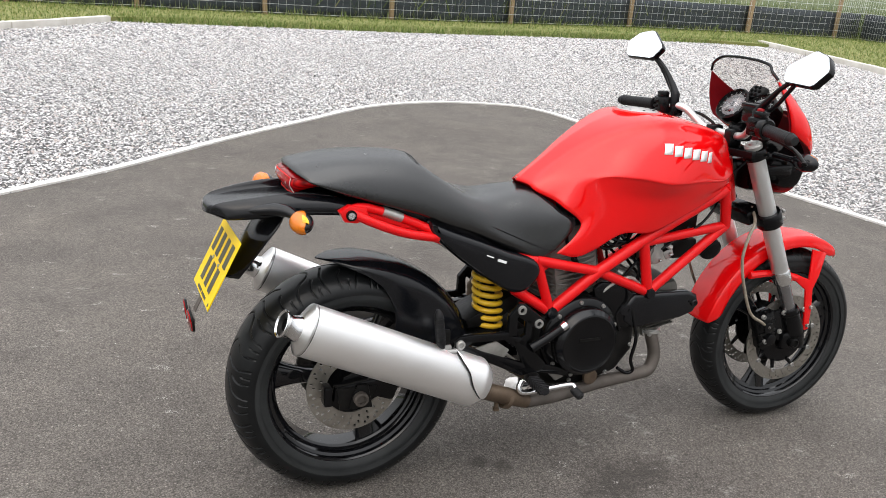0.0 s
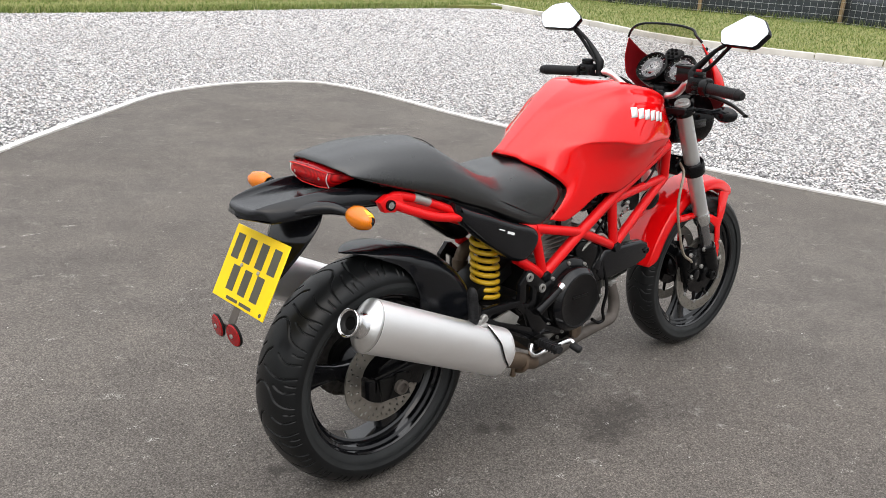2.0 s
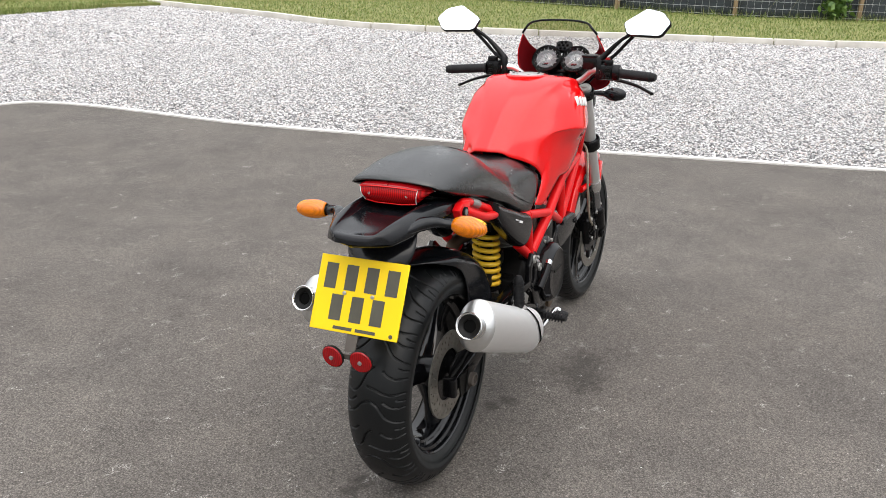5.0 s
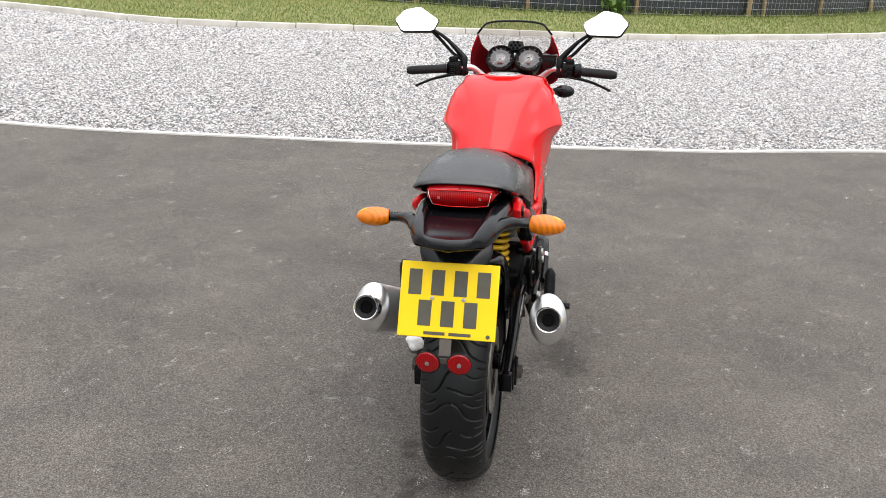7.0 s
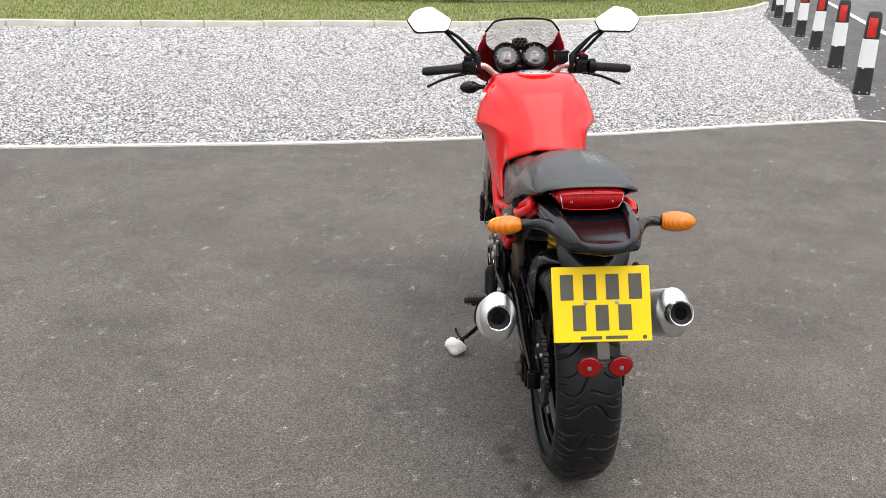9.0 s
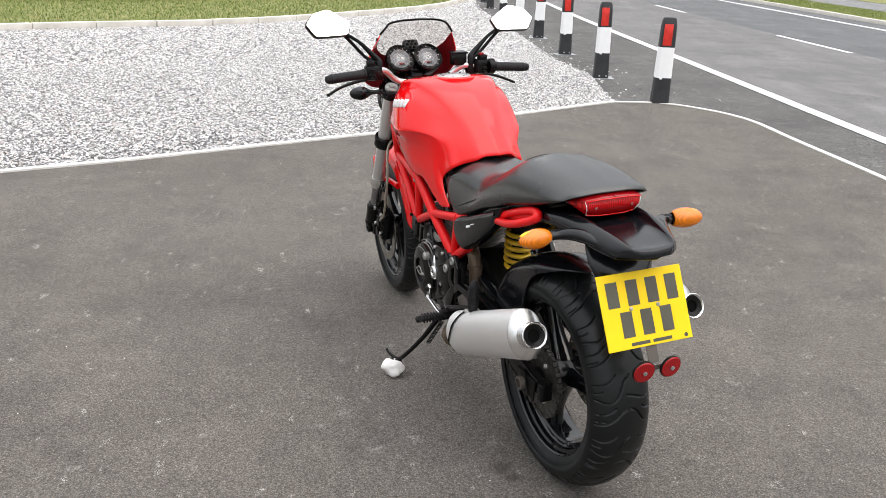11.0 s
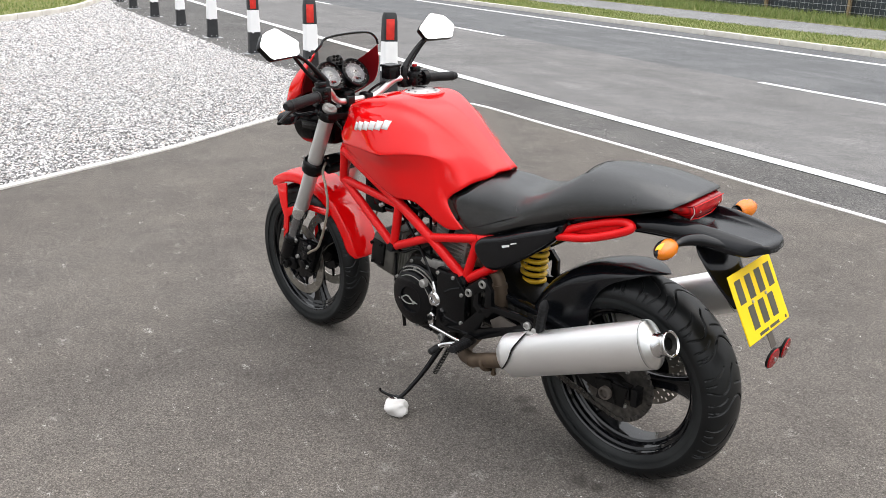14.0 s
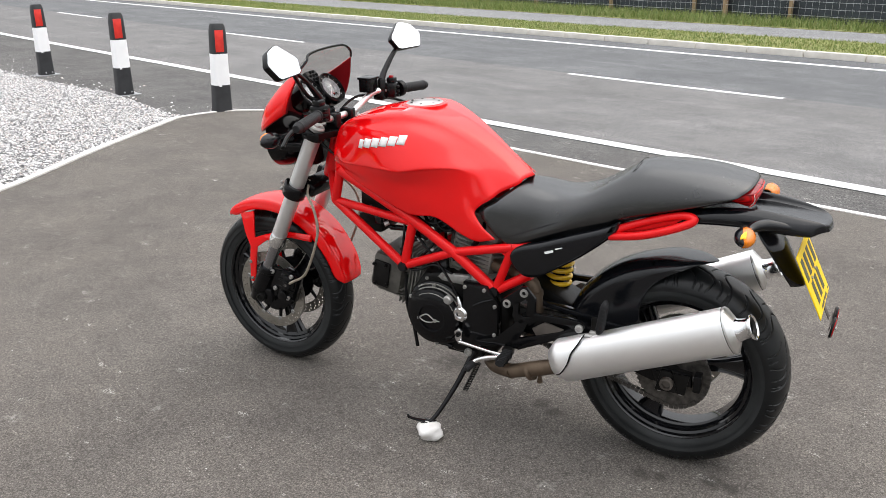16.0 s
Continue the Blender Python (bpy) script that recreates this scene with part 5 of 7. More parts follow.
FY = 0.107
way = Vector((0.482, 0, -1)).normalized()
for s in (-1, 1):
    leg = part("fork_leg", tube([(fork_x(0.915), s * FY, 0.915), (fork_x(0.520), s * FY, 0.520)], 0.0262, 24), FORK, bike, "grey anodised fork leg")
    part("fork_cap", lathe([(0.0255, 0), (0.0255, 0.010), (0.022, 0.014), (0.012, 0.014), (0.010, 0.018), (0, 0.018)], 24, aim((fork_x(0.918), s * FY, 0.918), -way)), ALLOY, leg, "machined fork cap")
    part("collar", lathe([(0.0268, 0), (0.0290, 0.006), (0.0290, 0.036), (0.0262, 0.046)], 24, aim((fork_x(0.535), s * FY, 0.535), way)), CHROME, leg, "polished collar at the fork seal")
    part("stanchion", tube([(fork_x(0.52), s * FY, 0.52), (fork_x(0.36), s * FY, 0.36)], 0.0210, 20), STANCHION, leg, "polished fork tube, toned dark for shade")
    part("fork_foot", joined(tube([(fork_x(0.405), s * FY, 0.405), (fork_x(0.392), s * FY, 0.392), (fork_x(0.31), s * FY, 0.31), (fork_x(0.275), s * FY, 0.275)], [0.028, 0.031, 0.031, 0.024], 20),
                             box((0.075, 0.034, 0.055), (FX - 0.004, s * FY * 0.97, FZ + 0.006), 0.010), prism([(1.345, 0.395), (1.430, 0.400), (1.462, 0.345), (1.440, 0.285), (1.395, 0.300)], s * 0.094, s * 0.110, 0.004)), BLACK, leg, "black cast fork foot")
    part("clamp_ring", tube([(fork_x(0.392), s * FY, 0.392), (fork_x(0.388), s * FY, 0.388)], 0.0325, 20), DULL, leg)
    part("clamp_ring", tube([(fork_x(0.318), s * FY, 0.318), (fork_x(0.314), s * FY, 0.314)], 0.0325, 20), DULL, leg)
    part("axle_nut", lathe([(0.017, 0), (0.017, 0.010), (0.012, 0.012), (0.010, 0.006), (0, 0.006)], 16, aim((FX, s * 0.124, FZ), (0, s, 0))), DULL, leg)
    # caliper behind the leg
    cal = part("brake_caliper", joined(box((0.075, 0.052, 0.120), (0, 0, 0), 0.012, Matrix.Translation((1.362, s * 0.086, 0.335)) @ pose(0, 0, 0, 0, -18, 0)), box((0.045, 0.060, 0.050), (0, 0, 0), 0.010, Matrix.Translation((1.345, s * 0.090, 0.362))), lathe([(0.018, 0), (0.018, 0.012), (0.012, 0.014)], 16, aim((1.352, s * 0.112, 0.350), (0, s, 0))), lathe([(0.018, 0), (0.018, 0.012), (0.012, 0.014)], 16, aim((1.370, s * 0.112, 0.308), (0, s, 0)))), BLACK, bike, "black front brake caliper")
    for p in ((1.410, 0.392), (1.405, 0.330), (1.352, 0.300), (1.330, 0.385)):
        part("caliper_bolt", bolt_geo((p[0], s * 0.113, p[1]), (0, s, 0), 0.008), ALLOY, cal)
    for k in range(3):
        part("caliper_rib", box((0.060, 0.006, 0.007), (0, 0, 0), 0.002, Matrix.Translation((1.358, s * 0.1145, 0.300 + 0.030 * k)) @ pose(0, 0, 0, 0, -18, 0)), DULL, cal)
    part("banjo", lathe([(0.009, 0), (0.009, 0.010), (0.006, 0.014), (0, 0.014)], 14, aim((1.352, s * 0.112, 0.352), (0, s, 0))), CHROME, cal, "bright banjo bolt")
    part("pad_pin", tube([(1.330, s * 0.104, 0.322), (1.385, s * 0.104, 0.338)], 0.004, 8), ALLOY, cal)
    part("brake_hose", tube([(1.352, s * 0.114, 0.350), (1.318, s * 0.122, 0.372), (1.262, s * 0.126, 0.410), (1.214, s * 0.130, 0.505), (1.192, s * 0.130, 0.585), (1.206, s * 0.124, 0.650), (1.240, s * 0.105, 0.694), (1.262, s * 0.060, 0.728)], 0.0046, 10, 6), TAN_HOSE, cal, "tan braided brake hose")

part("top_clamp", joined(prism([(fork_x(0.905) - 0.034, -0.135), (fork_x(0.905) + 0.030, -0.135), (fork_x(0.905) + 0.034, 0.0), (fork_x(0.905) + 0.030, 0.135), (fork_x(0.905) - 0.034, 0.135), (1.130, 0.05), (1.128, -0.05)], 0, 0.022, 0.004)), BLACK, bike, "black top fork clamp")
top = bpy.data.objects["top_clamp"]
top.data.transform(Matrix.Translation((0, 0, 0.890)) @ Matrix(((1, 0, 0, 0), (0, 0, 1, 0), (0, 1, 0, 0), (0, 0, 0, 1))))
top.data.flip_normals()
for s in (-1, 1):
    part("clamp_barrel", lathe([(0.034, -0.014), (0.036, -0.008), (0.036, 0.010), (0.033, 0.014)], 24, aim((fork_x(0.903), s * FY, 0.903), way)), BLACK, top)
bottom = part("bottom_clamp", joined(box((0.060, 0.16, 0.045), (0, 0, 0), 0.008, Matrix.Translation((1.262, 0, 0.705)) @ pose(0, 0, 0, 0, -25.7, 0))), BLACK, bike, "black lower fork clamp")
for s in (-1, 1):
    part("clamp_barrel", lathe([(0.036, -0.022), (0.039, -0.018), (0.039, 0.018), (0.036, 0.022)], 24, aim((fork_x(0.703), s * FY, 0.703), way)), BLACK, bottom)
    part("clamp_lug", box((0.024, 0.016, 0.046), (0, 0, 0), 0.004, Matrix.Translation((fork_x(0.703) + 0.038, s * (FY - 0.012), 0.712)) @ pose(0, 0, 0, 0, -25.7, 0)), BLACK, bottom)
    part("clamp_bolt", bolt_geo((fork_x(0.703) + 0.048, s * FY, 0.724), (0.9, s * 0.2, 0.4), 0.006), ALLOY, bottom)
    part("clamp_bolt", bolt_geo((fork_x(0.703) + 0.052, s * FY, 0.702), (0.9, s * 0.2, 0.4), 0.006), ALLOY, bottom)

# front mudguard
def arc(cx, cz, r, a):
    return cx + r * math.cos(radians(a)), cz + r * math.sin(radians(a))


rows = []
for a, w, r in ((50.0, 0.020, 0.338), (54, 0.042, 0.340), (62, 0.058, 0.345), (78, 0.068, 0.350), (95, 0.070, 0.350), (112, 0.070, 0.346), (130, 0.069, 0.340), (148, 0.067, 0.333), (160, 0.062, 0.328), (166, 0.050, 0.326)):
    row = []
    for t in (0, 0.35, 0.7, 0.92, 1.0):
        drop = 0.012 * t ** 2 + (0.030 if t > 0.95 else 0.0) * (1 if 56 < a < 164 else 0.2)
        row.append((*[arc(FX - 0.004, FZ, r - drop, a)[0]], -w * t, arc(FX - 0.004, FZ, r - drop, a)[1]))
    rows.append(row)
guard = part("front_mudguard", net(rows, 4, 4, True), RED, bike, "glossy red front mudguard", 60, thick=0.003)
for s in (-1, 1):
    part("stay", joined(prism([(1.505, 0.590), (1.565, 0.575), (1.552, 0.500), (1.535, 0.455), (1.545, 0.385), (1.548, 0.318), (1.528, 0.312), (1.515, 0.400), (1.505, 0.455), (1.455, 0.490), (1.462, 0.510), (1.512, 0.490)], s * 0.074, s * 0.082, 0.003)), RED, guard, "red mudguard stay")
    part("stay_arm", tube([(1.455, s * 0.080, 0.500), (1.370, s * 0.080, 0.522), (1.270, s * 0.072, 0.520)], [0.010, 0.009, 0.011], 8, 4, flat=1.2), RED, guard)
    part("stay_bolt", bolt_geo((1.538, s * 0.083, 0.395), (0, s, 0), 0.006), ALLOY, guard)
    part("stay_bolt", bolt_geo((1.536, s * 0.083, 0.332), (0, s, 0), 0.006), ALLOY, guard)

guard.matrix_local = Matrix.Translation((0.004, -0.012, -0.003))

# handlebar
bar_pts = [(1.085, 0.240, 0.997), (1.105, 0.190, 1.000), (1.128, 0.150, 0.996), (1.152, 0.108, 0.962), (1.160, 0.070, 0.946), (1.162, 0, 0.944)]
bar = part("handlebar", tube([(x, -y, z) for x, y, z in bar_pts] + [(x, y, z) for x, y, z in bar_pts[-2::-1]], 0.0112, 14, 6), FORK, bike, "silver metal handlebar")
for s in (-1, 1):
    part("bar_clamp", box((0.046, 0.030, 0.050), (1.162, s * 0.042, 0.938), 0.006), BLACK, bar)
for s in (-1, 1):
    tip = (1.054, s * 0.376, 0.990)
    root_ = (1.080, s * 0.240, 0.997)
    d = Vector(tip) - Vector(root_)
    grip_rings = [(0.0185, 0), (0.0185, 0.006)]
    for k in range(14):
        grip_rings += [(0.0160, 0.008 + 0.0085 * k), (0.0166, 0.011 + 0.0085 * k), (0.0160, 0.014 + 0.0085 * k)]
    grip_rings += [(0.0175, 0.130), (0.0150, 0.134), (0.0150, 0.140), (0.011, 0.150), (0.0, 0.151)]
    part("grip", lathe(grip_rings, 20, aim(root_, d)), GRIP, bar, "black rubber grip")
    sw = Matrix.Translation((1.091, s * 0.212, 0.998)) @ pose(0, 0, 0, 0, 0, -s * 10)
    block = part("switch_housing", joined(box((0.044, 0.052, 0.052), (0, 0, 0), 0.009, sw), box((0.030, 0.030, 0.020), (0.0, s * 0.004, 0.032), 0.005, sw)), BLACK, bar, "black switch housing")
    for dz, mat, sx in ((0.012, DULL, 0.010), (-0.004, DULL, 0.012), (-0.018, DULL, 0.008)):
        part("switch", box((0.008, sx * 1.6, 0.008), (-0.024, 0, dz), 0.002, sw), mat, block)
    if s < 0:
        part("kill_switch", box((0.014, 0.016, 0.010), (0.0, 0, 0.044), 0.003, sw), REFLECTOR, block, "dark red stop switch")
        part("throttle_drum", lathe([(0.026, 0), (0.028, 0.004), (0.028, 0.020), (0.024, 0.024)], 20, aim((1.082, s * 0.236, 0.997), (0, s, 0))), BLACK, bar)
    perch = part("lever_perch", box((0.040, 0.050, 0.036), (0, 0, 0), 0.008, Matrix.Translation((1.118, s * 0.190, 0.985))), BLACK, bar)
    part("lever", tube([(1.128, s * 0.196, 0.974), (1.142, s * 0.250, 0.962), (1.140, s * 0.308, 0.947), (1.125, s * 0.358, 0.927), (1.122, s * 0.364, 0.924)], [0.010, 0.0085, 0.007, 0.0065, 0.0085], 10, 5, flat=0.75), DULL, perch, "black control lever")
    part("cable", tube([(1.135, s * 0.185, 0.985), (1.20, s * 0.150, 0.975), (1.23, s * 0.10, 0.93), (1.20, s * 0.06, 0.86), (1.12, s * 0.05, 0.80)], 0.0045, 8, 6), BLACK, bar)
    # mirror
    part("mirror_stem", joined(lathe([(0.014, -0.010), (0.014, 0.030), (0.010, 0.036)], 14, aim((1.110, s * 0.180, 1.005), (0, 0, 1))), tube([(1.110, s * 0.180, 1.035), (1.112, s * 0.205, 1.062), (1.112, s * 0.250, 1.105), (1.110, s * 0.300, 1.135)], [0.012, 0.010, 0.006, 0.007], 10, 5),
                                         tube([(1.110, s * 0.186, 1.030), (1.122, s * 0.222, 1.048), (1.120, s * 0.270, 1.098), (1.112, s * 0.302, 1.130)], [0.009, 0.006, 0.006, 0.006], 10, 5)), BLACK, bar, "black cast mirror stem")
    nrm = Vector((-0.86, -s * 0.12, 0.50)).normalized()
    up = (Vector((0, 0, 1)) - nrm * nrm.z).normalized()
    rt = up.cross(nrm)
    place = Matrix.Translation((1.105, 0.357 if s > 0 else -0.338, 1.170 if s > 0 else 1.164)) @ Matrix((rt, up, nrm)).transposed().to_4x4()
    outw = 1 if (place.to_3x3() @ Vector((1, 0, 0))).y * s > 0 else -1
    hexa = [(-0.083, -0.005), (-0.066, -0.034), (-0.052, -0.039), (0.050, -0.040), (0.062, -0.034), (0.083, -0.002), (0.080, 0.006), (0.052, 0.031), (0.036, 0.036), (-0.002, 0.043), (-0.014, 0.042), (-0.076, 0.004)]
    hexa = [(x * outw, y * 1.20) for x, y in hexa]
    if outw < 0:
        hexa = hexa[::-1]
    def plate(scale, z0):
        return [(x * scale, y * scale, z0) for x, y in hexa]
    k = len(hexa)
    shell = plate(0.985, 0.002) + plate(1.0, -0.004) + plate(0.96, -0.016) + plate(0.62, -0.030)
    faces = [(i * k + j, (i + 1) * k + j, (i + 1) * k + (j + 1) % k, i * k + (j + 1) % k) for i in range(3) for j in range(k)] + [tuple(range(3 * k, 4 * k))[::-1]] + [tuple(range(k))]
    head_ = part("mirror_shell", moved((shell, faces), place), BLACK, bike, "black angular rear-view mirror")
    pane = plate(0.955, 0.0020) + plate(0.955, 0.0036)
    part("mirror_glass", moved((pane, [tuple(range(k, 2 * k)), tuple(range(k))[::-1]] + [(j, (j + 1) % k, k + (j + 1) % k, k + j) for j in range(k)]), place), MIRROR, head_, "mirror glass that shows white sky", 30)
part("brake_reservoir", joined(box((0.046, 0.050, 0.044), (1.138, -0.140, 1.022), 0.004), box((0.052, 0.056, 0.008), (1.138, -0.140, 1.046), 0.002)), BLACK, bike, "black brake fluid reservoir")

# instruments
dn = Vector((-0.80, 0, 0.60))
du = Vector((0.60, 0, 0.80))
for s, n_ticks in ((1, 13), (-1, 11)):
    c = Vector((1.232, s * 0.0555, 1.020))
    m = Matrix.Translation(c) @ Matrix((Vector((0, -1, 0)), du, dn)).transposed().to_4x4() @ Matrix.Scale(1.09, 4)
    pod = part("gauge", moved(lathe([(0.020, -0.070), (0.046, -0.040), (0.0510, -0.006), (0.0510, 0.006), (0.0475, 0.009), (0.0455, 0.002), (0.0, 0.0005)], 40), m), BLACK, bike, "round black-cased gauge")
    part("dial", moved(lathe([(0.0455, 0.0015), (0.0, 0.0022)], 40), m), DIAL, pod, "grey dial with white ticks")
    for k in range(n_ticks):
        a = radians(225 - 270 * k / (n_ticks - 1))
        part("tick", box((0.0055, 0.0011, 0.0006), (0.0385, 0, 0.0030), 0, m @ Matrix.Rotation(a, 4, "Z")), WHITE, pod)
        if k % 2 == 0:
            part("figure", box((0.0032, 0.0034, 0.0006), (0.0310, 0, 0.0030), 0, m @ Matrix.Rotation(a, 4, "Z")), WHITE, pod)
    part("needle", box((0.036, 0.0022, 0.001), (0.015, 0, 0.0042), 0, m @ Matrix.Rotation(radians(222), 4, "Z")), WHITE, pod)
    part("needle_hub", moved(lathe([(0.006, 0.002), (0.006, 0.006), (0, 0.006)], 14), m), BLACK, pod)
    part("display", box((0.020, 0.008, 0.0006), (0, -0.022, 0.0030), 0, m), BLACK, pod)
    part("glass", moved(lathe([(0.0470, 0.0078), (0.0, 0.0090)], 40), m), GLASS, pod, "clear gauge glass", 0)
cl = Matrix.Translation((1.262, 0, 1.066)) @ Matrix((Vector((0, -1, 0)), du, dn)).transposed().to_4x4()
panel = part("warning_panel", box((0.062, 0.046, 0.030), (0, 0, -0.010), 0.012, cl), BLACK, bike, "black warning lamp panel")
for i, j in ((-1, 0), (0, 0), (1, 0), (-0.5, 1), (0.5, 1), (-0.5, -1), (0.5, -1)):
    part("warning_lamp", lathe([(0.0055, 0), (0.0055, 0.002), (0, 0.003)], 12, cl @ Matrix.Translation((i * 0.016, j * 0.013, 0.0045))), HOLE, panel)
part("gauge_bracket", joined(box((0.030, 0.14, 0.012), (1.245, 0, 0.975), 0.004), box((0.06, 0.05, 0.05), (1.225, 0, 0.945), 0.01)), BLACK, bike)

# fairing and screen
FAIR = [
    [(1.256, 0.168, 0.975), (1.338, 0.162, 0.926), (1.407, 0.108, 0.890), (1.441, 0.051, 0.880), (1.449, 0, 0.878)],
    [(1.246, 0.174, 1.000), (1.335, 0.166, 0.950), (1.405, 0.112, 0.915), (1.440, 0.052, 0.905), (1.448, 0, 0.903)],
    [(1.228, 0.168, 1.050), (1.318, 0.158, 1.005), (1.385, 0.108, 0.972), (1.420, 0.050, 0.962), (1.428, 0, 0.960)],
    [(1.205, 0.142, 1.112), (1.285, 0.134, 1.060), (1.345, 0.095, 1.025), (1.378, 0.045, 1.013), (1.386, 0, 1.010)],
]
fairing = part("fairing", net(right(FAIR), 5, 5, True), RED, bike, "small red headlamp fairing", 60, thick=0.003)
LINING = varied("dark_red_lining", (0.16, 0.004, 0.008), (0.22, 0.006, 0.011), 9.0, (0.4, 0.6), spec=0.25)
part("fairing_lining", net(right([[(x - 0.005, y * 0.965, z + 0.001) for x, y, z in row] for row in FAIR]), 5, 5, True), LINING, fairing, "dark red inner face of the fairing", 60)
GLAZE = [FAIR[3], [(1.203, 0.141, 1.115), (1.250, 0.120, 1.095), (1.290, 0.082, 1.082), (1.312, 0.040, 1.078), (1.318, 0, 1.077)], [(1.192, 0.124, 1.136), (1.196, 0.108, 1.152), (1.190, 0.074, 1.161), (1.186, 0.036, 1.164), (1.184, 0, 1.165)]]
part("windscreen", net(right(GLAZE), 5, 6, True), SCREEN, fairing, "clear smoked windscreen", 60)
rim_pts = [(x, -y, z) for x, y, z in GLAZE[1][:1] + GLAZE[2]] + [(x, y, z) for x, y, z in GLAZE[2][-2::-1] + GLAZE[1][:1]]
part("screen_trim", tube(rim_pts, 0.0042, 8, 5), SATIN, fairing, "black trim on the screen edge")
for s in (-1, 1):
    part("screen_screw", bolt_geo((1.222, s * 0.146, 1.095), (-0.2, s, 0.3), 0.006, 0.004), BLACK, fairing)
lamp = part("headlamp", lathe([(0.03, -0.085), (0.070, -0.062), (0.090, -0.020), (0.094, 0.010), (0.094, 0.020), (0.088, 0.026)], 40, aim((1.385, 0, 0.848), (1, 0, -0.08))), BLACK, bike, "round headlamp in a black bowl")
part("lamp_glass", lathe([(0.088, 0.024), (0.060, 0.034), (0, 0.040)], 40, aim((1.385, 0, 0.848), (1, 0, -0.08))), GLASS, lamp)
part("lamp_bracket", joined(box((0.10, 0.020, 0.030), (1.31, 0.085, 0.845), 0.005), box((0.10, 0.020, 0.030), (1.31, -0.085, 0.845), 0.005), box((0.07, 0.12, 0.09), (1.27, 0, 0.82), 0.02)), BLACK, bike)


def lens_shape(centre, axis, u, a, grow=0.0):
    """A place on a pointed oval pod; u: from its root to its tip, a: degrees, 0 to the rear and 90 up."""
    r0 = 0.0228 * max(0.0, math.sin(math.pi * (0.13 + 0.87 * u) ** 0.95)) ** 0.52 + grow
    side_ = Vector((-1, 0, 0)) - axis * Vector((-1, 0, 0)).dot(axis)
    return tuple(centre + axis * (-0.036 + 0.084 * u) + side_.normalized() * (r0 * 1.12 * math.cos(radians(a))) + Vector((0, 0, r0 * math.sin(radians(a)))))


for s in (-1, 1):
    w = Vector((-0.14, s, 0)).normalized()
    c = Vector((-0.160, s * 0.211, 0.790))
    ribs = [(0.0105, -0.066)]
    for k in range(4):
        ribs += [(0.0128, -0.064 + 0.0068 * k), (0.0128, -0.0605 + 0.0068 * k), (0.0105, -0.0595 + 0.0068 * k), (0.0105, -0.0578 + 0.0068 * k)]
    stalk = lathe(ribs + [(0.0115, -0.034), (0.0150, -0.028), (0.0120, -0.022)], 20, aim(c, w))
    us = np.linspace(0.0, 1.0, 12)
    pod = part("rear_indicator", joined(stalk, net([[lens_shape(c, w, u, a) for a in range(96, 265, 12)] for u in us], 2, 2)), SATIN, bike, "black rear indicator on a ribbed stalk", 50)
    part("lens", net([[lens_shape(c, w, u, a, 0.0012) for a in np.linspace(-104, 104, 17)] for u in us], 2, 2), AMBER, pod, "amber indicator lens", 60, thick=0.0016)
    flash = []
    for t in np.linspace(0, 1, 7):
        mid_u = 0.62 + 0.30 * t
        flash.append([lens_shape(c, w, mid_u, 84 + q * 30 * t + 24 * t, 0.0020) for q in np.linspace(-1, 1, 7)])
    part("side_flash", net(flash, 2, 2), AMBER_LIGHT, pod, "yellow wedge of the lens", 60, thick=0.001)
    fpod = part("front_indicator", lathe([(0.008, -0.10), (0.009, -0.04), (0.013, -0.030), (0.024, -0.012), (0.026, 0.008), (0.020, 0.030), (0.010, 0.042), (0.0, 0.045)], 24, aim((1.300, s * 0.190, 0.890), (0.22, s, -0.05))), SATIN, bike, "black front indicator")
    part("lens", lathe([(0.010, -0.022), (0.0215, -0.010), (0.0235, 0.006), (0.017, 0.022), (0.0, 0.032)], 24, aim((1.316, s * 0.189, 0.890), (0.24, s, -0.05))), AMBER, fpod, "amber indicator lens")

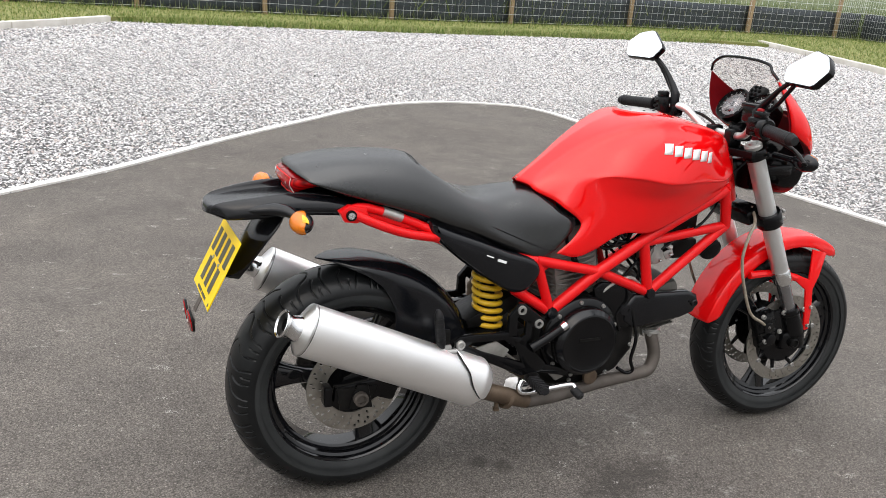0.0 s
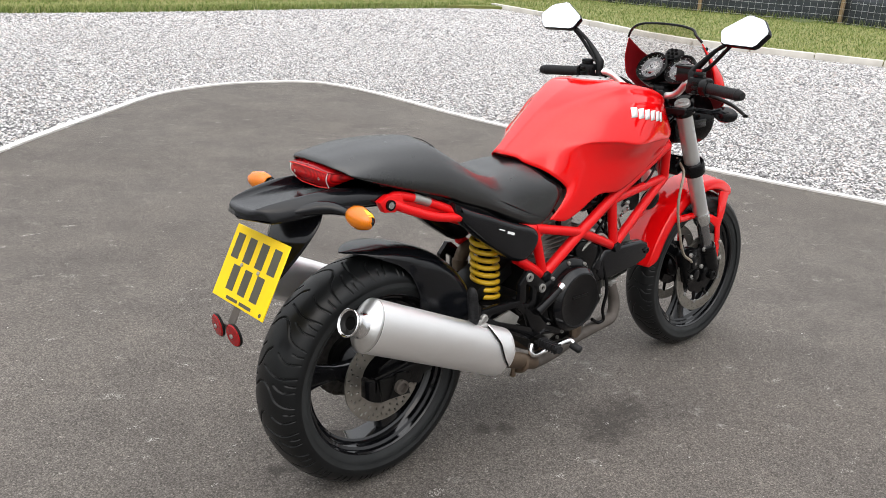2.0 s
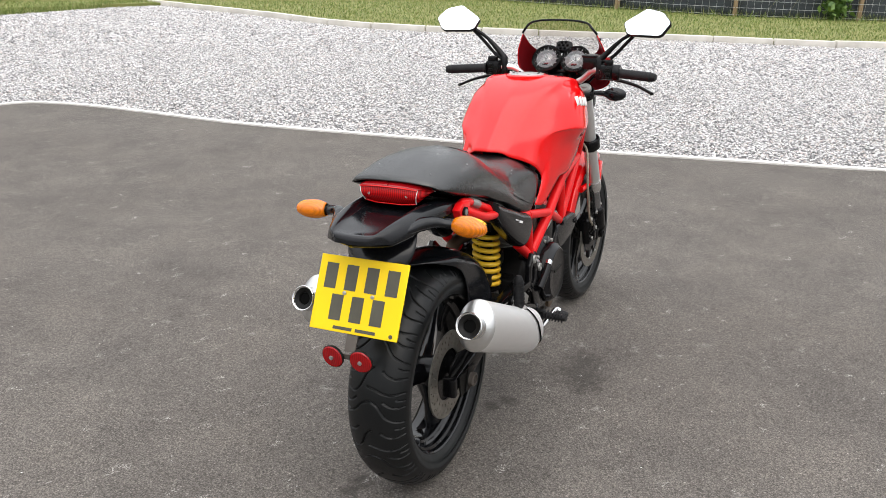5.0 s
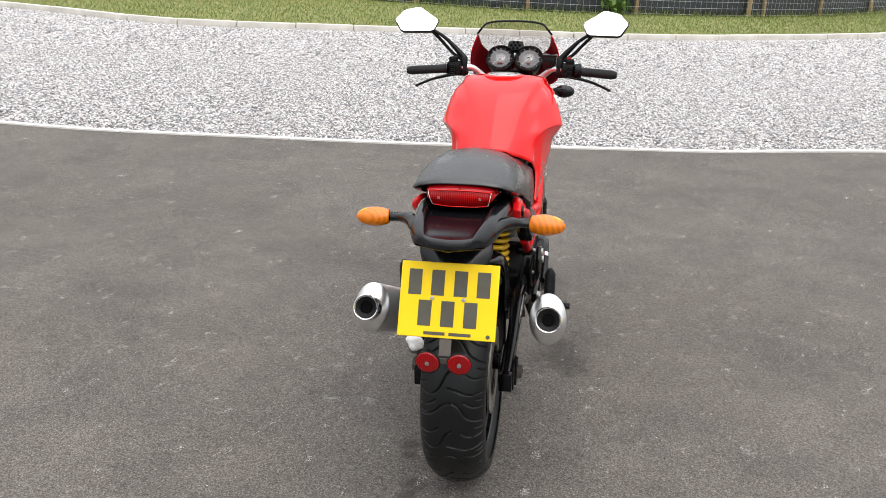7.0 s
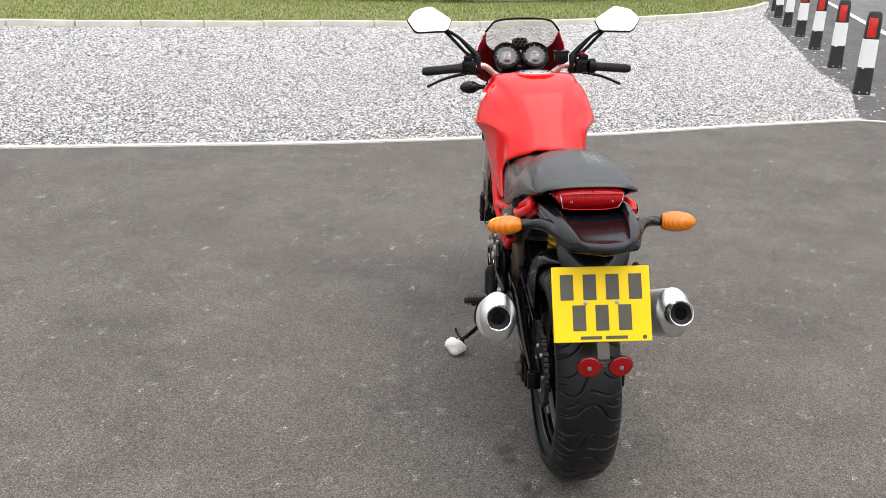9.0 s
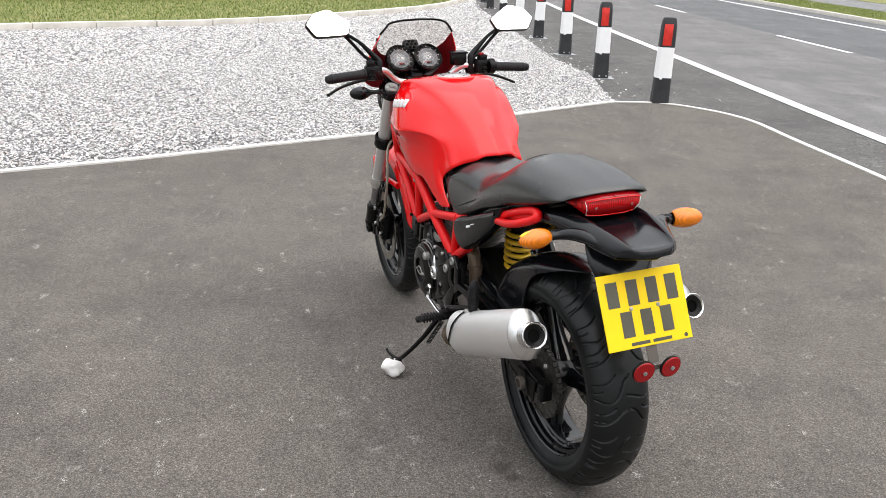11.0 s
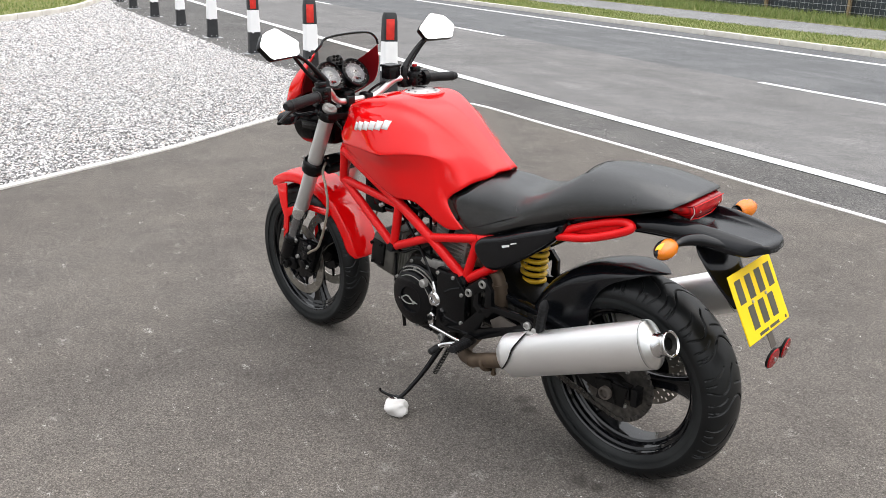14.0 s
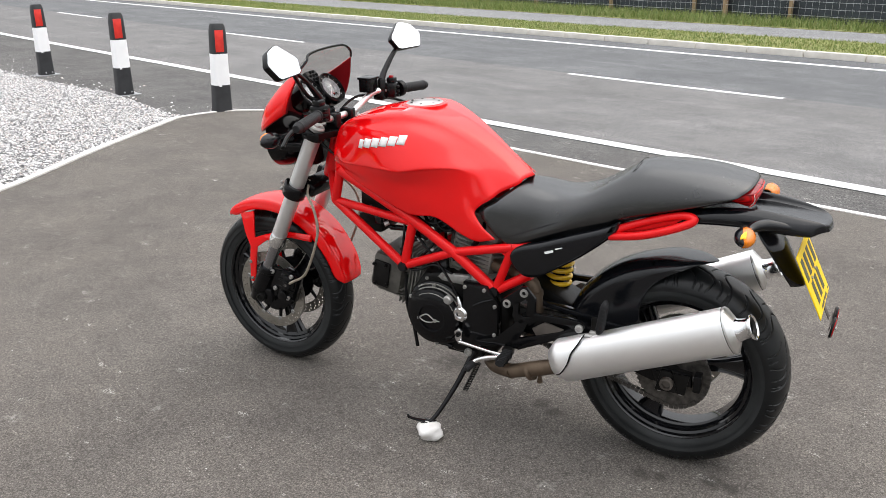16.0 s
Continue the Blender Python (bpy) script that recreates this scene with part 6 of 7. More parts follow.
# tail unit
TAILU = [
    [(0.110, 0, 0.770), (0.000, 0, 0.786), (-0.080, 0, 0.800), (-0.170, 0, 0.806), (-0.250, 0, 0.803), (-0.310, 0, 0.797), (-0.338, 0, 0.797), (-0.346, 0, 0.790), (-0.348, 0, 0.778)],
    [(0.110, 0.046, 0.770), (0.000, 0.048, 0.787), (-0.080, 0.050, 0.801), (-0.170, 0.048, 0.807), (-0.250, 0.043, 0.804), (-0.308, 0.036, 0.799), (-0.334, 0.032, 0.797), (-0.341, 0.030, 0.790), (-0.343, 0.030, 0.778)],
    [(0.110, 0.064, 0.771), (0.000, 0.065, 0.790), (-0.080, 0.065, 0.804), (-0.170, 0.062, 0.811), (-0.248, 0.055, 0.808), (-0.303, 0.046, 0.803), (-0.328, 0.041, 0.798), (-0.335, 0.039, 0.790), (-0.337, 0.038, 0.778)],
    [(0.110, 0.070, 0.776), (0.000, 0.071, 0.802), (-0.080, 0.071, 0.819), (-0.170, 0.068, 0.824), (-0.246, 0.061, 0.817), (-0.300, 0.051, 0.808), (-0.324, 0.046, 0.800), (-0.331, 0.044, 0.790), (-0.333, 0.043, 0.778)],
    [(0.110, 0.095, 0.780), (0.000, 0.096, 0.806), (-0.080, 0.094, 0.821), (-0.170, 0.087, 0.825), (-0.242, 0.076, 0.816), (-0.290, 0.064, 0.804), (-0.312, 0.057, 0.796), (-0.319, 0.054, 0.788), (-0.321, 0.053, 0.777)],
    [(0.110, 0.112, 0.776), (0.000, 0.113, 0.798), (-0.080, 0.113, 0.811), (-0.170, 0.106, 0.811), (-0.236, 0.092, 0.802), (-0.280, 0.076, 0.792), (-0.300, 0.067, 0.786), (-0.307, 0.064, 0.780), (-0.309, 0.062, 0.775)],
    [(0.110, 0.116, 0.764), (0.000, 0.118, 0.780), (-0.080, 0.118, 0.788), (-0.170, 0.110, 0.786), (-0.234, 0.095, 0.780), (-0.276, 0.079, 0.775), (-0.296, 0.070, 0.772), (-0.303, 0.066, 0.771), (-0.305, 0.065, 0.772)],
    [(0.110, 0.092, 0.758), (0.000, 0.094, 0.768), (-0.080, 0.094, 0.774), (-0.170, 0.088, 0.775), (-0.230, 0.077, 0.770), (-0.275, 0.064, 0.767), (-0.298, 0.056, 0.766), (-0.308, 0.053, 0.768), (-0.311, 0.052, 0.771)],
    [(0.110, 0, 0.754), (0.000, 0, 0.764), (-0.080, 0, 0.770), (-0.170, 0, 0.772), (-0.235, 0, 0.768), (-0.290, 0, 0.765), (-0.325, 0, 0.765), (-0.340, 0, 0.769), (-0.346, 0, 0.775)],
]
TAILU = [[(x, y * float(np.interp(-x, (0.17, 0.25, 0.31), (1.0, 1.14, 1.26))) * (float(np.interp(x, (-0.26, -0.17), (1.0, 1.13))) if 0 < k < 4 else 1.0), z) for x, y, z in row] for k, row in enumerate(TAILU)]
tail = part("tail_unit", net(right(TAILU), 5, 4, True), SATIN, bike, "satin black tail fairing with a scooped top", 60)
for s in (-1, 1):
    part("indicator_arm", tube([(-0.272, s * 0.086, 0.789), (-0.235, s * 0.096, 0.793), (-0.200, s * 0.108, 0.796), (-0.176, s * 0.128, 0.796), (-0.163, s * 0.150, 0.792), (-0.159, s * 0.172, 0.790)], [0.006, 0.015, 0.019, 0.017, 0.0125, 0.0105], 16, 6, flat=0.85), SATIN, tail)
LENS_TOP = [(-0.160, 0, 0.868), (-0.160, 0.016, 0.868), (-0.158, 0.040, 0.867), (-0.152, 0.076, 0.863), (-0.122, 0.086, 0.857), (-0.090, 0.092, 0.849)]
LENS_LOW = [(-0.150, 0, 0.824), (-0.150, 0.014, 0.824), (-0.149, 0.036, 0.824), (-0.143, 0.068, 0.826), (-0.116, 0.080, 0.836), (-0.088, 0.089, 0.845)]
LENS_MID = [(a[0] - 0.004, a[1], (a[2] + b[2]) / 2) for a, b in zip(LENS_TOP, LENS_LOW)]
light = part("tail_light", net(right([LENS_TOP, LENS_MID, LENS_LOW]), 4, 4, True), RED_LENS, bike, "ribbed red tail light lens", 60, thick=0.005)
HOOD = [[(-0.122, 0, 0.879), (-0.122, 0.016, 0.879), (-0.120, 0.040, 0.878), (-0.116, 0.072, 0.871), (-0.102, 0.085, 0.861), (-0.086, 0.092, 0.851)],
        [(-0.143, 0, 0.876), (-0.143, 0.016, 0.876), (-0.141, 0.040, 0.875), (-0.136, 0.075, 0.869), (-0.114, 0.086, 0.859), (-0.088, 0.092, 0.850)],
        [(x - 0.003, y + 0.001, z + 0.001) for x, y, z in LENS_TOP]]
part("visor", net(right(HOOD), 4, 4, True), RED_HOOD, light, "glossy dark red hood over the lens", 60, thick=0.003)
brim = [(x - 0.004, y + 0.001, z - 0.001) for x, y, z in LENS_TOP[:4]]
sill = [(x - 0.002, y, z - 0.001) for x, y, z in LENS_LOW[:4]]
part("rim", tube([(x, -y, z) for x, y, z in brim[::-1]] + brim[1:], 0.0016, 8, 5), RED, light, "thin red rim")
part("rim", tube([(x, -y, z) for x, y, z in sill[::-1]] + sill[1:], 0.0013, 8, 5), RED, light, "thin red rim")
for s in (-1, 1):
    part("tip", box((0.008, 0.003, 0.005), (-0.087, s * 0.092, 0.8475), 0.001), WHITE, light, "white end of the lens")
    # white line that paints in the highlight along the lens's side edge
    part("rim", tube([(-0.155, s * 0.0775, 0.862), (-0.157, s * 0.074, 0.845), (-0.146, s * 0.069, 0.826)], 0.0008, 8, 4), WHITE, light, "painted highlight on the lens edge")
part("lamp_body", prism([(-0.134, 0.864), (-0.140, 0.834), (-0.040, 0.834), (-0.060, 0.850)], -0.062, 0.062, 0.004), LINING, light)
for s in (-1, 1):
    part("screw", bolt_geo((-0.158, s * 0.050, 0.846), (-1, s * 0.3, 0.1), 0.0035, 0.004), ALLOY, light)

# plate carrier, plate, reflectors
part("plate_carrier", net([[(x + 0.030 * abs(q) ** 3, 0.084 * q * wide, z) for x, z, wide in ((-0.195, 0.778, 0.90), (-0.212, 0.748, 1.0), (-0.236, 0.715, 0.98), (-0.266, 0.662, 0.66), (-0.296, 0.608, 0.26))] for q in (-1, -0.92, -0.5, 0, 0.5, 0.92, 1)], 5, 4), SATIN, bike, "black plastic plate carrier", 60, thick=0.006)
pc = Vector((-0.316, 0, 0.642))
pr_ = Vector((0, -1, 0))
pu = Vector((0.078, 0, 0.159)).normalized()
pm = Matrix.Translation(pc) @ Matrix((pr_, pu, pr_.cross(pu))).transposed().to_4x4()
number_plate = part("number_plate", box((0.232, 0.177, 0.003), (0, 0, 0), 0.0012, pm, 1), PLATE, bike, "yellow rear number plate with dark bars")
for y, row in ((0.040, (-0.081, -0.027, 0.027, 0.081)), (-0.032, (-0.054, 0.0, 0.054))):
    for x in row:
        part("bar", box((0.031, 0.060, 0.0006), (x, y, 0.0021), 0, pm), INK, number_plate)
for x, w in ((-0.028, 0.050), (0.032, 0.052)):
    part("bar", box((w, 0.0075, 0.0006), (x, -0.0785, 0.0021), 0, pm), INK, number_plate)
part("bar", lathe([(0.005, 0), (0.005, 0.0006)], 12, pm @ Matrix.Translation((0.098, -0.079, 0.0016))), INK, number_plate)
for x in (-0.038, 0.036):
    part("screw", lathe([(0.0048, 0), (0.0048, 0.0025), (0.003, 0.0035), (0.0015, 0.0035), (0, 0.002)], 12, pm @ Matrix.Translation((x, 0.003, 0.0015))), ALLOY, number_plate)
part("reflector_bracket", joined(box((0.028, 0.050, 0.002), (0, -0.104, -0.003), 0, pm), box((0.100, 0.012, 0.003), place=Matrix.Translation((-0.376, 0, 0.515)) @ Matrix.Rotation(math.pi / 2, 4, "Z") @ pose(0, 0, 0, 90, 0, 0))), PIPE, bike, "thin grey metal reflector bracket")
for s in (-1, 1):
    m = aim((-0.381, s * 0.037, 0.514), (-1, s * 0.06, -0.14))
    r_ = part("reflector", lathe([(0.0275, 0.000), (0.0275, 0.005), (0.025, 0.0075), (0.0, 0.009)], 28, m), REFLECTOR, bike, "round red reflector")
    part("reflector_shell", lathe([(0.0285, -0.001), (0.0290, 0.004), (0.0278, 0.005)], 28, m), DULL, r_)
    part("reflector_screw", lathe([(0.005, 0.009), (0.005, 0.012), (0, 0.013)], 10, m), ALLOY, r_)

# ---- exhaust ----
for s in (-1, 1):
    a, b = Vector((-0.150, s * 0.226, 0.540)), Vector((0.300, s * 0.200, 0.336))
    d = (b - a).normalized()
    up = (Vector((0, 0, 1)) - d * d.z).normalized()
    sd = d.cross(up)
    m = Matrix.Translation(a) @ Matrix((sd, up, d)).transposed().to_4x4()
    L = (b - a).length
    shape = [(0.0, 0.0465), (0.990 * L, 0.0465), (1.000 * L, 0.0455), (1.060 * L, 0.0290)]
    body = part("silencer", lathe([(0.0452, -0.001), (0.0465, 0.0), *[(r, h) for h, r in shape[1:]]], 56, m, 1.38), STEEL, bike, "brushed aluminium oval silencer", 25)
    part("end_seam", lathe([(0.0458, -0.0034), (0.0462, -0.0028), (0.0462, 0.0)], 56, m, 1.38, False), HOLE, body, "dark seam")
    cap_rows = [[(rad * math.cos(q), rad * tall * math.sin(q) + lift, h) for q in np.linspace(0, 2 * math.pi, 57)] for rad, tall, lift, h in ((0.0466, 1.38, 0, -0.002), (0.0466, 1.38, 0, -0.006), (0.0455, 1.375, 0, -0.0085), (0.0380, 1.24, -0.001, -0.016), (0.0318, 1.02, -0.003, -0.0225), (0.0300, 1.0, -0.003, -0.0240))]
    n_c = len(cap_rows[0])
    part("end_cap", moved(([v for r in cap_rows for v in r], [(i * n_c + j + 1, i * n_c + j, (i + 1) * n_c + j, (i + 1) * n_c + j + 1) for i in range(5) for j in range(n_c - 1)]), m), BRUSHED, body, "turned metal end cap", 30)
    mo = m @ Matrix.Translation((0, -0.003, -0.001))
    part("outlet", lathe([(0.0312, -0.012), (0.0312, -0.026), (0.0290, -0.030), (0.0276, -0.040), (0.0282, -0.050), (0.0312, -0.0575), (0.0330, -0.0595), (0.0330, -0.0625), (0.0312, -0.0640), (0.0290, -0.0630), (0.0272, -0.0600)][::-1], 40, mo, 1.0, False), CHROME, body, "flared steel outlet")
    part("baffle", lathe([(0.0150, -0.040), (0.0158, -0.0545), (0.0180, -0.0570), (0.0275, -0.0600)], 32, mo, 1.0, False), DULL, body, "dark inner pipe")
    part("bore", lathe([(0.0156, -0.0520), (0.0140, -0.0380), (0.0, -0.0360)], 28, mo), HOLE, body)
    # heat shield that laps the front end, with a wavy rear edge
    edge_line, rows = [], []
    for q in np.linspace(-45, 118, 16):
        begin = float(np.interp(q, (-45, 15, 40, 62, 82, 98, 118), (0.79, 0.80, 0.83, 0.885, 0.915, 0.960, 1.035)))
        ang = radians(90 + s * q)
        row = []
        for t in np.linspace(begin, 1.055, 9):
            r0 = float(np.interp(t * L, [h for h, _ in shape], [r for _, r in shape])) + 0.0032
            row.append(tuple(m @ Vector((r0 * math.cos(ang), r0 * 1.36 * math.sin(ang), t * L))))
        rows.append(row)
        edge_line.append(row[0])
    part("heat_shield", net(rows, 2, 2), STEEL, body, "wrapped metal heat shield", 60, thick=0.002)
    part("shield_edge", tube(edge_line, 0.0021, 8, 2), DULL, body, "dark edge of the heat shield")
    p0 = m @ Vector((0, -0.012, L * 1.05))
    link_pipe = part("link_pipe", tube([tuple(p0), (0.345, s * 0.193, 0.302), (0.400, s * 0.188, 0.280), (0.470, s * 0.175, 0.250)], [0.023, 0.023, 0.0235, 0.021], 18, 5), BROWN_PIPE, bike, "heat-browned link pipe")
    part("clamp", tube([(0.398, s * 0.187, 0.273), (0.410, s * 0.186, 0.268)], 0.0275, 18), BROWN_PIPE, link_pipe)
    part("drain_bolt", lathe([(0.006, 0), (0.006, 0.018), (0.009, 0.018), (0.009, 0.026), (0, 0.026)], 10, aim((0.375, s * 0.189, 0.268), (0, 0, -1))), BROWN_PIPE, link_pipe)
    part("silencer_strap", box((0.030, 0.012, 0.050), (0.205, s * 0.205, 0.470), 0.004), DULL, body)
part("header_pipe", tube([(0.940, -0.055, 0.392), (0.944, -0.072, 0.345), (0.952, -0.085, 0.292), (0.930, -0.096, 0.252), (0.880, -0.104, 0.246), (0.740, -0.116, 0.240), (0.580, -0.150, 0.238), (0.470, -0.175, 0.248)], 0.0190, 18, 6), PIPE, bike, "heat-stained front exhaust header")
rear_header = part("rear_header", tube([(0.620, 0.050, 0.540), (0.560, 0.062, 0.535), (0.490, 0.088, 0.536), (0.446, 0.098, 0.522), (0.430, 0.100, 0.490), (0.424, 0.100, 0.440), (0.424, 0.098, 0.380), (0.440, 0.090, 0.330)], 0.0205, 16, 6), BROWN_PIPE, bike, "heat-browned rear exhaust header")
part("clamp", tube([(0.4305, 0.1, 0.494), (0.4290, 0.1, 0.480)], 0.0245, 18), BROWN_PIPE, rear_header)
part("header_flange", lathe([(0.030, 0), (0.034, 0.004), (0.034, 0.012), (0.026, 0.016)], 20, aim((0.942, -0.058, 0.372), (0, 0, -1))), ALLOY, bike)
part("cross_pipe", tube([(0.640, -0.112, 0.222), (0.625, -0.04, 0.214), (0.600, 0.05, 0.212), (0.545, 0.130, 0.230), (0.468, 0.174, 0.248)], 0.0225, 16, 6), BROWN_PIPE, bike, "heat-browned crossover pipe")

# ---- rear mudguard over the tyre ----
rows = []
for a in (104.5, 102.0, 97.5, 91.0, 84.0, 76.0, 68.0, 61.0, 54.0, 47.0, 40.0, 31.0, 22.0, 14.0):
    at = lambda *v: float(np.interp(a, (14, 25, 30, 44, 60, 77, 92, 105), v))
    r0 = at(0.348, 0.352, 0.353, 0.352, 0.346, 0.341, 0.340, 0.346)
    half = float(np.interp(a, (76, 84, 91, 97.5, 102, 104.5), (0.092, 0.089, 0.076, 0.050, 0.022, 0.002)))
    skirt = float(np.interp(a, (14, 22, 31, 40, 47, 54, 61, 68, 76, 84, 91, 97), (0.060, 0.085, 0.100, 0.115, 0.128, 0.128, 0.085, 0.052, 0.030, 0.016, 0.008, 0.002)))
    row = []
    for across, drop in ((0, 0), (0.30, 0.0015), (0.58, 0.006), (0.80, 0.015), (0.93, 0.027), (1.0, 0.046)):
        down = drop * min(1.0, half / 0.09) * (0.25 + 0.75 * min(1.0, skirt / 0.05))
        x, z = arc(RX, RZ, r0 - down, a)
        row.append((x, -half * across, z))
    for t in (0.45, 1.0):
        x, z = arc(RX, RZ, r0 - (0.046 * min(1.0, half / 0.09) * (0.25 + 0.75 * min(1.0, skirt / 0.05)) + skirt * t), a)
        row.append((x, -half * (1.0 + 0.01 * t), z))
    rows.append(row)
part("rear_mudguard", net(rows, 4, 4, True), SATIN, bike, "satin black rear mudguard over the tyre", 60, thick=0.003)

# ---- swingarm, chain, rear brake, shock ----
arm = part("swingarm", joined(box((0.06, 0.20, 0.07), (0.475, 0, 0.395), 0.012), box((0.05, 0.18, 0.05), (0.36, 0, 0.385), 0.012)), DULL, bike, "black steel swingarm")
for s in (-1, 1):
    part("arm_beam", prism([(-0.050, 0.334), (-0.054, 0.296), (0.060, 0.294), (0.200, 0.335), (0.470, 0.365), (0.490, 0.400), (0.440, 0.432), (0.240, 0.420), (0.080, 0.350)], s * 0.100, s * 0.130, 0.006), BLACK, arm)
    part("adjuster_plate", prism([(-0.048, 0.334), (-0.038, 0.272), (0.036, 0.276), (0.058, 0.330)], s * 0.130, s * 0.136, 0.002), DULL, arm)
    part("adjuster_end", box((0.020, 0.036, 0.052), (-0.068, s * 0.116, 0.312), 0.003), BLACK, arm)
    part("axle_plate", prism([(RX - 0.030, RZ - 0.028), (RX + 0.034, RZ - 0.030), (RX + 0.020, RZ + 0.034), (RX - 0.008, RZ + 0.036)], s * 0.136, s * 0.142, 0.002), DULL, arm)
    part("axle_nut", lathe([(0.019, 0), (0.019, 0.012), (0.013, 0.014), (0.012, 0.004), (0, 0.004)], 18, aim((RX, s * 0.142, RZ), (0, s, 0))), PIPE, arm)
rc = part("rear_caliper", joined(box((0.085, 0.046, 0.050), (0, 0, 0), 0.012, Matrix.Translation((0.085, -0.082, 0.300)) @ pose(0, 0, 0, 0, 20, 0)), prism([(-0.035, 0.285), (0.050, 0.270), (0.120, 0.300), (0.120, 0.345), (0.030, 0.365), (-0.020, 0.345)], -0.092, -0.100, 0.003)), BLACK, bike, "black rear brake caliper bracket")
part("rear_brake_hose", tube([(0.11, -0.095, 0.325), (0.17, -0.125, 0.372), (0.26, -0.13, 0.405), (0.38, -0.125, 0.395), (0.47, -0.14, 0.34)], 0.0042, 8, 6), HOSE, rc)
links = []
for x0, x1, z0, z1 in ((RX, 0.545, RZ + 0.103, 0.432), (RX, 0.545, RZ - 0.103, 0.358)):
    steps = 42
    for k in range(steps):
        t = (k + 0.5) / steps
        links.append(box((0.0115, 0.015 if k % 2 else 0.010, 0.0125), place=Matrix.Translation((x0 + (x1 - x0) * t, 0.084, z0 + (z1 - z0) * t)) @ pose(0, 0, 0, 0, -math.degrees(math.atan2(z1 - z0, x1 - x0)), 0)))
for k in range(23):
    a = radians(90 + 180 * (k + 0.5) / 23)
    links.append(box((0.0115, 0.015 if k % 2 else 0.010, 0.0125), place=Matrix.Translation((RX + 0.104 * math.cos(a), 0.084, RZ + 0.104 * math.sin(a))) @ pose(0, 0, 0, 0, -math.degrees(a) + 90, 0)))
tagged(part("chain", joined(*links), CHAIN, bike, "oily drive chain", 20), kind="stuff")
part("chain_guard", prism([(0.09, 0.420), (0.30, 0.450), (0.46, 0.470), (0.46, 0.455), (0.30, 0.434), (0.09, 0.404)], 0.074, 0.100, 0.003), SATIN, bike, "black chain guard")
SX, SY = 0.406, -0.032
shock = part("shock_absorber", joined(tube([(SX - 0.012, SY, 0.62), (SX + 0.006, SY, 0.42)], 0.020, 18), lathe([(0.040, 0), (0.040, 0.010), (0.024, 0.016)], 24, aim((SX + 0.006, SY, 0.410), (-0.06, 0, 1))), lathe([(0.040, 0), (0.040, 0.008), (0.022, 0.014)], 24, aim((SX - 0.008, SY, 0.590), (0.06, 0, -1)))), DULL, bike, "rear shock absorber with a yellow coil spring")
coil = [(SX - 0.010 * (1 - t) + 0.004 * t + 0.0365 * math.cos(t * 8.0 * 2 * math.pi), SY + 0.0365 * math.sin(t * 8.0 * 2 * math.pi), 0.600 - 0.176 * t) for t in np.linspace(0, 1, 190)]
part("coil_spring", tube(coil, 0.0074, 12), YELLOW, shock, "yellow coil spring")
for q in (-1, 1):
    part("clevis", prism([(SX - 0.022, 0.418), (SX + 0.022, 0.418), (SX + 0.030, 0.380), (SX + 0.012, 0.370), (SX - 0.010, 0.385)], SY + q * 0.020, SY + q * 0.030, 0.003), ALLOY, shock, "bare alloy lower shock clevis")
part("shock_mount", box((0.05, 0.06, 0.03), (SX - 0.012, SY, 0.62), 0.006), DULL, shock)
part("rocker", joined(prism([(0.330, 0.450), (0.370, 0.470), (0.480, 0.520), (0.490, 0.480), (0.400, 0.430), (0.340, 0.425)], -0.060, 0.060, 0.006)), DULL, bike, "black shock rocker arm")
part("subframe_tray", joined(prism([(0.17, 0.745), (0.32, 0.680), (0.48, 0.625), (0.48, 0.605), (0.30, 0.655), (0.17, 0.720)], -0.095, 0.095, 0.006) ), DULL, bike, "dark tray under the seat")

# ---- engine ----
engine = part("engine", prism([(0.520, 0.430), (0.560, 0.490), (0.660, 0.520), (0.800, 0.500), (0.850, 0.430), (0.850, 0.330), (0.800, 0.270), (0.690, 0.235), (0.560, 0.250), (0.510, 0.320)], -0.115, 0.115, 0.020, 3), DULL, bike, "black and grey twin-cylinder engine")
part("sump", prism([(0.560, 0.262), (0.780, 0.262), (0.740, 0.212), (0.600, 0.208)], -0.075, 0.075, 0.014), DULL, engine)
CX, CZ = 0.651, 0.398
cm = aim((CX, -0.105, CZ), (0, -1, 0))
part("clutch_cover", lathe([(0.120, 0), (0.120, 0.026), (0.114, 0.034), (0.099, 0.040), (0.099, 0.060), (0.096, 0.065), (0.083, 0.079), (0.080, 0.080), (0.076, 0.078), (0.040, 0.079), (0, 0.079)], 56, cm), BLACK, engine, "black round clutch cover")
part("clutch_rim", ring([(0.0965, 0.0655), (0.0845, 0.0790), (0.0835, 0.0775), (0.0955, 0.0645)], 56, cm), SATIN, engine)
for k in range(9):
    a = k * 2 * math.pi / 9 + 0.3
    part("cover_bolt", bolt_geo((CX + 0.108 * math.cos(a), -0.139, CZ + 0.108 * math.sin(a)), (0, -1, 0), 0.006), ALLOY, engine)
part("maker_relief", box((0.066, 0.002, 0.008), (CX, -0.1848, CZ + 0.014), 0.0), DULL, engine)
part("oil_window", lathe([(0.022, 0), (0.022, 0.010), (0.016, 0.012), (0.0, 0.010)], 24, aim((0.690, -0.140, 0.279), (0, -1, 0))), BROWN_PIPE, engine, "brass-rimmed oil window")
am = aim((0.753, 0.105, 0.366), (0, 1, 0))
part("alternator_cover", lathe([(0.108, 0), (0.108, 0.020), (0.100, 0.028), (0.094, 0.030), (0.090, 0.046), (0.076, 0.054), (0.046, 0.058), (0.044, 0.052), (0, 0.052)], 48, am), BLACK, engine, "black round alternator cover")
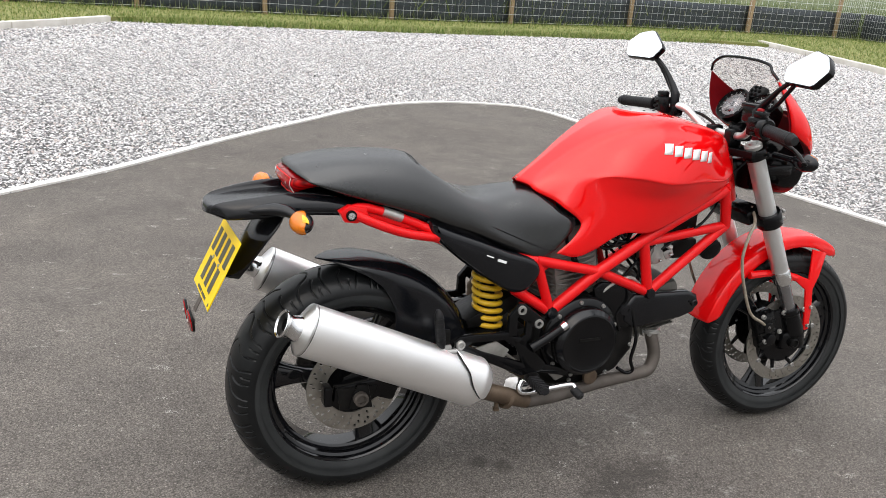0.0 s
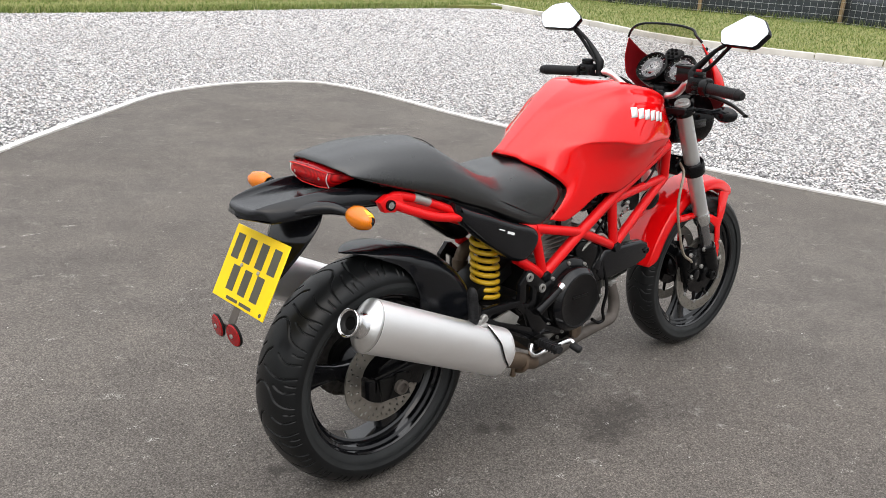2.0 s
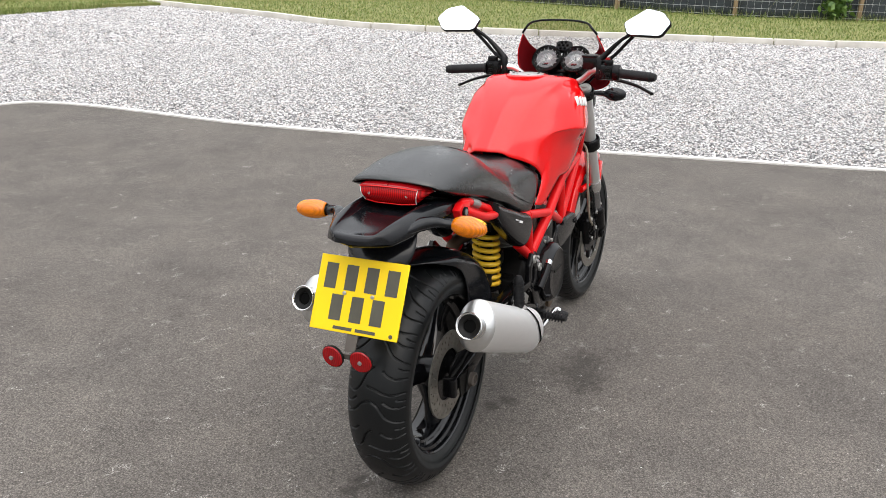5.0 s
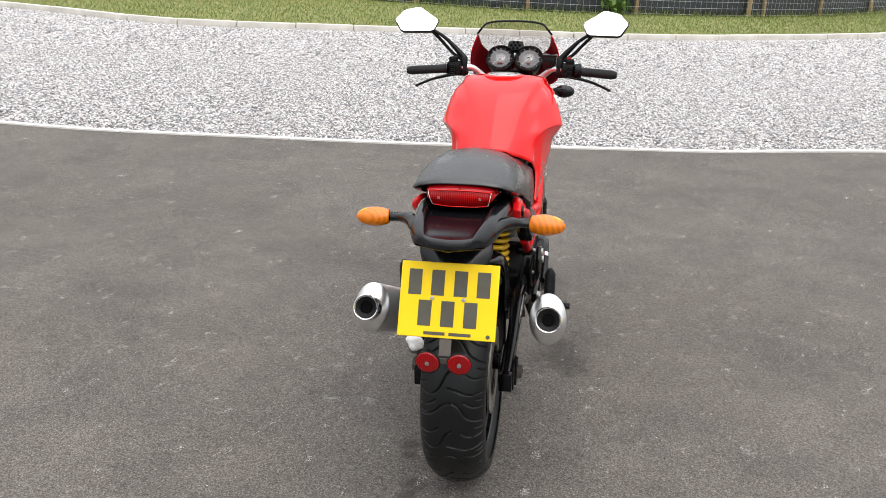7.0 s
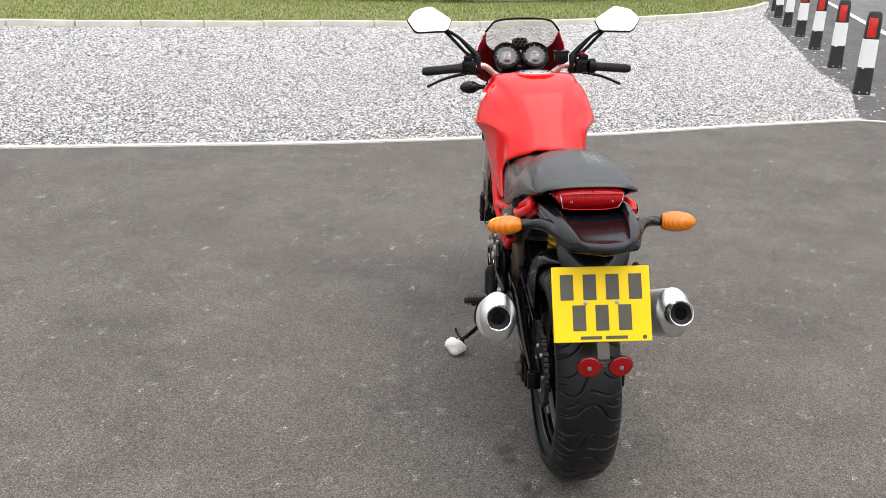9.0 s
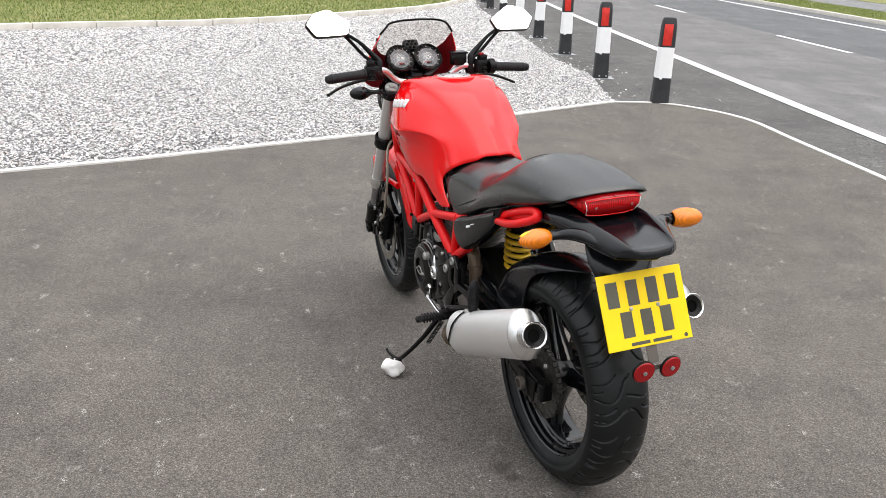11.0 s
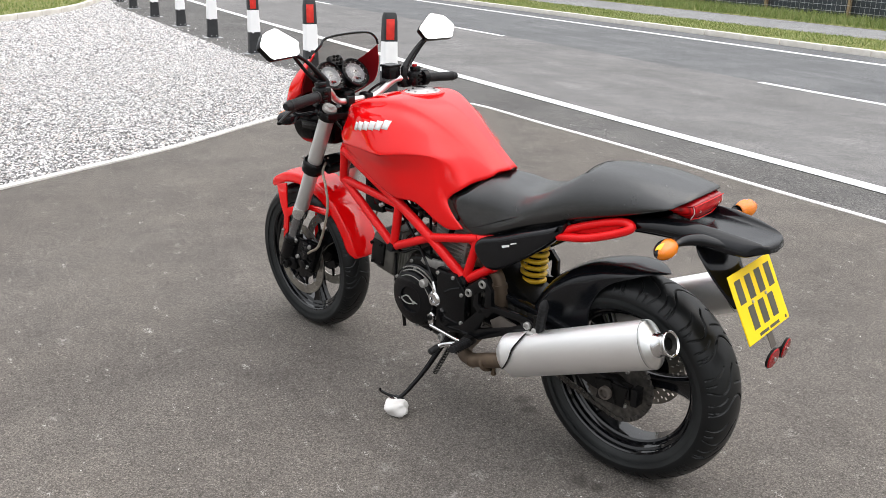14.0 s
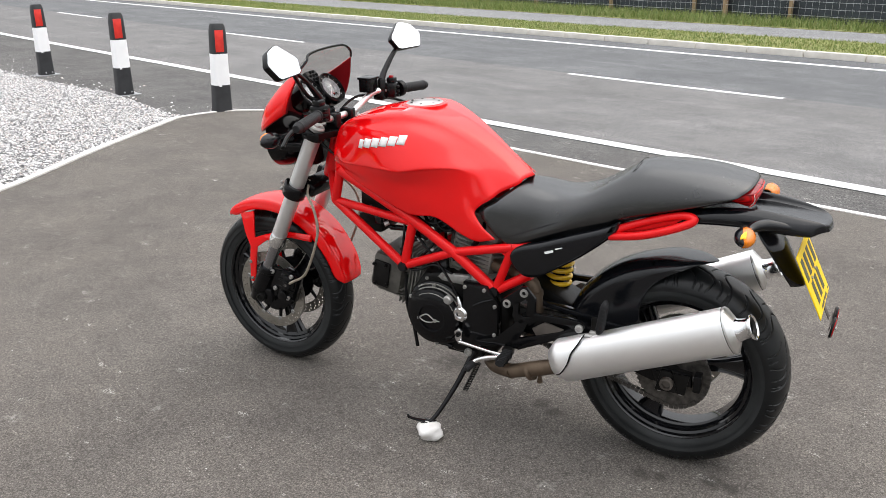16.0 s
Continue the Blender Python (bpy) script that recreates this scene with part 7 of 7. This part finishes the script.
# ribs of the black cover, coloured pale grey for the highlights along them
for r0 in (0.104, 0.094, 0.080):
    part("rib_highlight", tube([(0.753 + r0 * math.cos(radians(a)), 0.1345 + ({0.104: 0.0, 0.094: 0.004, 0.080: 0.020}[r0]), 0.366 + r0 * math.sin(radians(a))) for a in range(55, 160, 9)], 0.0024, 8), FINS, engine)
for k in range(6):
    a = k * math.pi / 3 + 0.5
    part("cover_bolt", bolt_geo((0.753 + 0.100 * math.cos(a), 0.132, 0.366 + 0.100 * math.sin(a)), (0, 1, 0), 0.006), ALLOY, engine)
part("inspection_ring", ring([(0.044, 0.052), (0.048, 0.052), (0.048, 0.059), (0.044, 0.059)], 36, am), SATIN, engine)
part("cover_eyelet", tube([(0.801, 0.158, 0.357), (0.786, 0.159, 0.349), (0.769, 0.159, 0.346), (0.753, 0.159, 0.349), (0.742, 0.158, 0.355)], 0.0018, 6, 4), ALLOY, engine, "bright eyelet on the cover")
part("cover_arc", tube([(0.844, 0.140, 0.366), (0.822, 0.150, 0.352), (0.801, 0.158, 0.357), (0.771, 0.159, 0.373), (0.742, 0.158, 0.356), (0.707, 0.150, 0.354)], 0.0022, 8, 6), ALLOY, engine)
for x, z in ((0.800, 0.357), (0.742, 0.355)):
    part("cover_bolt", bolt_geo((x, 0.157, z), (0, 1, 0), 0.0055, 0.006), ALLOY, engine)
part("cover_bolt", bolt_geo((0.710, 0.145, 0.393), (0, 1, 0), 0.010, 0.014), ALLOY, engine)
part("sprocket_cover", prism([(0.530, 0.330), (0.530, 0.450), (0.570, 0.500), (0.650, 0.500), (0.655, 0.300), (0.600, 0.290)], 0.110, 0.150, 0.010), BLACK, engine, "black sprocket cover")
part("selector_cover", lathe([(0.026, 0), (0.026, 0.020), (0.020, 0.026), (0.012, 0.026), (0.010, 0.020), (0, 0.020)], 24, aim((0.659, 0.130, 0.391), (0, 1, 0))), CHROME, engine, "bright clutch slave cylinder")
part("slave_neck", tube([(0.659, 0.142, 0.406), (0.662, 0.143, 0.426), (0.670, 0.141, 0.446)], [0.012, 0.009, 0.005], 12, 3), CHROME, engine)
part("clutch_hose", tube([(0.669, 0.141, 0.444), (0.690, 0.138, 0.480), (0.722, 0.132, 0.520), (0.760, 0.122, 0.555), (0.830, 0.110, 0.620)], 0.0042, 8, 6), BLACK, engine, "thin black clutch hose")
for x, z in ((0.542, 0.345), (0.540, 0.440), (0.575, 0.488), (0.640, 0.488), (0.590, 0.305)):
    part("cover_bolt", bolt_geo((x, 0.149, z), (0, 1, 0), 0.006, 0.007), ALLOY, engine)
part("cover_lip", tube([(0.612, 0.1515, 0.431), (0.580, 0.1515, 0.450), (0.546, 0.1515, 0.463)], 0.0030, 8), SATIN, engine)
part("starter_plug", lathe([(0.014, 0), (0.014, 0.014), (0.010, 0.018), (0, 0.018)], 16, aim((0.692, 0.155, 0.440), (0, 1, 0))), ALLOY, engine)
# belt covers on the right
part("belt_cover", prism([(0.790, 0.470), (0.820, 0.508), (1.010, 0.503), (1.042, 0.490), (1.052, 0.462), (1.036, 0.436), (0.990, 0.422), (0.830, 0.405), (0.795, 0.430)], -0.098, -0.132, 0.010, 3), SATIN, engine, "black cam belt cover")
part("belt_badge", box((0.024, 0.003, 0.006), place=Matrix.Translation((1.026, -0.1335, 0.468)) @ pose(0, 0, 0, 0, 20, 0)), DULL, engine)
part("upright_belt_cover", prism([(0.685, 0.535), (0.707, 0.551), (0.747, 0.549), (0.788, 0.533), (0.822, 0.502), (0.838, 0.420), (0.793, 0.409), (0.735, 0.452), (0.697, 0.496)], -0.112, -0.126, 0.005, 2, 3), BLACK, engine, "black upright cam belt cover")
part("pulley_boss", lathe([(0.018, 0), (0.018, 0.004), (0.013, 0.006), (0, 0.006)], 24, aim((0.795, -0.126, 0.466), (0, -1, 0))), SATIN, engine)
part("cover_bolt", bolt_geo((1.034, -0.131, 0.466), (0, -1, 0), 0.011, 0.006), SATIN, engine)


def finned(name, a, b, size, count, mat, label, rounded=False):
    """A finned barrel from a to b."""
    a, b = Vector(a), Vector(b)
    d = (b - a)
    m = aim(a, d)
    L = d.length
    barrel = part(name, box((size[0] * 0.80, size[1] * 0.80, L), (0, 0, L / 2), 0.008, m), mat, engine, label)
    for k in range(count):
        h = L * (k + 0.5) / count
        fin = lathe([(size[0] * 0.38, h - 0.003), (size[0] * 0.5, h - 0.0012), (size[0] * 0.5 + 0.0008, h), (size[0] * 0.5, h + 0.0012), (size[0] * 0.38, h + 0.003)], 40, m) if rounded else box((size[0], size[1], 0.0035), (0, 0, h), 0.001, m, 1)
        part("fin", fin, mat, engine)
    return barrel


finned("front_cylinder", (0.815, 0, 0.430), (0.910, 0, 0.448), (0.150, 0.190), 8, FINS, "finned front cylinder")
part("front_head", joined(box((0.115, 0.19, 0.130), (0, 0, 0), 0.018, Matrix.Translation((0.955, 0.0, 0.455)) @ pose(0, 0, 0, 0, -12, 0)), box((0.030, 0.15, 0.100), (0, 0, 0), 0.012, Matrix.Translation((1.000, 0.0, 0.462)) @ pose(0, 0, 0, 0, -12, 0))), HEAD, engine, "grimy front cylinder head")
part("head_cover", box((0.060, 0.012, 0.090), (0, 0, 0), 0.006, Matrix.Translation((0.970, 0.098, 0.455)) @ pose(0, 0, 0, 0, -10, 0)), DULL, engine)
for dx, dz in ((-0.022, 0.034), (0.022, 0.034), (-0.022, -0.034), (0.022, -0.034)):
    part("cover_bolt", bolt_geo((0.970 + dx, 0.103, 0.455 + dz), (0, 1, 0), 0.006), DULL, engine)
finned("rear_cylinder", (0.665, 0, 0.490), (0.640, 0, 0.625), (0.204, 0.170), 10, FINS, "finned rear cylinder", True)
part("barrel_base", prism([(0.575, 0.486), (0.585, 0.508), (0.640, 0.512), (0.735, 0.506), (0.752, 0.490), (0.735, 0.478), (0.590, 0.474)], -0.118, 0.118, 0.006), ALLOY, engine, "bare alloy base of the rear cylinder")
part("rear_head", box((0.150, 0.17, 0.090), (0, 0, 0), 0.016, Matrix.Translation((0.628, 0, 0.665)) @ pose(0, 0, 0, 0, -8, 0)), FINS, engine, "rear cylinder head")
part("intake", tube([(0.700, 0.02, 0.640), (0.765, 0.02, 0.645), (0.800, 0.02, 0.690)], 0.032, 16, 4), DULL, engine)
part("airbox", prism([(0.660, 0.705), (0.720, 0.715), (0.830, 0.715), (1.040, 0.800), (1.040, 0.880), (0.760, 0.900), (0.640, 0.820)], -0.085, 0.085, 0.015), DULL, bike, "black airbox under the tank")
part("battery_tray", joined(box((0.150, 0.16, 0.085), (0.975, 0, 0.690), 0.012), box((0.090, 0.12, 0.060), (1.030, 0, 0.610), 0.010)), DULL, bike, "black tray between the frame rails")
part("coil", lathe([(0.020, -0.06), (0.020, 0.06)], 16, aim((0.90, -0.05, 0.620), (1, 0, 0.2))), BLACK, bike)
part("throttle_body", joined(lathe([(0.030, -0.030), (0.034, -0.020), (0.034, 0.020), (0.030, 0.030)], 20, aim((0.885, -0.055, 0.615), (0, 1, 0.1))), box((0.050, 0.020, 0.040), (0.890, -0.095, 0.620), 0.006)), ALLOY, bike, "cast alloy throttle body")
random.seed(4)
for k in range(7):
    s = -1 if k % 2 else 1
    y = s * random.uniform(0.06, 0.105)
    a = (random.uniform(0.72, 0.98), y, random.uniform(0.62, 0.70))
    b = (random.uniform(0.70, 0.92), y + s * 0.012, random.uniform(0.47, 0.56))
    c = ((a[0] + b[0]) / 2 + random.uniform(-0.04, 0.04), y + s * 0.014, (a[2] + b[2]) / 2)
    part("cable", tube([a, c, b], 0.0045, 8, 6), BLACK, bike)
part("breather_hose", tube([(0.815, -0.128, 0.470), (0.840, -0.135, 0.380), (0.835, -0.130, 0.310), (0.850, -0.125, 0.270), (0.830, -0.120, 0.262), (0.800, -0.118, 0.280)], 0.0052, 10, 6), BLACK, bike, "black breather hose")
part("wiring", tube([(0.780, -0.120, 0.560), (0.800, -0.128, 0.500), (0.770, -0.125, 0.450), (0.790, -0.120, 0.400)], 0.005, 8, 6), BLACK, bike)
part("left_wiring", tube([(0.870, 0.110, 0.480), (0.868, 0.116, 0.400), (0.850, 0.118, 0.320), (0.800, 0.122, 0.270), (0.700, 0.120, 0.258)], 0.0055, 8, 6), BLACK, bike)
part("drain_tube", tube([(0.850, 0.105, 0.300), (0.835, 0.110, 0.225)], 0.006, 10), BLACK, bike)
# throttle linkage on the right, between the frame tubes
part("linkage_plate", prism([(0.872, 0.655), (0.905, 0.662), (0.915, 0.640), (0.895, 0.625), (0.912, 0.600), (0.890, 0.588), (0.868, 0.605), (0.880, 0.630)], -0.108, -0.112, 0.001), ALLOY, bike, "bare alloy throttle linkage")
part("linkage_plate", prism([(0.915, 0.620), (0.945, 0.632), (0.955, 0.612), (0.930, 0.598)], -0.104, -0.108, 0.001), ALLOY, bike)
part("throttle_pulley", lathe([(0.024, 0), (0.026, 0.002), (0.022, 0.004), (0.026, 0.006), (0.024, 0.008)], 24, aim((0.892, -0.100, 0.612), (0, -1, 0))), ALLOY, bike)
for x, z, y in ((0.880, 0.650, -0.114), (0.902, 0.602, -0.114), (0.938, 0.616, -0.110), (0.860, 0.585, -0.105)):
    part("linkage_bolt", bolt_geo((x, y, z), (0, -1, 0), 0.006, 0.008), CHROME, bike)
part("throttle_cable", tube([(0.905, -0.110, 0.632), (0.960, -0.118, 0.668), (1.030, -0.118, 0.705), (1.090, -0.100, 0.760), (1.130, -0.070, 0.840)], 0.0040, 8, 6), BLACK, bike)
# hoses that droop from under the tank on either side
for s in (-1, 1):
    for x0, dx, sag in ((0.700, 0.110, 0.030), (0.715, 0.130, 0.012), (0.760, 0.140, 0.040), (0.680, 0.090, 0.045)):
        part("hose", tube([(x0, s * 0.095, 0.690), (x0 + dx * 0.3, s * 0.112, 0.672 - sag * 0.5), (x0 + dx * 0.7, s * 0.114, 0.672 - sag * 0.3), (x0 + dx, s * 0.100, 0.700)], 0.0055, 8, 6), BLACK, bike, "black rubber hose")
    part("plug_lead", tube([(0.620, s * 0.060, 0.690), (0.600, s * 0.098, 0.665), (0.622, s * 0.106, 0.620), (0.640, s * 0.095, 0.600)], 0.0050, 8, 6), BLACK, bike)
    part("plug_cap", tube([(0.622, s * 0.104, 0.622), (0.642, s * 0.092, 0.596)], 0.009, 10), SATIN, bike)
    for x, z in ((0.590, 0.480), (0.640, 0.505), (0.735, 0.500), (0.790, 0.478), (0.835, 0.420), (0.835, 0.350), (0.560, 0.300), (0.640, 0.262), (0.760, 0.272)):
        part("case_bolt", bolt_geo((x, s * 0.113, z), (0, s, 0), 0.006, 0.008), ALLOY, engine)
    part("head_nut", bolt_geo((0.590, s * 0.086, 0.690), (0, s, 0.3), 0.008, 0.010), ALLOY, engine)
    part("head_nut", bolt_geo((0.668, s * 0.086, 0.690), (0, s, 0.3), 0.008, 0.010), ALLOY, engine)
part("oil_line", tube([(0.700, -0.115, 0.505), (0.740, -0.128, 0.545), (0.800, -0.126, 0.560), (0.850, -0.120, 0.520), (0.862, -0.122, 0.470)], 0.0048, 8, 6), HOSE, bike, "metal oil line")
part("oil_line", tube([(0.700, 0.112, 0.505), (0.760, 0.122, 0.530), (0.830, 0.120, 0.500), (0.900, 0.112, 0.520)], 0.0048, 8, 6), BLACK, bike, "black oil line")
part("header_bolt", bolt_geo((0.928, -0.082, 0.368), (0, 0, -1), 0.007, 0.016), ALLOY, bike)
part("header_bolt", bolt_geo((0.972, -0.030, 0.368), (0, 0, -1), 0.007, 0.016), ALLOY, bike)
for k in range(4):
    part("head_fin", box((0.100, 0.186, 0.0035), (0, 0, 0), 0.001, Matrix.Translation((0.945 + 0.003 * k, -0.006, 0.388 + 0.011 * k)) @ pose(0, 0, 0, 0, -10, 0), 1), HEAD, engine)
part("ignition_coil", box((0.070, 0.030, 0.034), (0, 0, 0), 0.006, Matrix.Translation((0.735, 0.092, 0.655)) @ pose(0, 0, 0, 0, 20, 0)), BLACK, bike, "black ignition coil")
part("relay", box((0.030, 0.022, 0.034), (0.800, 0.096, 0.640), 0.004), SATIN, bike)
part("relay", box((0.026, 0.020, 0.030), (0.975, 0.088, 0.640), 0.004), SATIN, bike)
for k, (x, z) in enumerate(((0.690, 0.560), (0.770, 0.575), (0.830, 0.600), (0.930, 0.640), (0.990, 0.690))):
    for s in (-1, 1):
        part("hose_clip", tube([(x, s * 0.104, z), (x + 0.012, s * 0.112, z - 0.006)], 0.0075, 8), ALLOY if k % 2 else BLACK, bike)
part("injector_rail", tube([(0.800, 0.085, 0.600), (0.870, 0.092, 0.622), (0.935, 0.085, 0.618)], 0.009, 10, 4), BLACK, bike)
part("casting", prism([(0.560, 0.345), (0.610, 0.360), (0.660, 0.320), (0.640, 0.290), (0.590, 0.270), (0.560, 0.300)], -0.128, -0.114, 0.004), ALLOY, engine, "bare alloy casting under the clutch cover")
for k in range(5):
    part("casting_rib", box((0.004, 0.012, 0.050), (0, 0, 0), 0.001, Matrix.Translation((0.572 + 0.018 * k, -0.130, 0.318)) @ pose(0, 0, 0, 0, -14, 0)), ALLOY, engine)
part("horn", lathe([(0.030, 0), (0.036, 0.006), (0.034, 0.018), (0.016, 0.026), (0, 0.026)], 24, aim((1.115, -0.060, 0.612), (-0.2, -1, -0.2))), BLACK, bike, "black horn")

# ---- foot controls ----
for s in (-1, 1):
    y0, y1 = s * 0.158, s * 0.174
    bars = ([(0.246, 0.446), (0.262, 0.456), (0.300, 0.458), (0.402, 0.454), (0.436, 0.424), (0.420, 0.410), (0.392, 0.434), (0.300, 0.436), (0.282, 0.424), (0.256, 0.418)],
            [(0.254, 0.416), (0.284, 0.432), (0.330, 0.408), (0.478, 0.352), (0.474, 0.328), (0.452, 0.324), (0.330, 0.384)],
            [(0.412, 0.442), (0.442, 0.436), (0.524, 0.352), (0.516, 0.328), (0.470, 0.326), (0.458, 0.348)],
            [(0.402, 0.500), (0.424, 0.524), (0.440, 0.512), (0.426, 0.492), (0.430, 0.444), (0.402, 0.438)],
            [(0.452, 0.490), (0.470, 0.482), (0.474, 0.432), (0.446, 0.408), (0.430, 0.424), (0.454, 0.444)],
            [(0.420, 0.520), (0.430, 0.532), (0.446, 0.530), (0.506, 0.482), (0.508, 0.462), (0.490, 0.454), (0.474, 0.462), (0.424, 0.500)])
    hang = part("footpeg_hanger", joined(*[prism(q, y0, y1, 0.003) for q in bars]), BLACK, bike, "black cast footrest hanger")
    part("hanger_arm", prism([(0.500, 0.352), (0.524, 0.346), (0.606, 0.318), (0.600, 0.300), (0.520, 0.318), (0.490, 0.332)], s * 0.150, s * 0.162, 0.004), BLACK, hang)
    part("hanger_plate", prism([(0.302, 0.414), (0.372, 0.430), (0.412, 0.402), (0.396, 0.376)], s * 0.160, s * 0.168, 0.002), FINS if s < 0 else PIPE, hang, "grey alloy inset")
    part("hanger_bolt", bolt_geo((0.264, s * 0.174, 0.436), (0, s, 0), 0.0125, 0.010), ALLOY, hang, "bright hanger bolt")
    for p in ((0.436, 0.514), (0.490, 0.471)):
        part("frame_bolt", lathe([(0.013, -0.012), (0.013, 0.0), (0.012, 0.004), (0.007, 0.004), (0.006, -0.003), (0, -0.003)], 18, aim((p[0], s * 0.175, p[1]), (0, s, 0))), ALLOY, hang)
    peg = part("passenger_peg", tube([(0.198, s * 0.212, 0.452), (0.193, s * 0.213, 0.464), (0.187, s * 0.214, 0.505), (0.182, s * 0.214, 0.540), (0.180, s * 0.213, 0.554)], [0.009, 0.0145, 0.0155, 0.0135, 0.006], 14, 5, flat=0.75), GRIP, bike, "folded rubber passenger footpeg")
    for k in range(6):
        part("peg_rib", tube([(0.1925 - 0.0018 * k, s * 0.2135, 0.468 + 0.0125 * k), (0.1920 - 0.0018 * k, s * 0.2135, 0.4715 + 0.0125 * k)], 0.0168, 14, flat=0.75), GRIP, peg)
    part("peg_hinge", joined(box((0.034, 0.030, 0.034), (0.206, s * 0.203, 0.440), 0.006), lathe([(0.008, -0.02), (0.008, 0.02)], 10, aim((0.214, s * 0.215, 0.438), (1, 0, 0)))), ALLOY, peg, "cast alloy peg hinge")
    rp = part("rider_peg", joined(tube([(0.482, s * 0.172, 0.316), (0.478, s * 0.190, 0.316)], 0.012, 12), tube([(0.478, s * 0.190, 0.317), (0.472, s * 0.270, 0.320)], 0.0125, 12, flat=0.8), *[box((0.027, 0.004, 0.025), (0.475, s * (0.198 + 0.010 * k), 0.319), 0.001) for k in range(7)]), GRIP, bike, "ribbed rubber rider footpeg")
    part("peg_bracket", box((0.030, 0.040, 0.030), (0.484, s * 0.175, 0.316), 0.006), DULL, rp)
# brake pedal
pedal = part("brake_pedal", tube([(0.445, -0.190, 0.318), (0.435, -0.196, 0.300), (0.450, -0.200, 0.288), (0.520, -0.200, 0.290), (0.592, -0.200, 0.292), (0.602, -0.212, 0.286)], [0.008, 0.008, 0.008, 0.008, 0.009, 0.008], 12, 4), CHROME, bike, "bright metal brake pedal")
part("pedal_pad", lathe([(0.011, 0), (0.012, 0.004), (0.012, 0.030), (0.008, 0.034), (0, 0.034)], 16, aim((0.600, -0.205, 0.280), (0.25, -1, -0.35))), GRIP, pedal)
mc = part("rear_master_cylinder", tube([(0.470, -0.180, 0.405), (0.520, -0.182, 0.432), (0.560, -0.180, 0.455)], [0.014, 0.012, 0.010], 14), BLACK, bike, "rear brake master cylinder")
part("master_end", lathe([(0.012, 0), (0.012, 0.016), (0.008, 0.020), (0, 0.020)], 14, aim((0.558, -0.180, 0.454), (0.8, 0, 0.5))), CHROME, mc)
# gear lever
gear = part("gear_lever", tube([(0.476, 0.196, 0.308), (0.540, 0.200, 0.291), (0.578, 0.202, 0.274), (0.588, 0.212, 0.266)], [0.008, 0.008, 0.008, 0.007], 12, 4), CHROME, bike, "bright metal gear lever")
part("toe_peg", lathe([(0.010, 0), (0.0115, 0.004), (0.0115, 0.032), (0.007, 0.036), (0, 0.036)], 16, aim((0.587, 0.206, 0.266), (0.2, 1, -0.25))), GRIP, gear)
part("gear_rod", tube([(0.475, 0.186, 0.304), (0.540, 0.184, 0.304), (0.648, 0.178, 0.312)], 0.0055, 10), CHROME, gear, "bright linkage rod")
part("gear_crank", prism([(0.640, 0.345), (0.654, 0.353), (0.668, 0.342), (0.665, 0.316), (0.654, 0.300), (0.641, 0.303), (0.642, 0.320)], 0.160, 0.174, 0.004), CHROME, gear, "bright gear crank")
part("crank_bolt", bolt_geo((0.652, 0.174, 0.336), (0, 1, 0), 0.009), DULL, gear)

# side stand and the stone under its foot
stand = part("side_stand", tube([(0.618, 0.128, 0.262), (0.632, 0.150, 0.225), (0.660, 0.195, 0.150), (0.690, 0.245, 0.085), (0.708, 0.272, 0.058)], [0.013, 0.0095, 0.0080, 0.0072, 0.0072], 12, 5, flat=1.0), BLACK, bike, "black side stand, folded down")
part("stand_bracket", prism([(0.585, 0.300), (0.655, 0.295), (0.660, 0.245), (0.620, 0.232), (0.590, 0.255)], 0.112, 0.130, 0.006), DULL, stand)
part("stand_foot", joined(prism([(0.690, 0.0555), (0.728, 0.0525), (0.732, 0.060), (0.694, 0.0625)], 0.256, 0.290, 0.002), tube([(0.722, 0.268, 0.058), (0.752, 0.276, 0.060), (0.776, 0.282, 0.066), (0.780, 0.283, 0.074)], [0.006, 0.005, 0.0045, 0.004], 8, 4)), BLACK, stand, "black stand foot with a curled tang")
part("stand_pivot", bolt_geo((0.634, 0.138, 0.262), (0, 1, 0), 0.013, 0.012), ALLOY, stand)
spring = [(0.596 + 0.028 * t + 0.0075 * math.cos(t * 16 * 2 * math.pi), 0.145 + 0.040 * t + 0.0075 * math.sin(t * 16 * 2 * math.pi), 0.235 - 0.085 * t) for t in np.linspace(0, 1, 190)]
part("stand_spring", tube(spring, 0.0018, 6), DULL, stand)

bm = bmesh.new()
bmesh.ops.create_icosphere(bm, subdivisions=3, radius=1)
for q in bm.verts:
    p = q.co
    k = 1 + 0.40 * noise.noise(p * 1.1 + Vector((4, 1, 0))) + 0.16 * noise.noise(p * 2.7)
    q.co = Vector((p.x * 0.042 * k, p.y * 0.034 * k, max(-0.7, min(p.z, 0.62)) * 0.034 * k))
base_pt = bike.matrix_world @ Vector((0.698, 0.290, 0))
stone = new("stone", mesh("stone", moved(from_bmesh(bm), Matrix.Translation((base_pt.x, base_pt.y, 0.0275)) @ pose(0, 0, 0, 0, 0, 40)), QUARTZ, 50))
tagged(stone, "rough white stone under the side stand foot", "stone")
